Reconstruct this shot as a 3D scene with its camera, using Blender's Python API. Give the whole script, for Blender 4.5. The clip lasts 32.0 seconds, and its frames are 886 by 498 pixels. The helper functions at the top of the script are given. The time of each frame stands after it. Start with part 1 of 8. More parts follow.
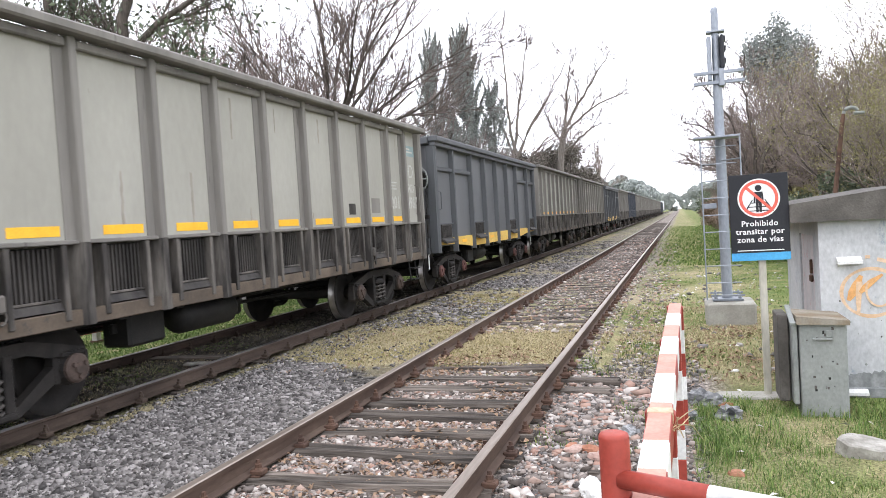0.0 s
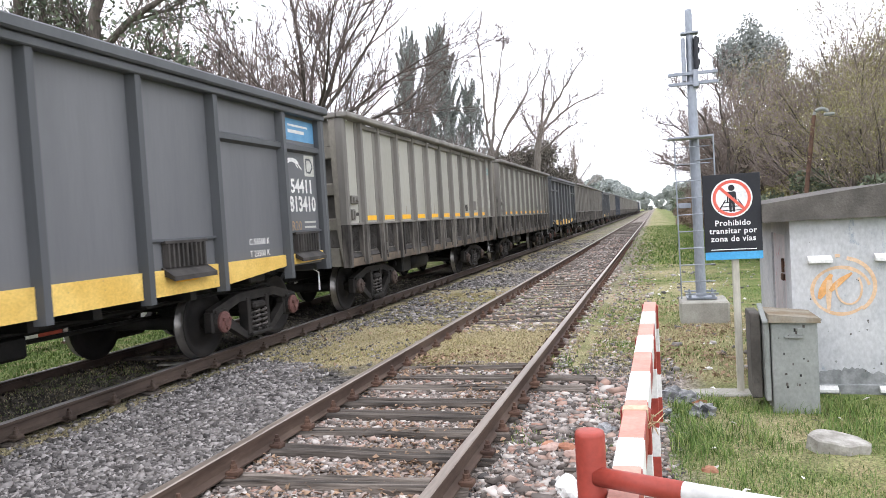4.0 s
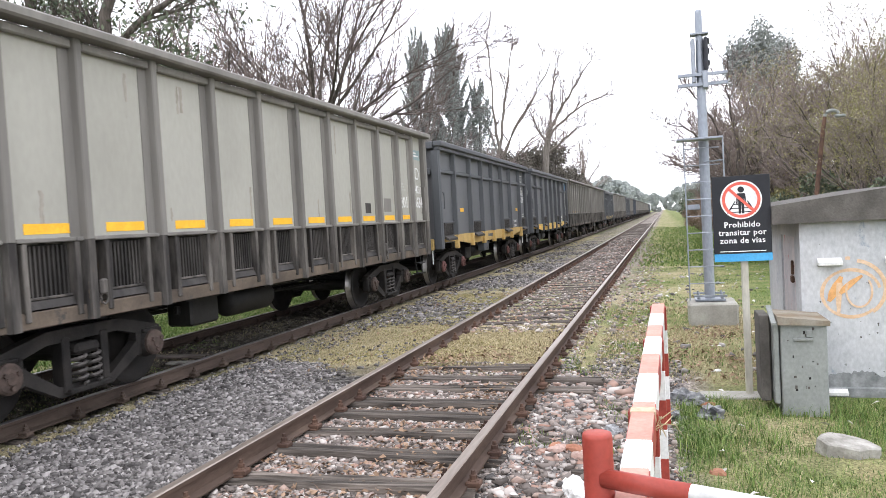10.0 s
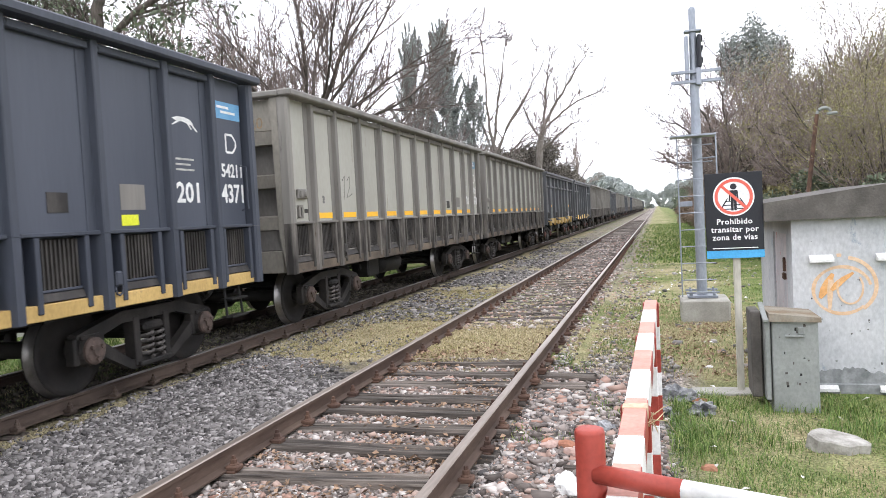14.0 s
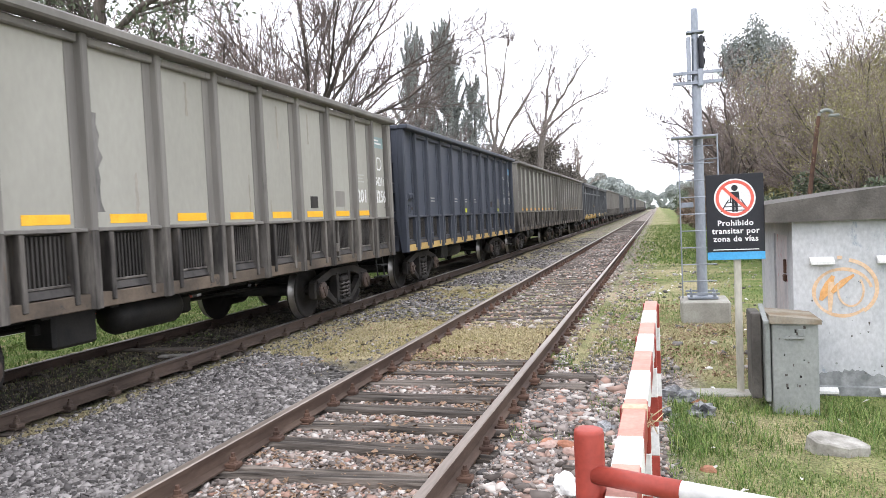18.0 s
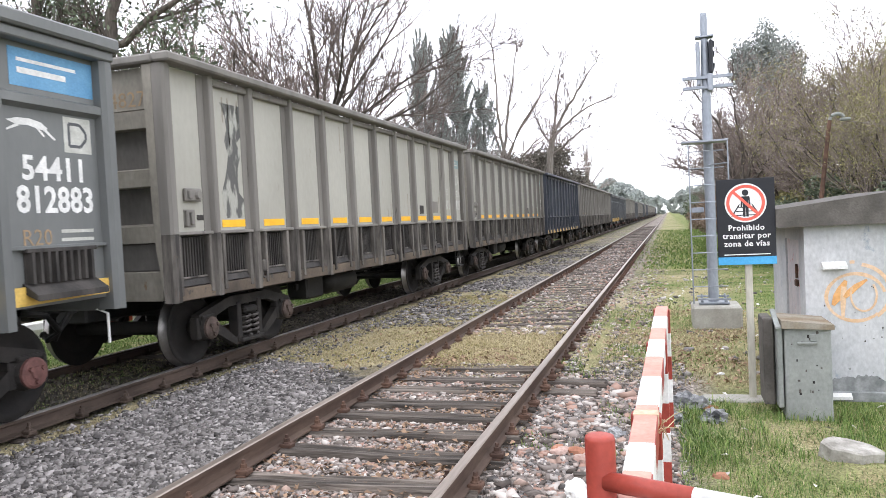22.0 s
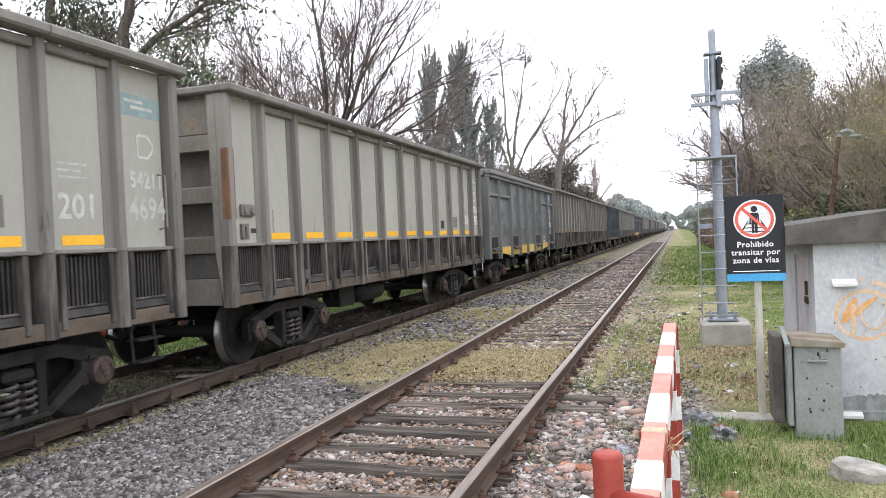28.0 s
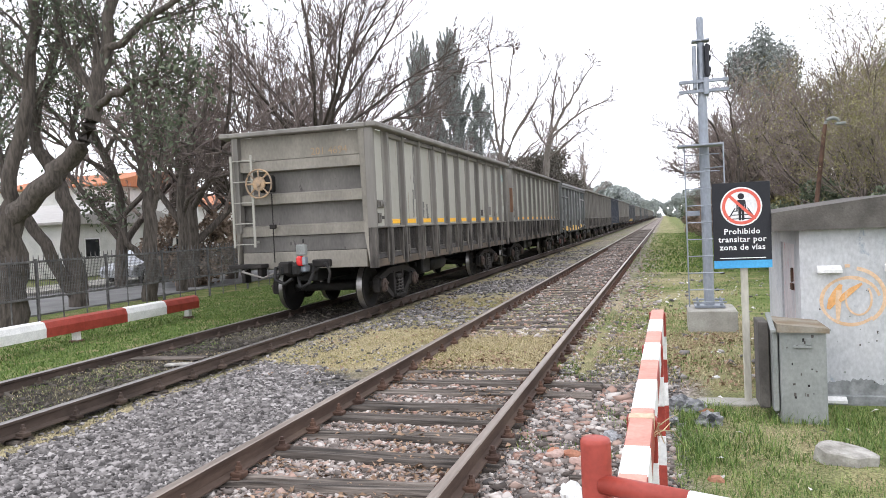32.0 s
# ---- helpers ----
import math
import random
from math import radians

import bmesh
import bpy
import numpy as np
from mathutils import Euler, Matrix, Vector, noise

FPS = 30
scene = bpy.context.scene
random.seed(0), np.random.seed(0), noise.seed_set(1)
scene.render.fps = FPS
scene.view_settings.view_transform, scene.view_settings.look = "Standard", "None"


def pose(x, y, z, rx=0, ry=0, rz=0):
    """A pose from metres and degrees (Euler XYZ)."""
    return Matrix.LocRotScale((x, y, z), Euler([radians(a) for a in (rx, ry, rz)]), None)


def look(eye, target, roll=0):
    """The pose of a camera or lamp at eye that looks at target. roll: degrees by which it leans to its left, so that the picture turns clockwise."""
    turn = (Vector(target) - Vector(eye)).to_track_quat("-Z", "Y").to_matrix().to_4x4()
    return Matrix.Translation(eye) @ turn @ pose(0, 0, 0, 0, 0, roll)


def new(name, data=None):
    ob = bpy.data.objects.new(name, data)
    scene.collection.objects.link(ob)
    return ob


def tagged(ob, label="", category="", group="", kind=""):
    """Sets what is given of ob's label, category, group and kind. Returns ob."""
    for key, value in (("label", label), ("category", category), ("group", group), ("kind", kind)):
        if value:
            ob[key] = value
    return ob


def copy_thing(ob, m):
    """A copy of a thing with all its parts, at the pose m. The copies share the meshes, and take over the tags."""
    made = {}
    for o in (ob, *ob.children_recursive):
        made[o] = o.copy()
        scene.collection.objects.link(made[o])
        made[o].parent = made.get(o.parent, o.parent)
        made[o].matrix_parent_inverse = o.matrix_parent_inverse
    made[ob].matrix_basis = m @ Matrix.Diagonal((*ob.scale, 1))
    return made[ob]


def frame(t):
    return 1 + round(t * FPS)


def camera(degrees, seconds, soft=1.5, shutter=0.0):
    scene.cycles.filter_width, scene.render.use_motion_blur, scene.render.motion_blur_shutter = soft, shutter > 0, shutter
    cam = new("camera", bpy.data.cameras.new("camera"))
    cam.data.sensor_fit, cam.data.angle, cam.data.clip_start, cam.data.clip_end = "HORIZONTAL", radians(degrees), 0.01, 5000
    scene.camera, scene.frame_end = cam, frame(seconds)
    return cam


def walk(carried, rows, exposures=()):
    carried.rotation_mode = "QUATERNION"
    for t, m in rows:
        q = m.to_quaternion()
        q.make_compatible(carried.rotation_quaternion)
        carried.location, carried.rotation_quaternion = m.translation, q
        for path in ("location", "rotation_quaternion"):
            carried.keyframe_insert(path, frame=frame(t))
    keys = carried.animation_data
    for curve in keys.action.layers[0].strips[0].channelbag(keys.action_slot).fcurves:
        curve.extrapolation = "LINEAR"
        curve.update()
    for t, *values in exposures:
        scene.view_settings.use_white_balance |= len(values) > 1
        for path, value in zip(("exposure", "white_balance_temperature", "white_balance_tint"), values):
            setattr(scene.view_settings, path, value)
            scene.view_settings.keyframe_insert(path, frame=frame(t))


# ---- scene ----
# Camera: held by hand at standing height beside the near track; it only turns.
EYE = Vector((0.0, 0.0, 1.56))
# seconds, yaw to the left of the rails, pitch, roll
PATH = [
    (0.0, 18.00, -2.06, -3.49), (0.5, 17.70, -2.05, -3.44), (1.0, 17.09, -2.43, -3.32), (1.5, 16.73, -2.50, -3.38),
    (2.0, 16.60, -2.24, -3.38), (2.5, 16.47, -2.28, -3.23), (3.0, 15.93, -2.61, -3.31), (3.5, 16.17, -2.50, -3.35),
    (5.5, 16.07, -1.53, -3.58), (6.0, 15.71, -2.49, -3.29), (6.5, 16.01, -2.80, -3.29), (7.0, 15.09, -2.60, -3.16),
    (7.5, 14.95, -2.38, -3.32), (8.0, 15.43, -2.31, -3.08), (8.5, 15.62, -2.63, -3.00), (9.0, 16.36, -2.31, -3.29),
    (9.5, 16.63, -2.16, -3.23), (10.0, 16.83, -2.16, -3.19), (10.5, 16.32, -2.10, -3.06), (11.0, 16.21, -2.52, -2.92),
    (11.5, 16.35, -2.75, -3.02), (12.0, 16.35, -3.13, -3.03), (12.5, 15.88, -3.48, -2.89), (13.0, 15.67, -3.53, -2.98),
    (13.5, 16.04, -2.89, -3.12), (14.0, 16.33, -2.49, -3.03), (14.5, 16.75, -2.51, -3.24), (16.5, 16.72, -2.45, -2.83),
    (17.0, 16.88, -2.51, -2.71), (17.5, 16.33, -2.70, -2.60), (18.0, 16.38, -2.54, -2.61), (18.5, 16.20, -2.26, -2.61),
    (19.0, 15.79, -2.03, -2.41), (19.5, 15.96, -2.00, -2.42), (20.0, 16.10, -1.95, -2.63), (20.5, 16.42, -1.53, -2.52),
    (21.0, 16.84, -1.69, -2.76), (21.5, 17.16, -1.68, -2.66), (22.0, 17.10, -2.03, -2.87), (22.5, 17.21, -2.32, -3.15),
    (23.0, 17.26, -2.72, -2.81), (23.5, 17.25, -2.57, -2.69), (24.0, 17.39, -2.05, -3.02), (24.5, 17.48, -1.25, -2.98),
    (25.0, 17.32, -0.30, -2.77), (25.5, 17.23, -0.05, -2.59), (26.0, 17.41, -0.35, -2.29), (26.5, 17.78, -0.61, -2.31),
    (28.5, 17.63, -1.14, -2.64), (29.0, 17.95, -1.70, -2.80), (29.5, 17.47, -1.83, -2.69), (30.0, 17.05, -2.15, -2.40),
    (30.5, 17.08, -2.10, -2.39), (31.0, 17.18, -1.67, -2.61), (31.5, 17.21, -1.81, -2.64), (32.0, 16.80, -1.85, -2.66),
]


def aim(yaw, pitch, roll):
    a, p = radians(yaw), radians(pitch)
    way = Vector((-math.sin(a) * math.cos(p), math.cos(a) * math.cos(p), math.sin(p)))
    return look(EYE, EYE + way, roll)


cam = camera(62.0, 32.0, soft=0.8, shutter=0.12)
walk(cam, [(t, aim(a, p, r)) for t, a, p, r in PATH], exposures=[(t, e, 6420, 13.0) for t, e in ((0.0, 0.10), (3.0, 0.02), (6.0, 0.10), (10.0, 0.09), (22.0, 0.11), (24.0, 0.05), (26.0, -0.07), (29.0, -0.10), (32.0, -0.16))])

# ---- light: an even overcast sky ----
world = bpy.data.worlds.new("overcast_sky")
scene.world = world
world.use_nodes = True
wn = world.node_tree
wn.nodes.clear()
sky = wn.nodes.new("ShaderNodeTexSky")
sky.sky_type, sky.sun_disc = "NISHITA", False
sky.sun_elevation, sky.sun_rotation = radians(48), radians(200)
sky.air_density, sky.dust_density, sky.ozone_density = 1.0, 1.5, 1.0
pale = wn.nodes.new("ShaderNodeMix")  # thick even cloud over the clear sky
pale.data_type = "RGBA"
pale.inputs["Factor"].default_value = 0.93
pale.inputs[7].default_value = (15.8, 16.2, 17.2, 1)
back = wn.nodes.new("ShaderNodeBackground")
back.inputs["Strength"].default_value = 0.15
wout = wn.nodes.new("ShaderNodeOutputWorld")
wn.links.new(sky.outputs[0], pale.inputs[6])
wn.links.new(pale.outputs[2], back.inputs["Color"])
wn.links.new(back.outputs[0], wout.inputs["Surface"])
sun = new("sun", bpy.data.lights.new("sun", "SUN"))
sun.data.energy, sun.data.angle, sun.data.color = 0.7, radians(25), (1.0, 0.98, 0.95)
sun.matrix_basis = look((0, 0, 30), (8, 16, 0))


# ---- materials ----
def mat(name, c1, c2, scale=3.0, rough=0.7, metal=0.0, stretch=(1, 1, 1), fine=40.0, bump=0.15, spread=(0.35, 0.65), vary=0.0, speck=None, speck_at=0.62, wavy=0.0, grainy=0.28):
    """Two-scale procedural surface: c1 and c2 mixed by a broad noise, a fine grain in tone and relief, and perhaps specks or stains."""
    m = bpy.data.materials.new(name)
    m.use_nodes = True
    nt = m.node_tree
    N, L = nt.nodes, nt.links
    b = N["Principled BSDF"]
    tc, oi = N.new("ShaderNodeTexCoord"), N.new("ShaderNodeObjectInfo")
    off = N.new("ShaderNodeVectorMath")
    off.operation = "MULTIPLY_ADD"
    off.inputs[1].default_value = (37.0, 37.0, 37.0)
    comb = N.new("ShaderNodeCombineXYZ")
    for i in range(3):
        L.new(oi.outputs["Random"], comb.inputs[i])
    L.new(comb.outputs[0], off.inputs[0])
    L.new(tc.outputs["Object"], off.inputs[2])
    mp = N.new("ShaderNodeMapping")
    mp.inputs["Scale"].default_value = stretch
    L.new(off.outputs[0], mp.inputs["Vector"])
    n1 = N.new("ShaderNodeTexNoise")
    n1.inputs["Scale"].default_value, n1.inputs["Detail"].default_value = scale, 6.0
    n2 = N.new("ShaderNodeTexNoise")
    n2.inputs["Scale"].default_value, n2.inputs["Detail"].default_value = fine, 4.0
    L.new(mp.outputs[0], n1.inputs["Vector"])
    L.new(mp.outputs[0], n2.inputs["Vector"])
    r1 = N.new("ShaderNodeValToRGB")
    r1.color_ramp.elements[0].position, r1.color_ramp.elements[1].position = spread
    r1.color_ramp.elements[0].color, r1.color_ramp.elements[1].color = (*c1, 1), (*c2, 1)
    L.new(n1.outputs["Fac"], r1.inputs["Fac"])
    grain = N.new("ShaderNodeMapRange")
    grain.inputs["To Min"].default_value, grain.inputs["To Max"].default_value = 1 - grainy, 1 + grainy
    L.new(n2.outputs["Fac"], grain.inputs["Value"])
    mul = N.new("ShaderNodeMix")
    mul.data_type, mul.blend_type = "RGBA", "MULTIPLY"
    mul.inputs["Factor"].default_value = 1.0
    L.new(r1.outputs["Color"], mul.inputs[6])
    L.new(grain.outputs[0], mul.inputs[7])
    col = mul.outputs[2]
    if vary:
        vr = N.new("ShaderNodeMapRange")
        vr.inputs["To Min"].default_value, vr.inputs["To Max"].default_value = 1 - vary, 1 + vary
        L.new(oi.outputs["Random"], vr.inputs["Value"])
        vm = N.new("ShaderNodeMix")
        vm.data_type, vm.blend_type = "RGBA", "MULTIPLY"
        vm.inputs["Factor"].default_value = 1.0
        L.new(col, vm.inputs[6])
        L.new(vr.outputs[0], vm.inputs[7])
        col = vm.outputs[2]
    if speck:
        n3 = N.new("ShaderNodeTexNoise")
        n3.inputs["Scale"].default_value, n3.inputs["Detail"].default_value = scale * 2.7, 8.0
        n3.inputs["Roughness"].default_value = 0.7
        L.new(mp.outputs[0], n3.inputs["Vector"])
        r3 = N.new("ShaderNodeValToRGB")
        r3.color_ramp.elements[0].position, r3.color_ramp.elements[1].position = speck_at, speck_at + 0.06
        L.new(n3.outputs["Fac"], r3.inputs["Fac"])
        sm = N.new("ShaderNodeMix")
        sm.data_type = "RGBA"
        L.new(r3.outputs["Color"], sm.inputs["Factor"])
        L.new(col, sm.inputs[6])
        sm.inputs[7].default_value = (*speck, 1)
        col = sm.outputs[2]
    L.new(col, b.inputs["Base Color"])
    rr = N.new("ShaderNodeMapRange")
    rr.inputs["To Min"].default_value, rr.inputs["To Max"].default_value = max(rough - 0.12, 0.05), min(rough + 0.12, 1)
    L.new(n1.outputs["Fac"], rr.inputs["Value"])
    L.new(rr.outputs[0], b.inputs["Roughness"])
    b.inputs["Metallic"].default_value = metal
    b.inputs["Specular IOR Level"].default_value = 0.35
    bp = N.new("ShaderNodeBump")
    bp.inputs["Strength"].default_value, bp.inputs["Distance"].default_value = bump, 0.01
    L.new(n2.outputs["Fac"], bp.inputs["Height"])
    if wavy:
        big = N.new("ShaderNodeBump")
        big.inputs["Strength"].default_value, big.inputs["Distance"].default_value = wavy, 0.12
        L.new(n1.outputs["Fac"], big.inputs["Height"])
        L.new(big.outputs[0], bp.inputs["Normal"])
    L.new(bp.outputs[0], b.inputs["Normal"])
    return m


STREAK = (1.0, 1.0, 0.12)
M_A = mat("pale_grey_beige_paint", (0.300, 0.292, 0.252), (0.395, 0.387, 0.338), 0.9, 0.62, 0, (1, 1, 0.5), 16, 0.04, (0.25, 0.75), 0.05, (0.235, 0.222, 0.185), 0.66, 0.10, 0.10)
M_A_RIB = mat("grimy_grey_green_paint", (0.135, 0.127, 0.114), (0.235, 0.222, 0.2), 2.2, 0.68, 0, STREAK, 22, 0.1, (0.3, 0.7), 0.10, (0.075, 0.07, 0.062), 0.63, 0.0, 0.16)
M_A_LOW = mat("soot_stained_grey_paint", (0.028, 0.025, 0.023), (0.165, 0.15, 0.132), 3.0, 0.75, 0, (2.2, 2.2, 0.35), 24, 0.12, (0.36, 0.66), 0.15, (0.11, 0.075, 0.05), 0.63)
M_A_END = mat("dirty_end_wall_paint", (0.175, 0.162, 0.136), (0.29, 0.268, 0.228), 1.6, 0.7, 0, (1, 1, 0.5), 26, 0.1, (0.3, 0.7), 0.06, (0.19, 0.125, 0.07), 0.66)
# grimy recess paint, shade below the end ribs put into its colour
M_A_RECESS = mat("grimy_shaded_recess_paint", (0.088, 0.083, 0.077), (0.172, 0.162, 0.148), 1.8, 0.75, 0, (1, 1, 0.4), 26, 0.1, (0.3, 0.7), 0.06, (0.04, 0.036, 0.032), 0.62)
M_A_EDGE = mat("dusty_brown_sill_paint", (0.06, 0.048, 0.038), (0.155, 0.12, 0.088), 2.2, 0.8, 0, (1, 1, 1), 30, 0.15, (0.3, 0.7), 0.1, (0.06, 0.055, 0.05), 0.6)
M_D = mat("dark_grey_paint", (0.104, 0.108, 0.114), (0.146, 0.150, 0.157), 1.5, 0.55, 0, STREAK, 30, 0.06, (0.3, 0.7), 0.06, grainy=0.09)
M_D_OLD = mat("dented_grey_green_paint", (0.122, 0.128, 0.125), (0.172, 0.18, 0.176), 1.2, 0.5, 0, (1, 1, 0.4), 24, 0.06, (0.3, 0.7), 0.03, (0.10, 0.105, 0.10), 0.66, grainy=0.09)
M_D_RIB = mat("dark_grey_rib_paint", (0.062, 0.067, 0.072), (0.095, 0.10, 0.107), 2.0, 0.58, 0, STREAK, 30, 0.08, (0.3, 0.7), 0.06, grainy=0.09)
M_N = mat("navy_grey_paint", (0.045, 0.052, 0.07), (0.065, 0.073, 0.094), 1.5, 0.5, 0, STREAK, 30, 0.06, (0.3, 0.7), 0.05, grainy=0.09)
M_N_RIB = mat("navy_grey_rib_paint", (0.035, 0.041, 0.055), (0.055, 0.062, 0.08), 2.0, 0.55, 0, STREAK, 30, 0.08)
M_YEL = mat("wagon_yellow_paint", (0.64, 0.41, 0.09), (0.78, 0.54, 0.15), 2.5, 0.55, 0, (1, 1, 1), 40, 0.08, (0.35, 0.65), 0.05, (0.30, 0.22, 0.12), 0.66)
M_OCH = mat("dirty_ochre_paint", (0.42, 0.28, 0.095), (0.53, 0.365, 0.135), 2.5, 0.6, 0, (1, 1, 0.5), 40, 0.08, (0.35, 0.65), 0.05, (0.16, 0.12, 0.08), 0.62)
M_STRIPE = mat("orange_reflective_tape", (0.85, 0.44, 0.03), (0.95, 0.52, 0.04), 6, 0.45, 0, (1, 1, 1), 60, 0.03)
M_GRILL = mat("sooty_vent_slats", (0.020, 0.018, 0.0165), (0.062, 0.056, 0.051), 5, 0.7, 0, (1, 1, 0.3), 40, 0.15)
M_BLACK = mat("greasy_black_steel", (0.007, 0.007, 0.007), (0.02, 0.019, 0.017), 5, 0.6, 0.2, (1, 1, 1), 40, 0.2)
M_BOGIE = mat("dusty_bogie_steel", (0.009, 0.0082, 0.0076), (0.033, 0.029, 0.026), 4, 0.75, 0.1, (1, 1, 1), 45, 0.25)
M_SPRING = mat("worn_grey_spring_steel", (0.05, 0.046, 0.042), (0.11, 0.10, 0.092), 8, 0.6, 0.3)
M_WHEEL = mat("dusty_wheel_steel", (0.009, 0.008, 0.0075), (0.022, 0.0195, 0.0175), 4, 0.85, 0.0, (1, 1, 1), 50, 0.15)
M_TREAD = mat("worn_steel_tread", (0.22, 0.21, 0.2), (0.32, 0.31, 0.3), 6, 0.35, 0.9, (1, 1, 1), 60, 0.05)
M_CAP = mat("rusty_red_axle_cap", (0.095, 0.042, 0.037), (0.165, 0.078, 0.068), 12, 0.7, 0.1, (1, 1, 1), 60, 0.2)
M_WHITE = mat("white_stencil_paint", (0.62, 0.62, 0.6), (0.78, 0.78, 0.76), 8, 0.6, 0, (1, 1, 1), 60, 0.02)
M_GHOST = mat("faded_white_stencil", (0.42, 0.42, 0.38), (0.55, 0.55, 0.51), 8, 0.6, 0, (1, 1, 1), 60, 0.02)
M_BLUE = mat("blue_panel_paint", (0.10, 0.27, 0.46), (0.14, 0.33, 0.52), 6, 0.5, 0, (1, 1, 1), 60, 0.02)
M_TEAL = mat("faded_teal_panel_paint", (0.205, 0.29, 0.29), (0.265, 0.345, 0.335), 6, 0.55, 0, (1, 1, 1), 60, 0.02)
M_RUST = mat("rusted_steel", (0.055, 0.032, 0.024), (0.13, 0.075, 0.052), 6, 0.85, 0.1, (1, 1, 1), 40, 0.3)
M_RAIL = mat("rusty_rail_web", (0.068, 0.044, 0.034), (0.13, 0.09, 0.068), 5, 0.8, 0.2, (1, 0.2, 1), 60, 0.2)
M_HEAD = mat("worn_rail_head", (0.235, 0.195, 0.165), (0.34, 0.29, 0.25), 5, 0.42, 0.6, (1, 0.1, 1), 60, 0.05)
M_SHEAD = mat("shiny_rail_head", (0.24, 0.22, 0.21), (0.36, 0.34, 0.33), 5, 0.36, 0.8, (1, 0.1, 1), 60, 0.03)
M_RAIL2 = mat("dark_rail_web", (0.048, 0.034, 0.027), (0.10, 0.073, 0.058), 5, 0.8, 0.2, (1, 0.2, 1), 60, 0.2)
M_SLEEP = mat("weathered_sleeper_wood", (0.028, 0.023, 0.019), (0.20, 0.17, 0.145), 5, 0.9, 0, (0.3, 5, 5), 30, 1.0, (0.35, 0.7), 0.3)
M_RED = mat("barrier_red_paint", (0.245, 0.036, 0.024), (0.33, 0.055, 0.038), 7, 0.5, 0, (1, 1, 1), 50, 0.08, (0.35, 0.65), 0, (0.28, 0.16, 0.13), 0.7)
M_FADE = mat("sun_faded_red_paint", (0.46, 0.21, 0.16), (0.55, 0.28, 0.22), 7, 0.6, 0, (1, 1, 1), 50, 0.08, (0.35, 0.65), 0, (0.36, 0.24, 0.16), 0.68)
M_BWHITE = mat("barrier_white_paint", (0.62, 0.62, 0.60), (0.74, 0.74, 0.72), 6, 0.5, 0, (1, 1, 1), 50, 0.06, (0.35, 0.65), 0, (0.5, 0.45, 0.38), 0.72)
M_GALV = mat("galvanised_steel", (0.23, 0.255, 0.29), (0.32, 0.345, 0.385), 4, 0.45, 0.35, (1, 1, 0.4), 40, 0.06)
M_CONC = mat("weathered_concrete", (0.26, 0.25, 0.22), (0.38, 0.37, 0.33), 4, 0.9, 0, (1, 1, 1), 50, 0.35, (0.3, 0.7), 0.05, (0.13, 0.13, 0.10), 0.66)
M_ROOFC = mat("lichened_roof_concrete", (0.062, 0.057, 0.051), (0.13, 0.12, 0.108), 5, 0.92, 0, (1, 1, 1), 50, 0.4, (0.3, 0.7), 0, (0.07, 0.068, 0.06), 0.6)
M_HUT = mat("hut_white_limewash", (0.385, 0.40, 0.415), (0.53, 0.535, 0.54), 2.2, 0.85, 0, (1, 1, 0.6), 40, 0.12, (0.3, 0.7), 0, (0.31, 0.345, 0.39), 0.62)
M_BOX = mat("grey_cabinet_paint", (0.20, 0.215, 0.205), (0.29, 0.305, 0.29), 3.4, 0.6, 0.1, (1, 1, 0.7), 50, 0.12, (0.3, 0.7), 0, (0.13, 0.14, 0.13), 0.66)
M_BOXTOP = mat("rust_stained_cabinet_top", (0.19, 0.14, 0.085), (0.28, 0.255, 0.21), 5, 0.75, 0.1, (1, 1, 1), 50, 0.2)
M_SIGN = mat("black_sign_face", (0.012, 0.013, 0.018), (0.02, 0.021, 0.027), 3, 0.4, 0, (1, 1, 1), 60, 0.01)
M_SBLUE = mat("sign_blue_band", (0.06, 0.33, 0.62), (0.075, 0.37, 0.66), 4, 0.4, 0, (1, 1, 1), 60, 0.01)
M_SRED = mat("sign_red_ring", (0.66, 0.10, 0.07), (0.74, 0.15, 0.11), 4, 0.4, 0, (1, 1, 1), 60, 0.01)
M_SWHITE = mat("sign_white", (0.74, 0.74, 0.74), (0.82, 0.82, 0.82), 4, 0.4, 0, (1, 1, 1), 60, 0.01)
M_ORANGE = mat("orange_spray_paint", (0.64, 0.33, 0.12), (0.74, 0.42, 0.18), 6, 0.7, 0, (1, 1, 1), 40, 0.05)
M_ORANGE2 = mat("thin_orange_spray", (0.64, 0.43, 0.26), (0.70, 0.52, 0.36), 6, 0.7, 0, (1, 1, 1), 40, 0.05)
M_DOOR = mat("scratched_hut_door", (0.38, 0.38, 0.40), (0.55, 0.50, 0.50), 5, 0.7, 0.1, (1, 1, 0.4), 40, 0.1, (0.3, 0.7), 0, (0.45, 0.12, 0.12), 0.6)
M_BARK = mat("grey_brown_bark", (0.052, 0.044, 0.037), (0.125, 0.106, 0.09), 6, 0.95, 0, (3, 3, 0.5), 30, 0.7, (0.35, 0.65), 0.1)
# twig colour carries some haze, paler than the wood itself
M_TWIG = mat("bare_twigs", (0.17, 0.136, 0.124), (0.31, 0.26, 0.238), 4, 0.95, 0, (1, 1, 1), 20, 0.2, (0.35, 0.65), 0.15)
M_DARKTWIG = mat("dark_bare_branches", (0.11, 0.086, 0.077), (0.21, 0.172, 0.155), 4, 0.95, 0, (1, 1, 1), 20, 0.2, (0.35, 0.65), 0.1)
M_PALEBARK = mat("pale_bark", (0.15, 0.13, 0.11), (0.26, 0.235, 0.205), 5, 0.95, 0, (3, 3, 0.6), 30, 0.6, (0.35, 0.65), 0.1)


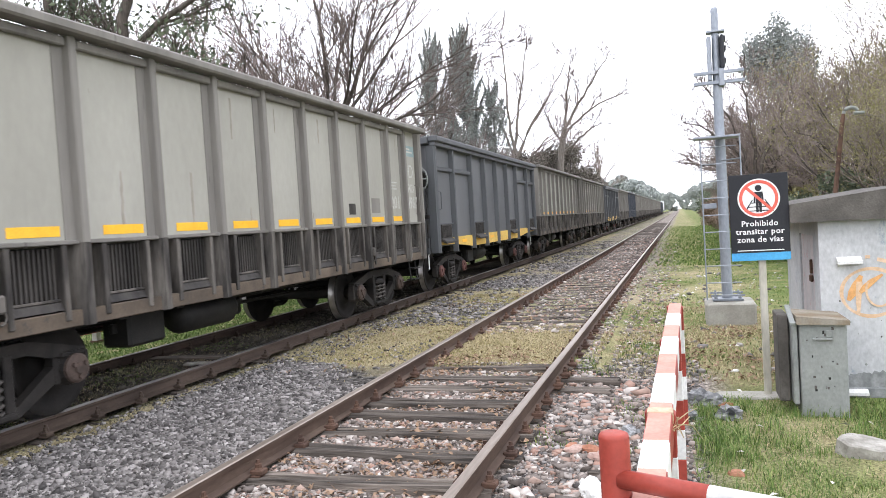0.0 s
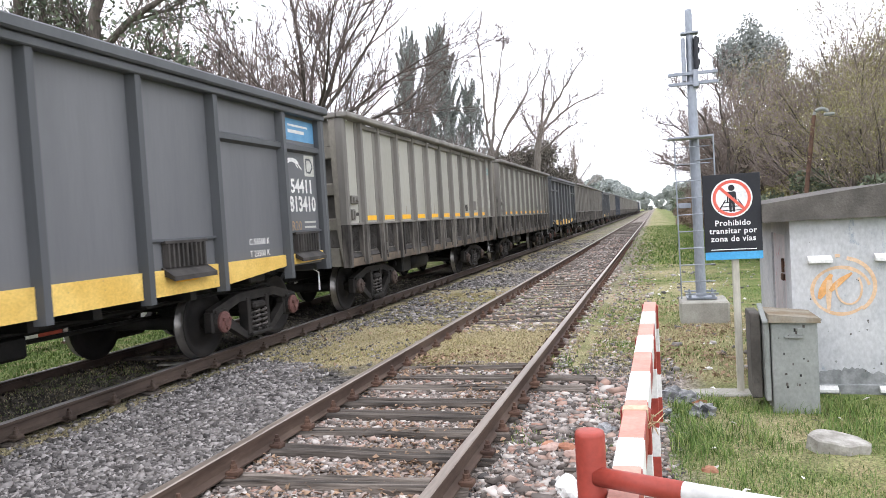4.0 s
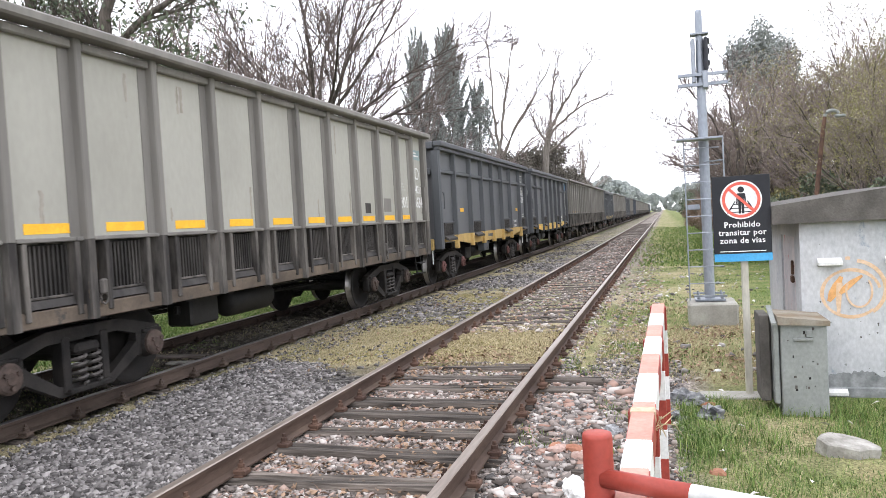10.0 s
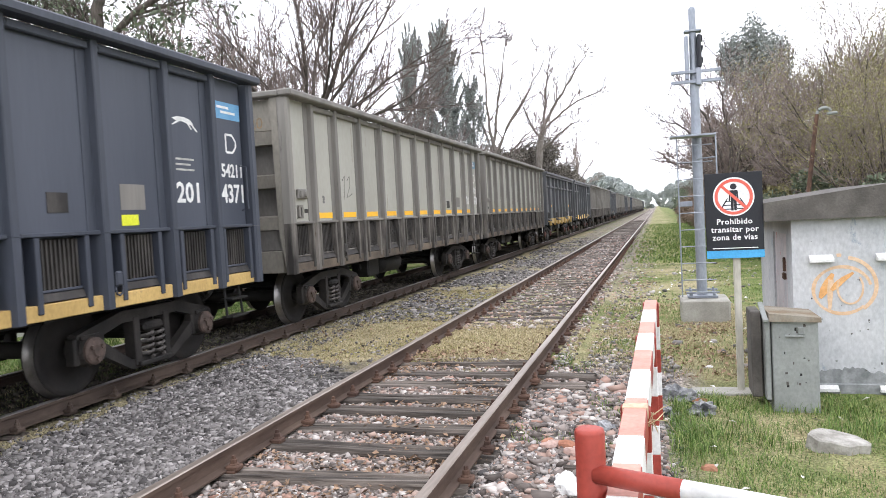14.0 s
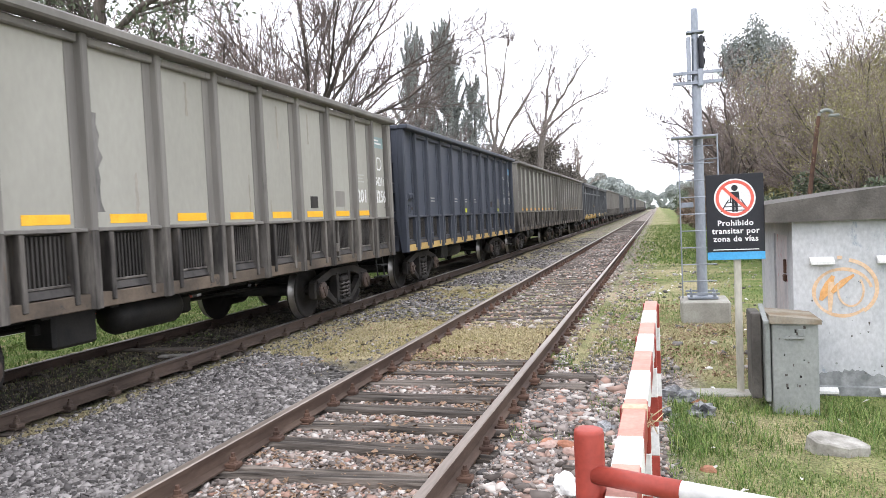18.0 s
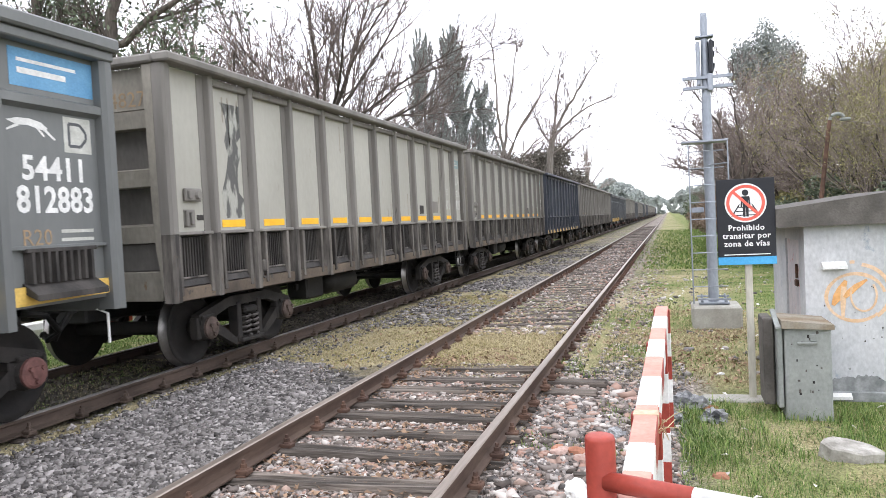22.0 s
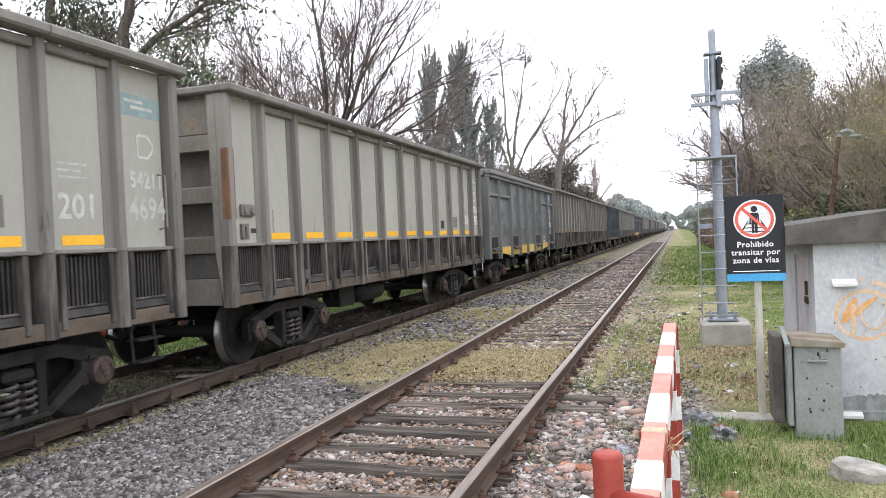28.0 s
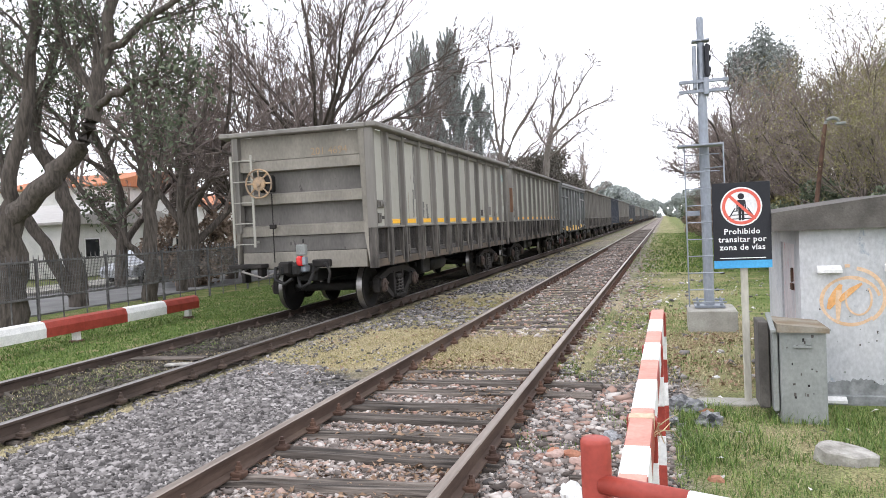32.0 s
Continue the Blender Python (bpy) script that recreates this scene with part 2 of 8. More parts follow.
def leaf_mat(name, dark, light, rough=0.6, between=()):
    m = bpy.data.materials.new(name)
    m.use_nodes = True
    N, L = m.node_tree.nodes, m.node_tree.links
    b = N["Principled BSDF"]
    g = N.new("ShaderNodeNewGeometry")
    r = N.new("ShaderNodeValToRGB")
    r.color_ramp.elements[0].color, r.color_ramp.elements[1].color = (*dark, 1), (*light, 1)
    for at, c in between:
        r.color_ramp.elements.new(at).color = (*c, 1)
    L.new(g.outputs["Random Per Island"], r.inputs["Fac"])
    L.new(r.outputs["Color"], b.inputs["Base Color"])
    b.inputs["Roughness"].default_value = rough
    b.inputs["Specular IOR Level"].default_value = 0.25
    return m


M_LEAF = leaf_mat("dull_green_leaves", (0.06, 0.076, 0.05), (0.17, 0.20, 0.13))
# dark needles lightened in colour, in place of haze before the evergreens
M_PINE = leaf_mat("haze_paled_needles", (0.18, 0.195, 0.18), (0.36, 0.385, 0.36))
M_LEAF3 = leaf_mat("yellowing_leaves", (0.17, 0.16, 0.07), (0.36, 0.33, 0.16))
M_LEAF4 = leaf_mat("withered_brown_leaves", (0.16, 0.115, 0.085), (0.29, 0.22, 0.17))
M_GRASS = leaf_mat("green_grass_blades", (0.05, 0.10, 0.022), (0.33, 0.34, 0.14), 0.6, ((0.45, (0.115, 0.19, 0.042)), (0.85, (0.21, 0.28, 0.08))))
# darker copy of the grass, the train's shadow put into its colour
M_SHADEGRASS = leaf_mat("shaded_green_grass", (0.05, 0.10, 0.02), (0.155, 0.225, 0.058))
M_DRY = leaf_mat("dry_grass_blades", (0.25, 0.20, 0.11), (0.56, 0.48, 0.30))
M_GRAVEL = leaf_mat("grey_ballast_stones", (0.055, 0.051, 0.049), (0.46, 0.432, 0.415), 0.85, ((0.35, (0.145, 0.135, 0.129)), (0.8, (0.275, 0.257, 0.246))))
M_RUBBLE = leaf_mat("brick_and_stone_rubble", (0.08, 0.067, 0.058), (0.60, 0.55, 0.51), 0.9, ((0.2, (0.17, 0.145, 0.13)), (0.52, (0.31, 0.268, 0.24)), (0.60, (0.36, 0.215, 0.165)), (0.74, (0.40, 0.30, 0.25)), (0.80, (0.36, 0.325, 0.30))))
M_LITTER = leaf_mat("fallen_leaves", (0.14, 0.088, 0.055), (0.38, 0.26, 0.175), 0.85)

# dirty bed stones, coloured darker for the shade beneath the train
M_BEDSTONE = leaf_mat("dirty_shaded_bed_stones", (0.022, 0.019, 0.017), (0.14, 0.125, 0.105), 0.9)
M_MOSS = leaf_mat("mossy_blades", (0.12, 0.118, 0.07), (0.25, 0.225, 0.15), 0.9)
M_STRAW = leaf_mat("yellow_green_turf", (0.19, 0.185, 0.06), (0.46, 0.41, 0.17), 0.8)
M_SCRAP = leaf_mat("pale_scraps", (0.35, 0.33, 0.30), (0.75, 0.74, 0.72), 0.7)
M_PALESTONE = mat("pale_broken_concrete", (0.20, 0.19, 0.165), (0.42, 0.405, 0.37), 11, 0.9, 0, (1, 1, 1), 60, 0.4, (0.3, 0.7), 0, (0.20, 0.18, 0.14), 0.64)
M_BAG = mat("grey_plastic_film", (0.05, 0.053, 0.058), (0.30, 0.305, 0.31), 12, 0.35, 0, (1, 1, 1), 70, 0.5)
M_BRICK = mat("broken_brick", (0.27, 0.11, 0.065), (0.40, 0.20, 0.13), 10, 0.9, 0, (1, 1, 1), 60, 0.4)
M_BRICKPALE = mat("mortared_brick", (0.36, 0.24, 0.20), (0.50, 0.38, 0.33), 10, 0.9, 0, (1, 1, 1), 60, 0.4)
M_REDLAMP = mat("red_lamp_lens", (0.62, 0.03, 0.03), (0.75, 0.05, 0.05), 8, 0.25)

# ---- mesh helpers ----
class MB:
    """Collects vertices and faces of one mesh."""

    def __init__(self):
        self.v, self.f = [], []

    def add(self, vs, fs):
        n = len(self.v)
        self.v += [tuple(p) for p in vs]
        self.f += [tuple(n + i for i in f) for f in fs]
        return self

    def box(self, x0, x1, y0, y1, z0, z1, c=0.0):
        if c <= 0:
            vs = [(x, y, z) for x in (x0, x1) for y in (y0, y1) for z in (z0, z1)]
            return self.add(vs, [(0, 1, 3, 2), (4, 6, 7, 5), (0, 4, 5, 1), (2, 3, 7, 6), (0, 2, 6, 4), (1, 5, 7, 3)])
        lo, hi = (x0, y0, z0), (x1, y1, z1)
        c = min(c, *(0.45 * (h - l) for l, h in zip(lo, hi)))
        vs, at = [], {}
        for s in ((a, b, d) for a in (0, 1) for b in (0, 1) for d in (0, 1)):
            for k in range(3):
                p = [hi[i] if s[i] else lo[i] for i in range(3)]
                for i in range(3):
                    if i != k:
                        p[i] += -c if s[i] else c
                at[s, k] = len(vs)
                vs.append(p)
        fs = []
        for k in range(3):
            i, j = [(1, 2), (2, 0), (0, 1)][k]
            for side in (0, 1):
                q = []
                for a, b in ((0, 0), (1, 0), (1, 1), (0, 1)):
                    s = [0, 0, 0]
                    s[k], s[i], s[j] = side, a, b
                    q.append(at[tuple(s), k])
                fs.append(tuple(q if side else q[::-1]))
            for a in (0, 1):
                for b in (0, 1):
                    s0, s1 = [0, 0, 0], [0, 0, 0]
                    s0[i], s0[j], s1[i], s1[j] = a, b, a, b
                    s0[k], s1[k] = 0, 1
                    q = (at[tuple(s0), i], at[tuple(s1), i], at[tuple(s1), j], at[tuple(s0), j])
                    fs.append(q if a == b else q[::-1])
        for s in ((a, b, d) for a in (0, 1) for b in (0, 1) for d in (0, 1)):
            q = (at[s, 0], at[s, 1], at[s, 2])
            fs.append(q if sum(s) % 2 else q[::-1])
        return self.add(vs, fs)

    def tub(self, x0, x1, y0, y1, z0, z1, t, zf):
        """An open box in one piece: walls of thickness t, its floor inside at zf."""
        out = [(x0, y0), (x1, y0), (x1, y1), (x0, y1)]
        inn = [(x0 + t, y0 + t), (x1 - t, y0 + t), (x1 - t, y1 - t), (x0 + t, y1 - t)]
        vs = [(a, b, z0) for a, b in out] + [(a, b, z1) for a, b in out] + [(a, b, z1) for a, b in inn] + [(a, b, zf) for a, b in inn]
        fs = [(0, 3, 2, 1), (12, 13, 14, 15)]
        for k in range(3):
            fs += [(4 * k + i, 4 * k + (i + 1) % 4, 4 * k + 4 + (i + 1) % 4, 4 * k + 4 + i) for i in range(4)]
        return self.add(vs, fs)

    def prism(self, poly, axis, a, b):
        """A polygon in the two other axes, drawn out along an axis from a to b."""
        n = len(poly)

        def at(u, v, w):
            return {"x": (w, u, v), "y": (u, w, v), "z": (u, v, w)}[axis]

        vs = [at(u, v, a) for u, v in poly] + [at(u, v, b) for u, v in poly]
        fs = [tuple(range(n)), tuple(range(2 * n - 1, n - 1, -1))] + [(i, i + n, (i + 1) % n + n, (i + 1) % n) for i in range(n)]
        return self.add(vs, fs)

    def tube(self, pts, radii, sides=8, caps=True):
        pts = [Vector(p) for p in pts]
        if not hasattr(radii, "__len__"):
            radii = [radii] * len(pts)
        vs, fs = [], []
        up = Vector((0, 0, 1))
        for i, p in enumerate(pts):
            d = (pts[min(i + 1, len(pts) - 1)] - pts[max(i - 1, 0)]).normalized()
            u = d.cross(up if abs(d.z) < 0.9 else Vector((1, 0, 0))).normalized()
            w = d.cross(u)
            for k in range(sides):
                a = 2 * math.pi * k / sides
                vs.append(p + radii[i] * (math.cos(a) * u + math.sin(a) * w))
        for i in range(len(pts) - 1):
            for k in range(sides):
                k2 = (k + 1) % sides
                fs.append((i * sides + k, i * sides + k2, (i + 1) * sides + k2, (i + 1) * sides + k))
        if caps:
            fs.append(tuple(range(sides))[::-1])
            fs.append(tuple(range((len(pts) - 1) * sides, len(pts) * sides)))
        return self.add(vs, fs)

    def lathe(self, profile, axis="x", centre=(0, 0, 0), sides=24):
        """Radius and place along the axis, turned round it."""
        vs, fs, n = [], [], len(profile)
        for k in range(sides):
            a = 2 * math.pi * k / sides
            for r, s in profile:
                c, d = r * math.cos(a), r * math.sin(a)
                p = {"x": (s, c, d), "y": (d, s, c), "z": (c, d, s)}[axis]
                vs.append([p[i] + centre[i] for i in range(3)])
        for k in range(sides):
            for i in range(n - 1):
                a, b = k * n + i, (k + 1) % sides * n + i
                fs.append((a, b, b + 1, a + 1))
        return self.add(vs, fs)

    def mesh(self, name, *mats):
        me = bpy.data.meshes.new(name)
        me.from_pydata(self.v, [], self.f)
        for m in mats:
            me.materials.append(m)
        bm = bmesh.new()
        bm.from_mesh(me)
        bmesh.ops.recalc_face_normals(bm, faces=bm.faces)
        bm.to_mesh(me)
        bm.free()
        return me


def part(name, mb, material, parent, label="", loc=(0, 0, 0), smooth=False):
    me = mb if isinstance(mb, bpy.types.Mesh) else mb.mesh(name, material)
    if smooth:
        me.polygons.foreach_set("use_smooth", [True] * len(me.polygons))
    ob = new(name, me)
    ob.parent = parent
    ob.location = loc
    if label:
        ob["label"] = label
    return ob


def thing(name, label, category, group="", kind="", mb=None, material=None, m=None):
    ob = new(name, mb.mesh(name, material) if mb else None)
    if m is not None:
        ob.matrix_basis = m
    return tagged(ob, label, category, group, kind)


def lettering(text, size, depth=0.002, spacing=1.0, bold=0.0):
    """A mesh of words in the built-in font, lying in the xy plane, its middle at the origin."""
    cu = bpy.data.curves.new("lettering", "FONT")
    cu.body, cu.size, cu.extrude, cu.resolution_u = text, size, depth, 2
    cu.offset = bold * size
    cu.align_x, cu.align_y, cu.space_character = "CENTER", "CENTER", spacing
    ob = bpy.data.objects.new("lettering", cu)
    me = bpy.data.meshes.new_from_object(ob)
    bpy.data.objects.remove(ob)
    return me


def sign_text(name, text, size, material, parent, m, label="", spacing=1.0, wide=1.0, bold=0.0):
    me = lettering(text, size, 0.0015, spacing, bold)
    me.transform(m @ Matrix.Diagonal((wide, 1, 1, 1)))
    me.materials.clear()
    me.materials.append(material)
    return part(name, me, material, parent, label)


# ---- the train ----
M_YELNO = mat("faded_yellow_stencil", (0.42, 0.37, 0.22), (0.52, 0.46, 0.29), 9, 0.7)
M_ENDNO = mat("faded_rusty_stencil", (0.24, 0.185, 0.12), (0.36, 0.25, 0.15), 9, 0.7)
M_FAINT = mat("worn_small_stencil", (0.36, 0.355, 0.325), (0.50, 0.495, 0.46), 14, 0.65)
XT = -6.50          # middle of the train's track
SIDE = Matrix(((0, 0, 1, 0), (1, 0, 0, 0), (0, 1, 0, 0), (0, 0, 0, 1)))  # writing on a wagon's side


def side_at(y, z, x=1.375):
    return Matrix.Translation((x, y, z)) @ SIDE


def side_frame_mesh():
    """Cast side frame: arched top member, sagging bottom member, columns and pedestals."""
    mb = MB()
    a, b = 1.035, 1.145

    def member(pts, w, x0=a, x1=b):
        up = [(y, z + h / 2) for (y, z), h in zip(pts, w)]
        lo = [(y, z - h / 2) for (y, z), h in zip(pts, w)]
        for i in range(len(pts) - 1):
            mb.prism([up[i], up[i + 1], lo[i + 1], lo[i]], "x", x0, x1)

    member([(-1.0, 0.53), (-0.78, 0.60), (-0.42, 0.70), (0.42, 0.70), (0.78, 0.60), (1.0, 0.53)], [0.16, 0.14, 0.12, 0.12, 0.14, 0.16])
    member([(-0.72, 0.45), (-0.30, 0.18), (0.30, 0.18), (0.72, 0.45)], [0.16, 0.10, 0.10, 0.16], a + 0.006, b - 0.006)
    for s in (-1, 1):
        mb.box(a - 0.02, b + 0.015, s * 0.225 - 0.045, s * 0.225 + 0.045, 0.16, 0.68, 0.01)
        for q in (-0.155, 0.155):
            mb.box(a, b, s * 0.85 + q - 0.035, s * 0.85 + q + 0.035, 0.32, 0.58, 0.01)
        mb.lathe([(0.0, 0.99), (0.15, 0.99), (0.16, 1.10), (0.135, 1.18), (0.0, 1.18)], "x", (0, s * 0.85, 0.44), 14)
        mb.box(a - 0.03, b + 0.03, s * 0.85 - 0.12, s * 0.85 + 0.12, 0.555, 0.60, 0.01)
    mb.box(a - 0.04, b + 0.06, -0.25, 0.25, 0.15, 0.20, 0.01)
    return mb


def spring_mesh():
    mb = MB()
    for y, x in ((-0.09, 1.13), (0.09, 1.13)):
        pts = [(x + 0.072 * math.cos(q), y + 0.072 * math.sin(q), 0.215 + 0.29 * q / (9 * math.pi)) for q in [i * math.pi / 4 for i in range(37)]]
        mb.tube(pts, 0.019, 6)
    mb.box(0.93, 1.19, -0.16, 0.16, 0.50, 0.60, 0.03)
    return mb


def wheelset_mesh():
    mb = MB()
    R = 0.44
    for s in (-1, 1):
        mb.lathe([(0.09, 0.90 * s), (0.17, 0.905 * s), (0.20, 0.86 * s), (0.33, 0.85 * s), (0.37, 0.90 * s), (R - 0.004, 0.905 * s), (R, 0.895 * s), (R + 0.004, 0.81 * s), (R + 0.03, 0.795 * s), (R + 0.028, 0.775 * s), (0.36, 0.77 * s), (0.32, 0.81 * s), (0.20, 0.80 * s), (0.15, 0.74 * s), (0.09, 0.74 * s)], "x", (0, 0, 0), 32)
        for k in range(3):
            a = k * 2.094
            mb.box(0.84 * s - 0.012, 0.84 * s + 0.012, 0.26 * math.cos(a) - 0.015, 0.26 * math.cos(a) + 0.015, 0.26 * math.sin(a) - 0.015, 0.26 * math.sin(a) + 0.015)
    mb.lathe([(0.085, -1.0), (0.085, 1.0)], "x", (0, 0, 0), 14)
    me = mb.mesh("wheelset", M_WHEEL, M_TREAD)
    for p in me.polygons:
        c = p.center
        r = math.hypot(c.y, c.z)
        if r > R - 0.004 and 0.80 < abs(c.x) < 0.9:
            p.material_index = 1
    me.polygons.foreach_set("use_smooth", [True] * len(me.polygons))
    return me


def cap_mesh():
    mb = MB()
    for s in (0,):
        mb.lathe([(0.0, 1.245), (0.05, 1.245), (0.058, 1.232), (0.115, 1.225), (0.136, 1.21), (0.136, 1.165)], "x", (0, s * 0.85, 0.44), 16)
        for k in range(3):
            a = k * 2.094 + 0.5
            mb.lathe([(0.0, 1.255), (0.024, 1.255), (0.024, 1.21)], "x", (0, s * 0.85 + 0.075 * math.cos(a), 0.44 + 0.075 * math.sin(a)), 6)
    return mb


HALF_BASE = 0.92
ME_SF = side_frame_mesh().mesh("side_frame", M_BOGIE)
ME_SF.transform(Matrix.Diagonal((1, HALF_BASE / 0.85, 1, 1)))
ME_SP = spring_mesh().mesh("spring_nest", M_SPRING, M_BOGIE)
for p in ME_SP.polygons:
    if p.center.z > 0.505:
        p.material_index = 1
ME_WS = wheelset_mesh()
ME_CAPR = cap_mesh().mesh("axle_cap", M_CAP)
ME_CAPG = cap_mesh().mesh("axle_cap", mat("brown_axle_cap", (0.05, 0.036, 0.03), (0.105, 0.075, 0.062), 12, 0.7, 0.1, (1, 1, 1), 60, 0.2))
TURN = Matrix.Rotation(math.pi, 4, "Z")


def add_bogie(wagon, y, caps):
    bol = MB().box(-0.98, 0.98, -0.2, 0.2, 0.5, 0.72, 0.03).box(-0.35, 0.35, -0.35, 0.35, 0.68, 0.86, 0.02)
    for s in (-1, 1):
        bol.box(-0.8, 0.8, s * 0.42 - 0.05, s * 0.42 + 0.05, 0.34, 0.44, 0.01)
        bol.tube([(0.6, s * 0.42, 0.4), (0.6, s * 0.2, 0.6)], 0.03, 6).tube([(-0.6, s * 0.42, 0.4), (-0.6, s * 0.2, 0.6)], 0.03, 6)
    bogie = part("bogie", bol, M_BLACK, wagon, "two-axle freight bogie of dusty cast steel", (0, y, 0))
    for turn in (Matrix(), TURN):
        for nm, me in (("side_frame", ME_SF), ("spring_nest", ME_SP)):
            part(nm, me, None, bogie).matrix_basis = turn
        for q in (-HALF_BASE, HALF_BASE):
            part("axle_cap", caps, None, bogie).matrix_basis = Matrix.Translation((0, q, 0)) @ turn
    for s in (-HALF_BASE, HALF_BASE):
        part("wheelset", ME_WS, None, bogie, loc=(0, s, 0.44))
    return bogie


def coupler_mesh(s):
    """Knuckle coupler at the origin, pointing to s along y."""
    mb = MB().box(-0.09, 0.09, min(0, s * 0.55), max(0, s * 0.55), 0.78, 0.96, 0.02)
    mb.box(-0.17, 0.17, min(s * 0.42, s * 0.62), max(s * 0.42, s * 0.62), 0.74, 1.0, 0.04)
    mb.box(0.05, 0.19, min(s * 0.6, s * 0.78), max(s * 0.6, s * 0.78), 0.76, 0.98, 0.04)
    mb.box(-0.22, -0.12, min(s * 0.55, s * 0.70), max(s * 0.55, s * 0.70), 0.78, 0.96, 0.03)
    pts = [(0.28, s * 0.15, 0.86), (0.32, s * 0.45, 0.80), (0.30, s * 0.62, 0.62), (0.2, s * 0.68, 0.52), (0.08, s * 0.60, 0.58)]
    mb.tube(pts, 0.032, 7)
    return mb


def rib_mesh(x0, x1, w, z0, z1, splay=0.0):
    """An upright of folded plate: a flat face with sloped flanks."""
    mb = MB()
    f = w * 0.32
    for zz0, zz1, k in ((z0, z1, 1.0),):
        mb.prism([(x0, -w / 2), (x1, -f), (x1, f), (x0, w / 2)], "z", zz0, zz1)
    mb.box(x0 - 0.01, x0 + 0.007, -w / 2 - splay, -w / 2 + 0.01, max(z0, 1.62), z1)
    return mb


def underframe(wagon, L):
    part("centre_sill", MB().box(-0.22, 0.22, -L / 2 + 0.05, L / 2 - 0.05, 0.62, 0.96, 0.02), M_BLACK, wagon)
    for y in (-L / 2 + 1.85, L / 2 - 1.85):
        part("bolster", MB().box(-1.2, 1.2, y - 0.2, y + 0.2, 0.86, 1.02, 0.02), M_BLACK, wagon)
    beam = MB().box(-1.25, 1.25, -0.06, 0.06, 0.80, 0.95).mesh("cross_beam", M_BLACK)
    for i in range(7):
        part("cross_beam", beam, None, wagon, loc=(0, -L / 2 + 3.4 + i * (L - 6.8) / 6, 0))
    part("brake_pipe", MB().tube([(0.9, -L / 2 + 1.2, 0.78), (0.95, L / 2 - 1.2, 0.78)], 0.025, 6), M_BLACK, wagon)


def brake_gear(wagon, L):
    mb = MB().lathe([(0.0, -0.55), (0.16, -0.53), (0.2, -0.45), (0.2, 0.45), (0.16, 0.53), (0.0, 0.55)], "y", (0, 0, 0), 16)
    part("air_tank", mb, M_BLACK, wagon, "black air reservoir", (0.92, -0.9, 0.66), True)
    mb = MB().box(-0.18, 0.18, -0.28, 0.28, -0.2, 0.2, 0.03).box(-0.03, 0.03, -0.34, 0.34, -0.05, 0.05, 0.01)
    part("valve_box", mb, M_BLACK, wagon, "", (0.95, -2.1, 0.68))
    mb = MB().tube([(0.3, -2.9, 0.62), (0.3, 2.9, 0.55)], 0.028, 6).tube([(0.3, -2.9, 0.62), (0.0, -3.3, 0.5)], 0.028, 6).box(0.24, 0.36, 0.2, 0.8, 0.42, 0.66, 0.03)
    part("brake_rod", mb, M_BLACK, wagon)


def ladder(wagon, x, y, z0, z1, material, rungs, w=0.4):
    mb = MB()
    for s in (-w / 2, w / 2):
        mb.box(x + s - 0.025, x + s + 0.025, y - 0.012, y + 0.012, z0, z1, 0.005)
    for i in range(rungs):
        z = z0 + 0.06 + i * (z1 - z0 - 0.16) / (rungs - 1)
        mb.tube([(x - w / 2, y, z), (x + w / 2, y, z)], 0.011, 6)
    for s in (-w / 2, w / 2):
        for z in (z0 + 0.1, z1 - 0.1):
            mb.box(x + s - 0.015, x + s + 0.015, y, y + 0.14, z - 0.02, z + 0.02)
    part("ladder", mb, material, wagon, "narrow steel end ladder")


def hand_wheel(wagon, x, y, z, material, r=0.27):
    mb = MB()
    n = 28
    pts = [(x + r * math.cos(2 * math.pi * i / n), y, z + r * math.sin(2 * math.pi * i / n)) for i in range(n + 1)]
    mb.tube(pts, 0.017, 6, False)
    mb.lathe([(0.0, y - 0.035), (0.05, y - 0.035), (0.06, y - 0.02), (0.13, y - 0.01), (0.14, y + 0.02), (0.0, y + 0.02)], "y", (x, 0, z), 20)
    for k in range(8):
        a = 2 * math.pi * k / 8
        mb.tube([(x + 0.12 * math.cos(a), y, z + 0.12 * math.sin(a)), (x + r * math.cos(a), y, z + r * math.sin(a))], 0.018, 5)
    wheel = part("hand_brake_wheel", mb, material, wagon, "eight-spoked hand brake wheel")
    mb = MB().box(x - 0.02, x + 0.26, y + 0.03, y + 0.2, z - 0.17, z + 0.15, 0.03)
    part("gear_case", mb, M_BLACK, wheel)
    mb = MB()
    for i in range(16):
        zz = z - 0.22 - i * 0.036
        mb.tube([(x + 0.2, y + 0.1, zz + 0.025), (x + 0.2 + (0.012 if i % 2 else 0), y + 0.1 + (0 if i % 2 else 0.012), zz - 0.02)], 0.011, 5)
    mb.tube([(x + 0.2, y + 0.1, z - 0.8), (x + 0.2, y + 0.1, z - 1.5)], 0.012, 5).box(x + 0.14, x + 0.26, y + 0.06, y + 0.14, z - 0.86, z - 0.78, 0.01)
    part("brake_chain", mb, M_BOGIE, wheel)


def grab(wagon, pts, material, r=0.012):
    part("grab_handle", MB().tube(pts, r, 6), material, wagon)


def step_mesh():
    mb = MB()
    for y in (-0.16, 0.16):
        mb.tube([(1.30, y, 0.90), (1.34, y * 1.1, 0.45)], 0.016, 6)
    for z in (0.46, 0.68):
        mb.box(1.26, 1.42, -0.18, 0.18, z - 0.012, z + 0.012, 0.004)
    return mb


LA = 11.95
A_RIBS = [-LA / 2 + d for d in (0.89, 1.76, 2.81, 3.86, 4.92, 5.975, 7.03, 8.09, 9.14, 10.19, 11.06)]


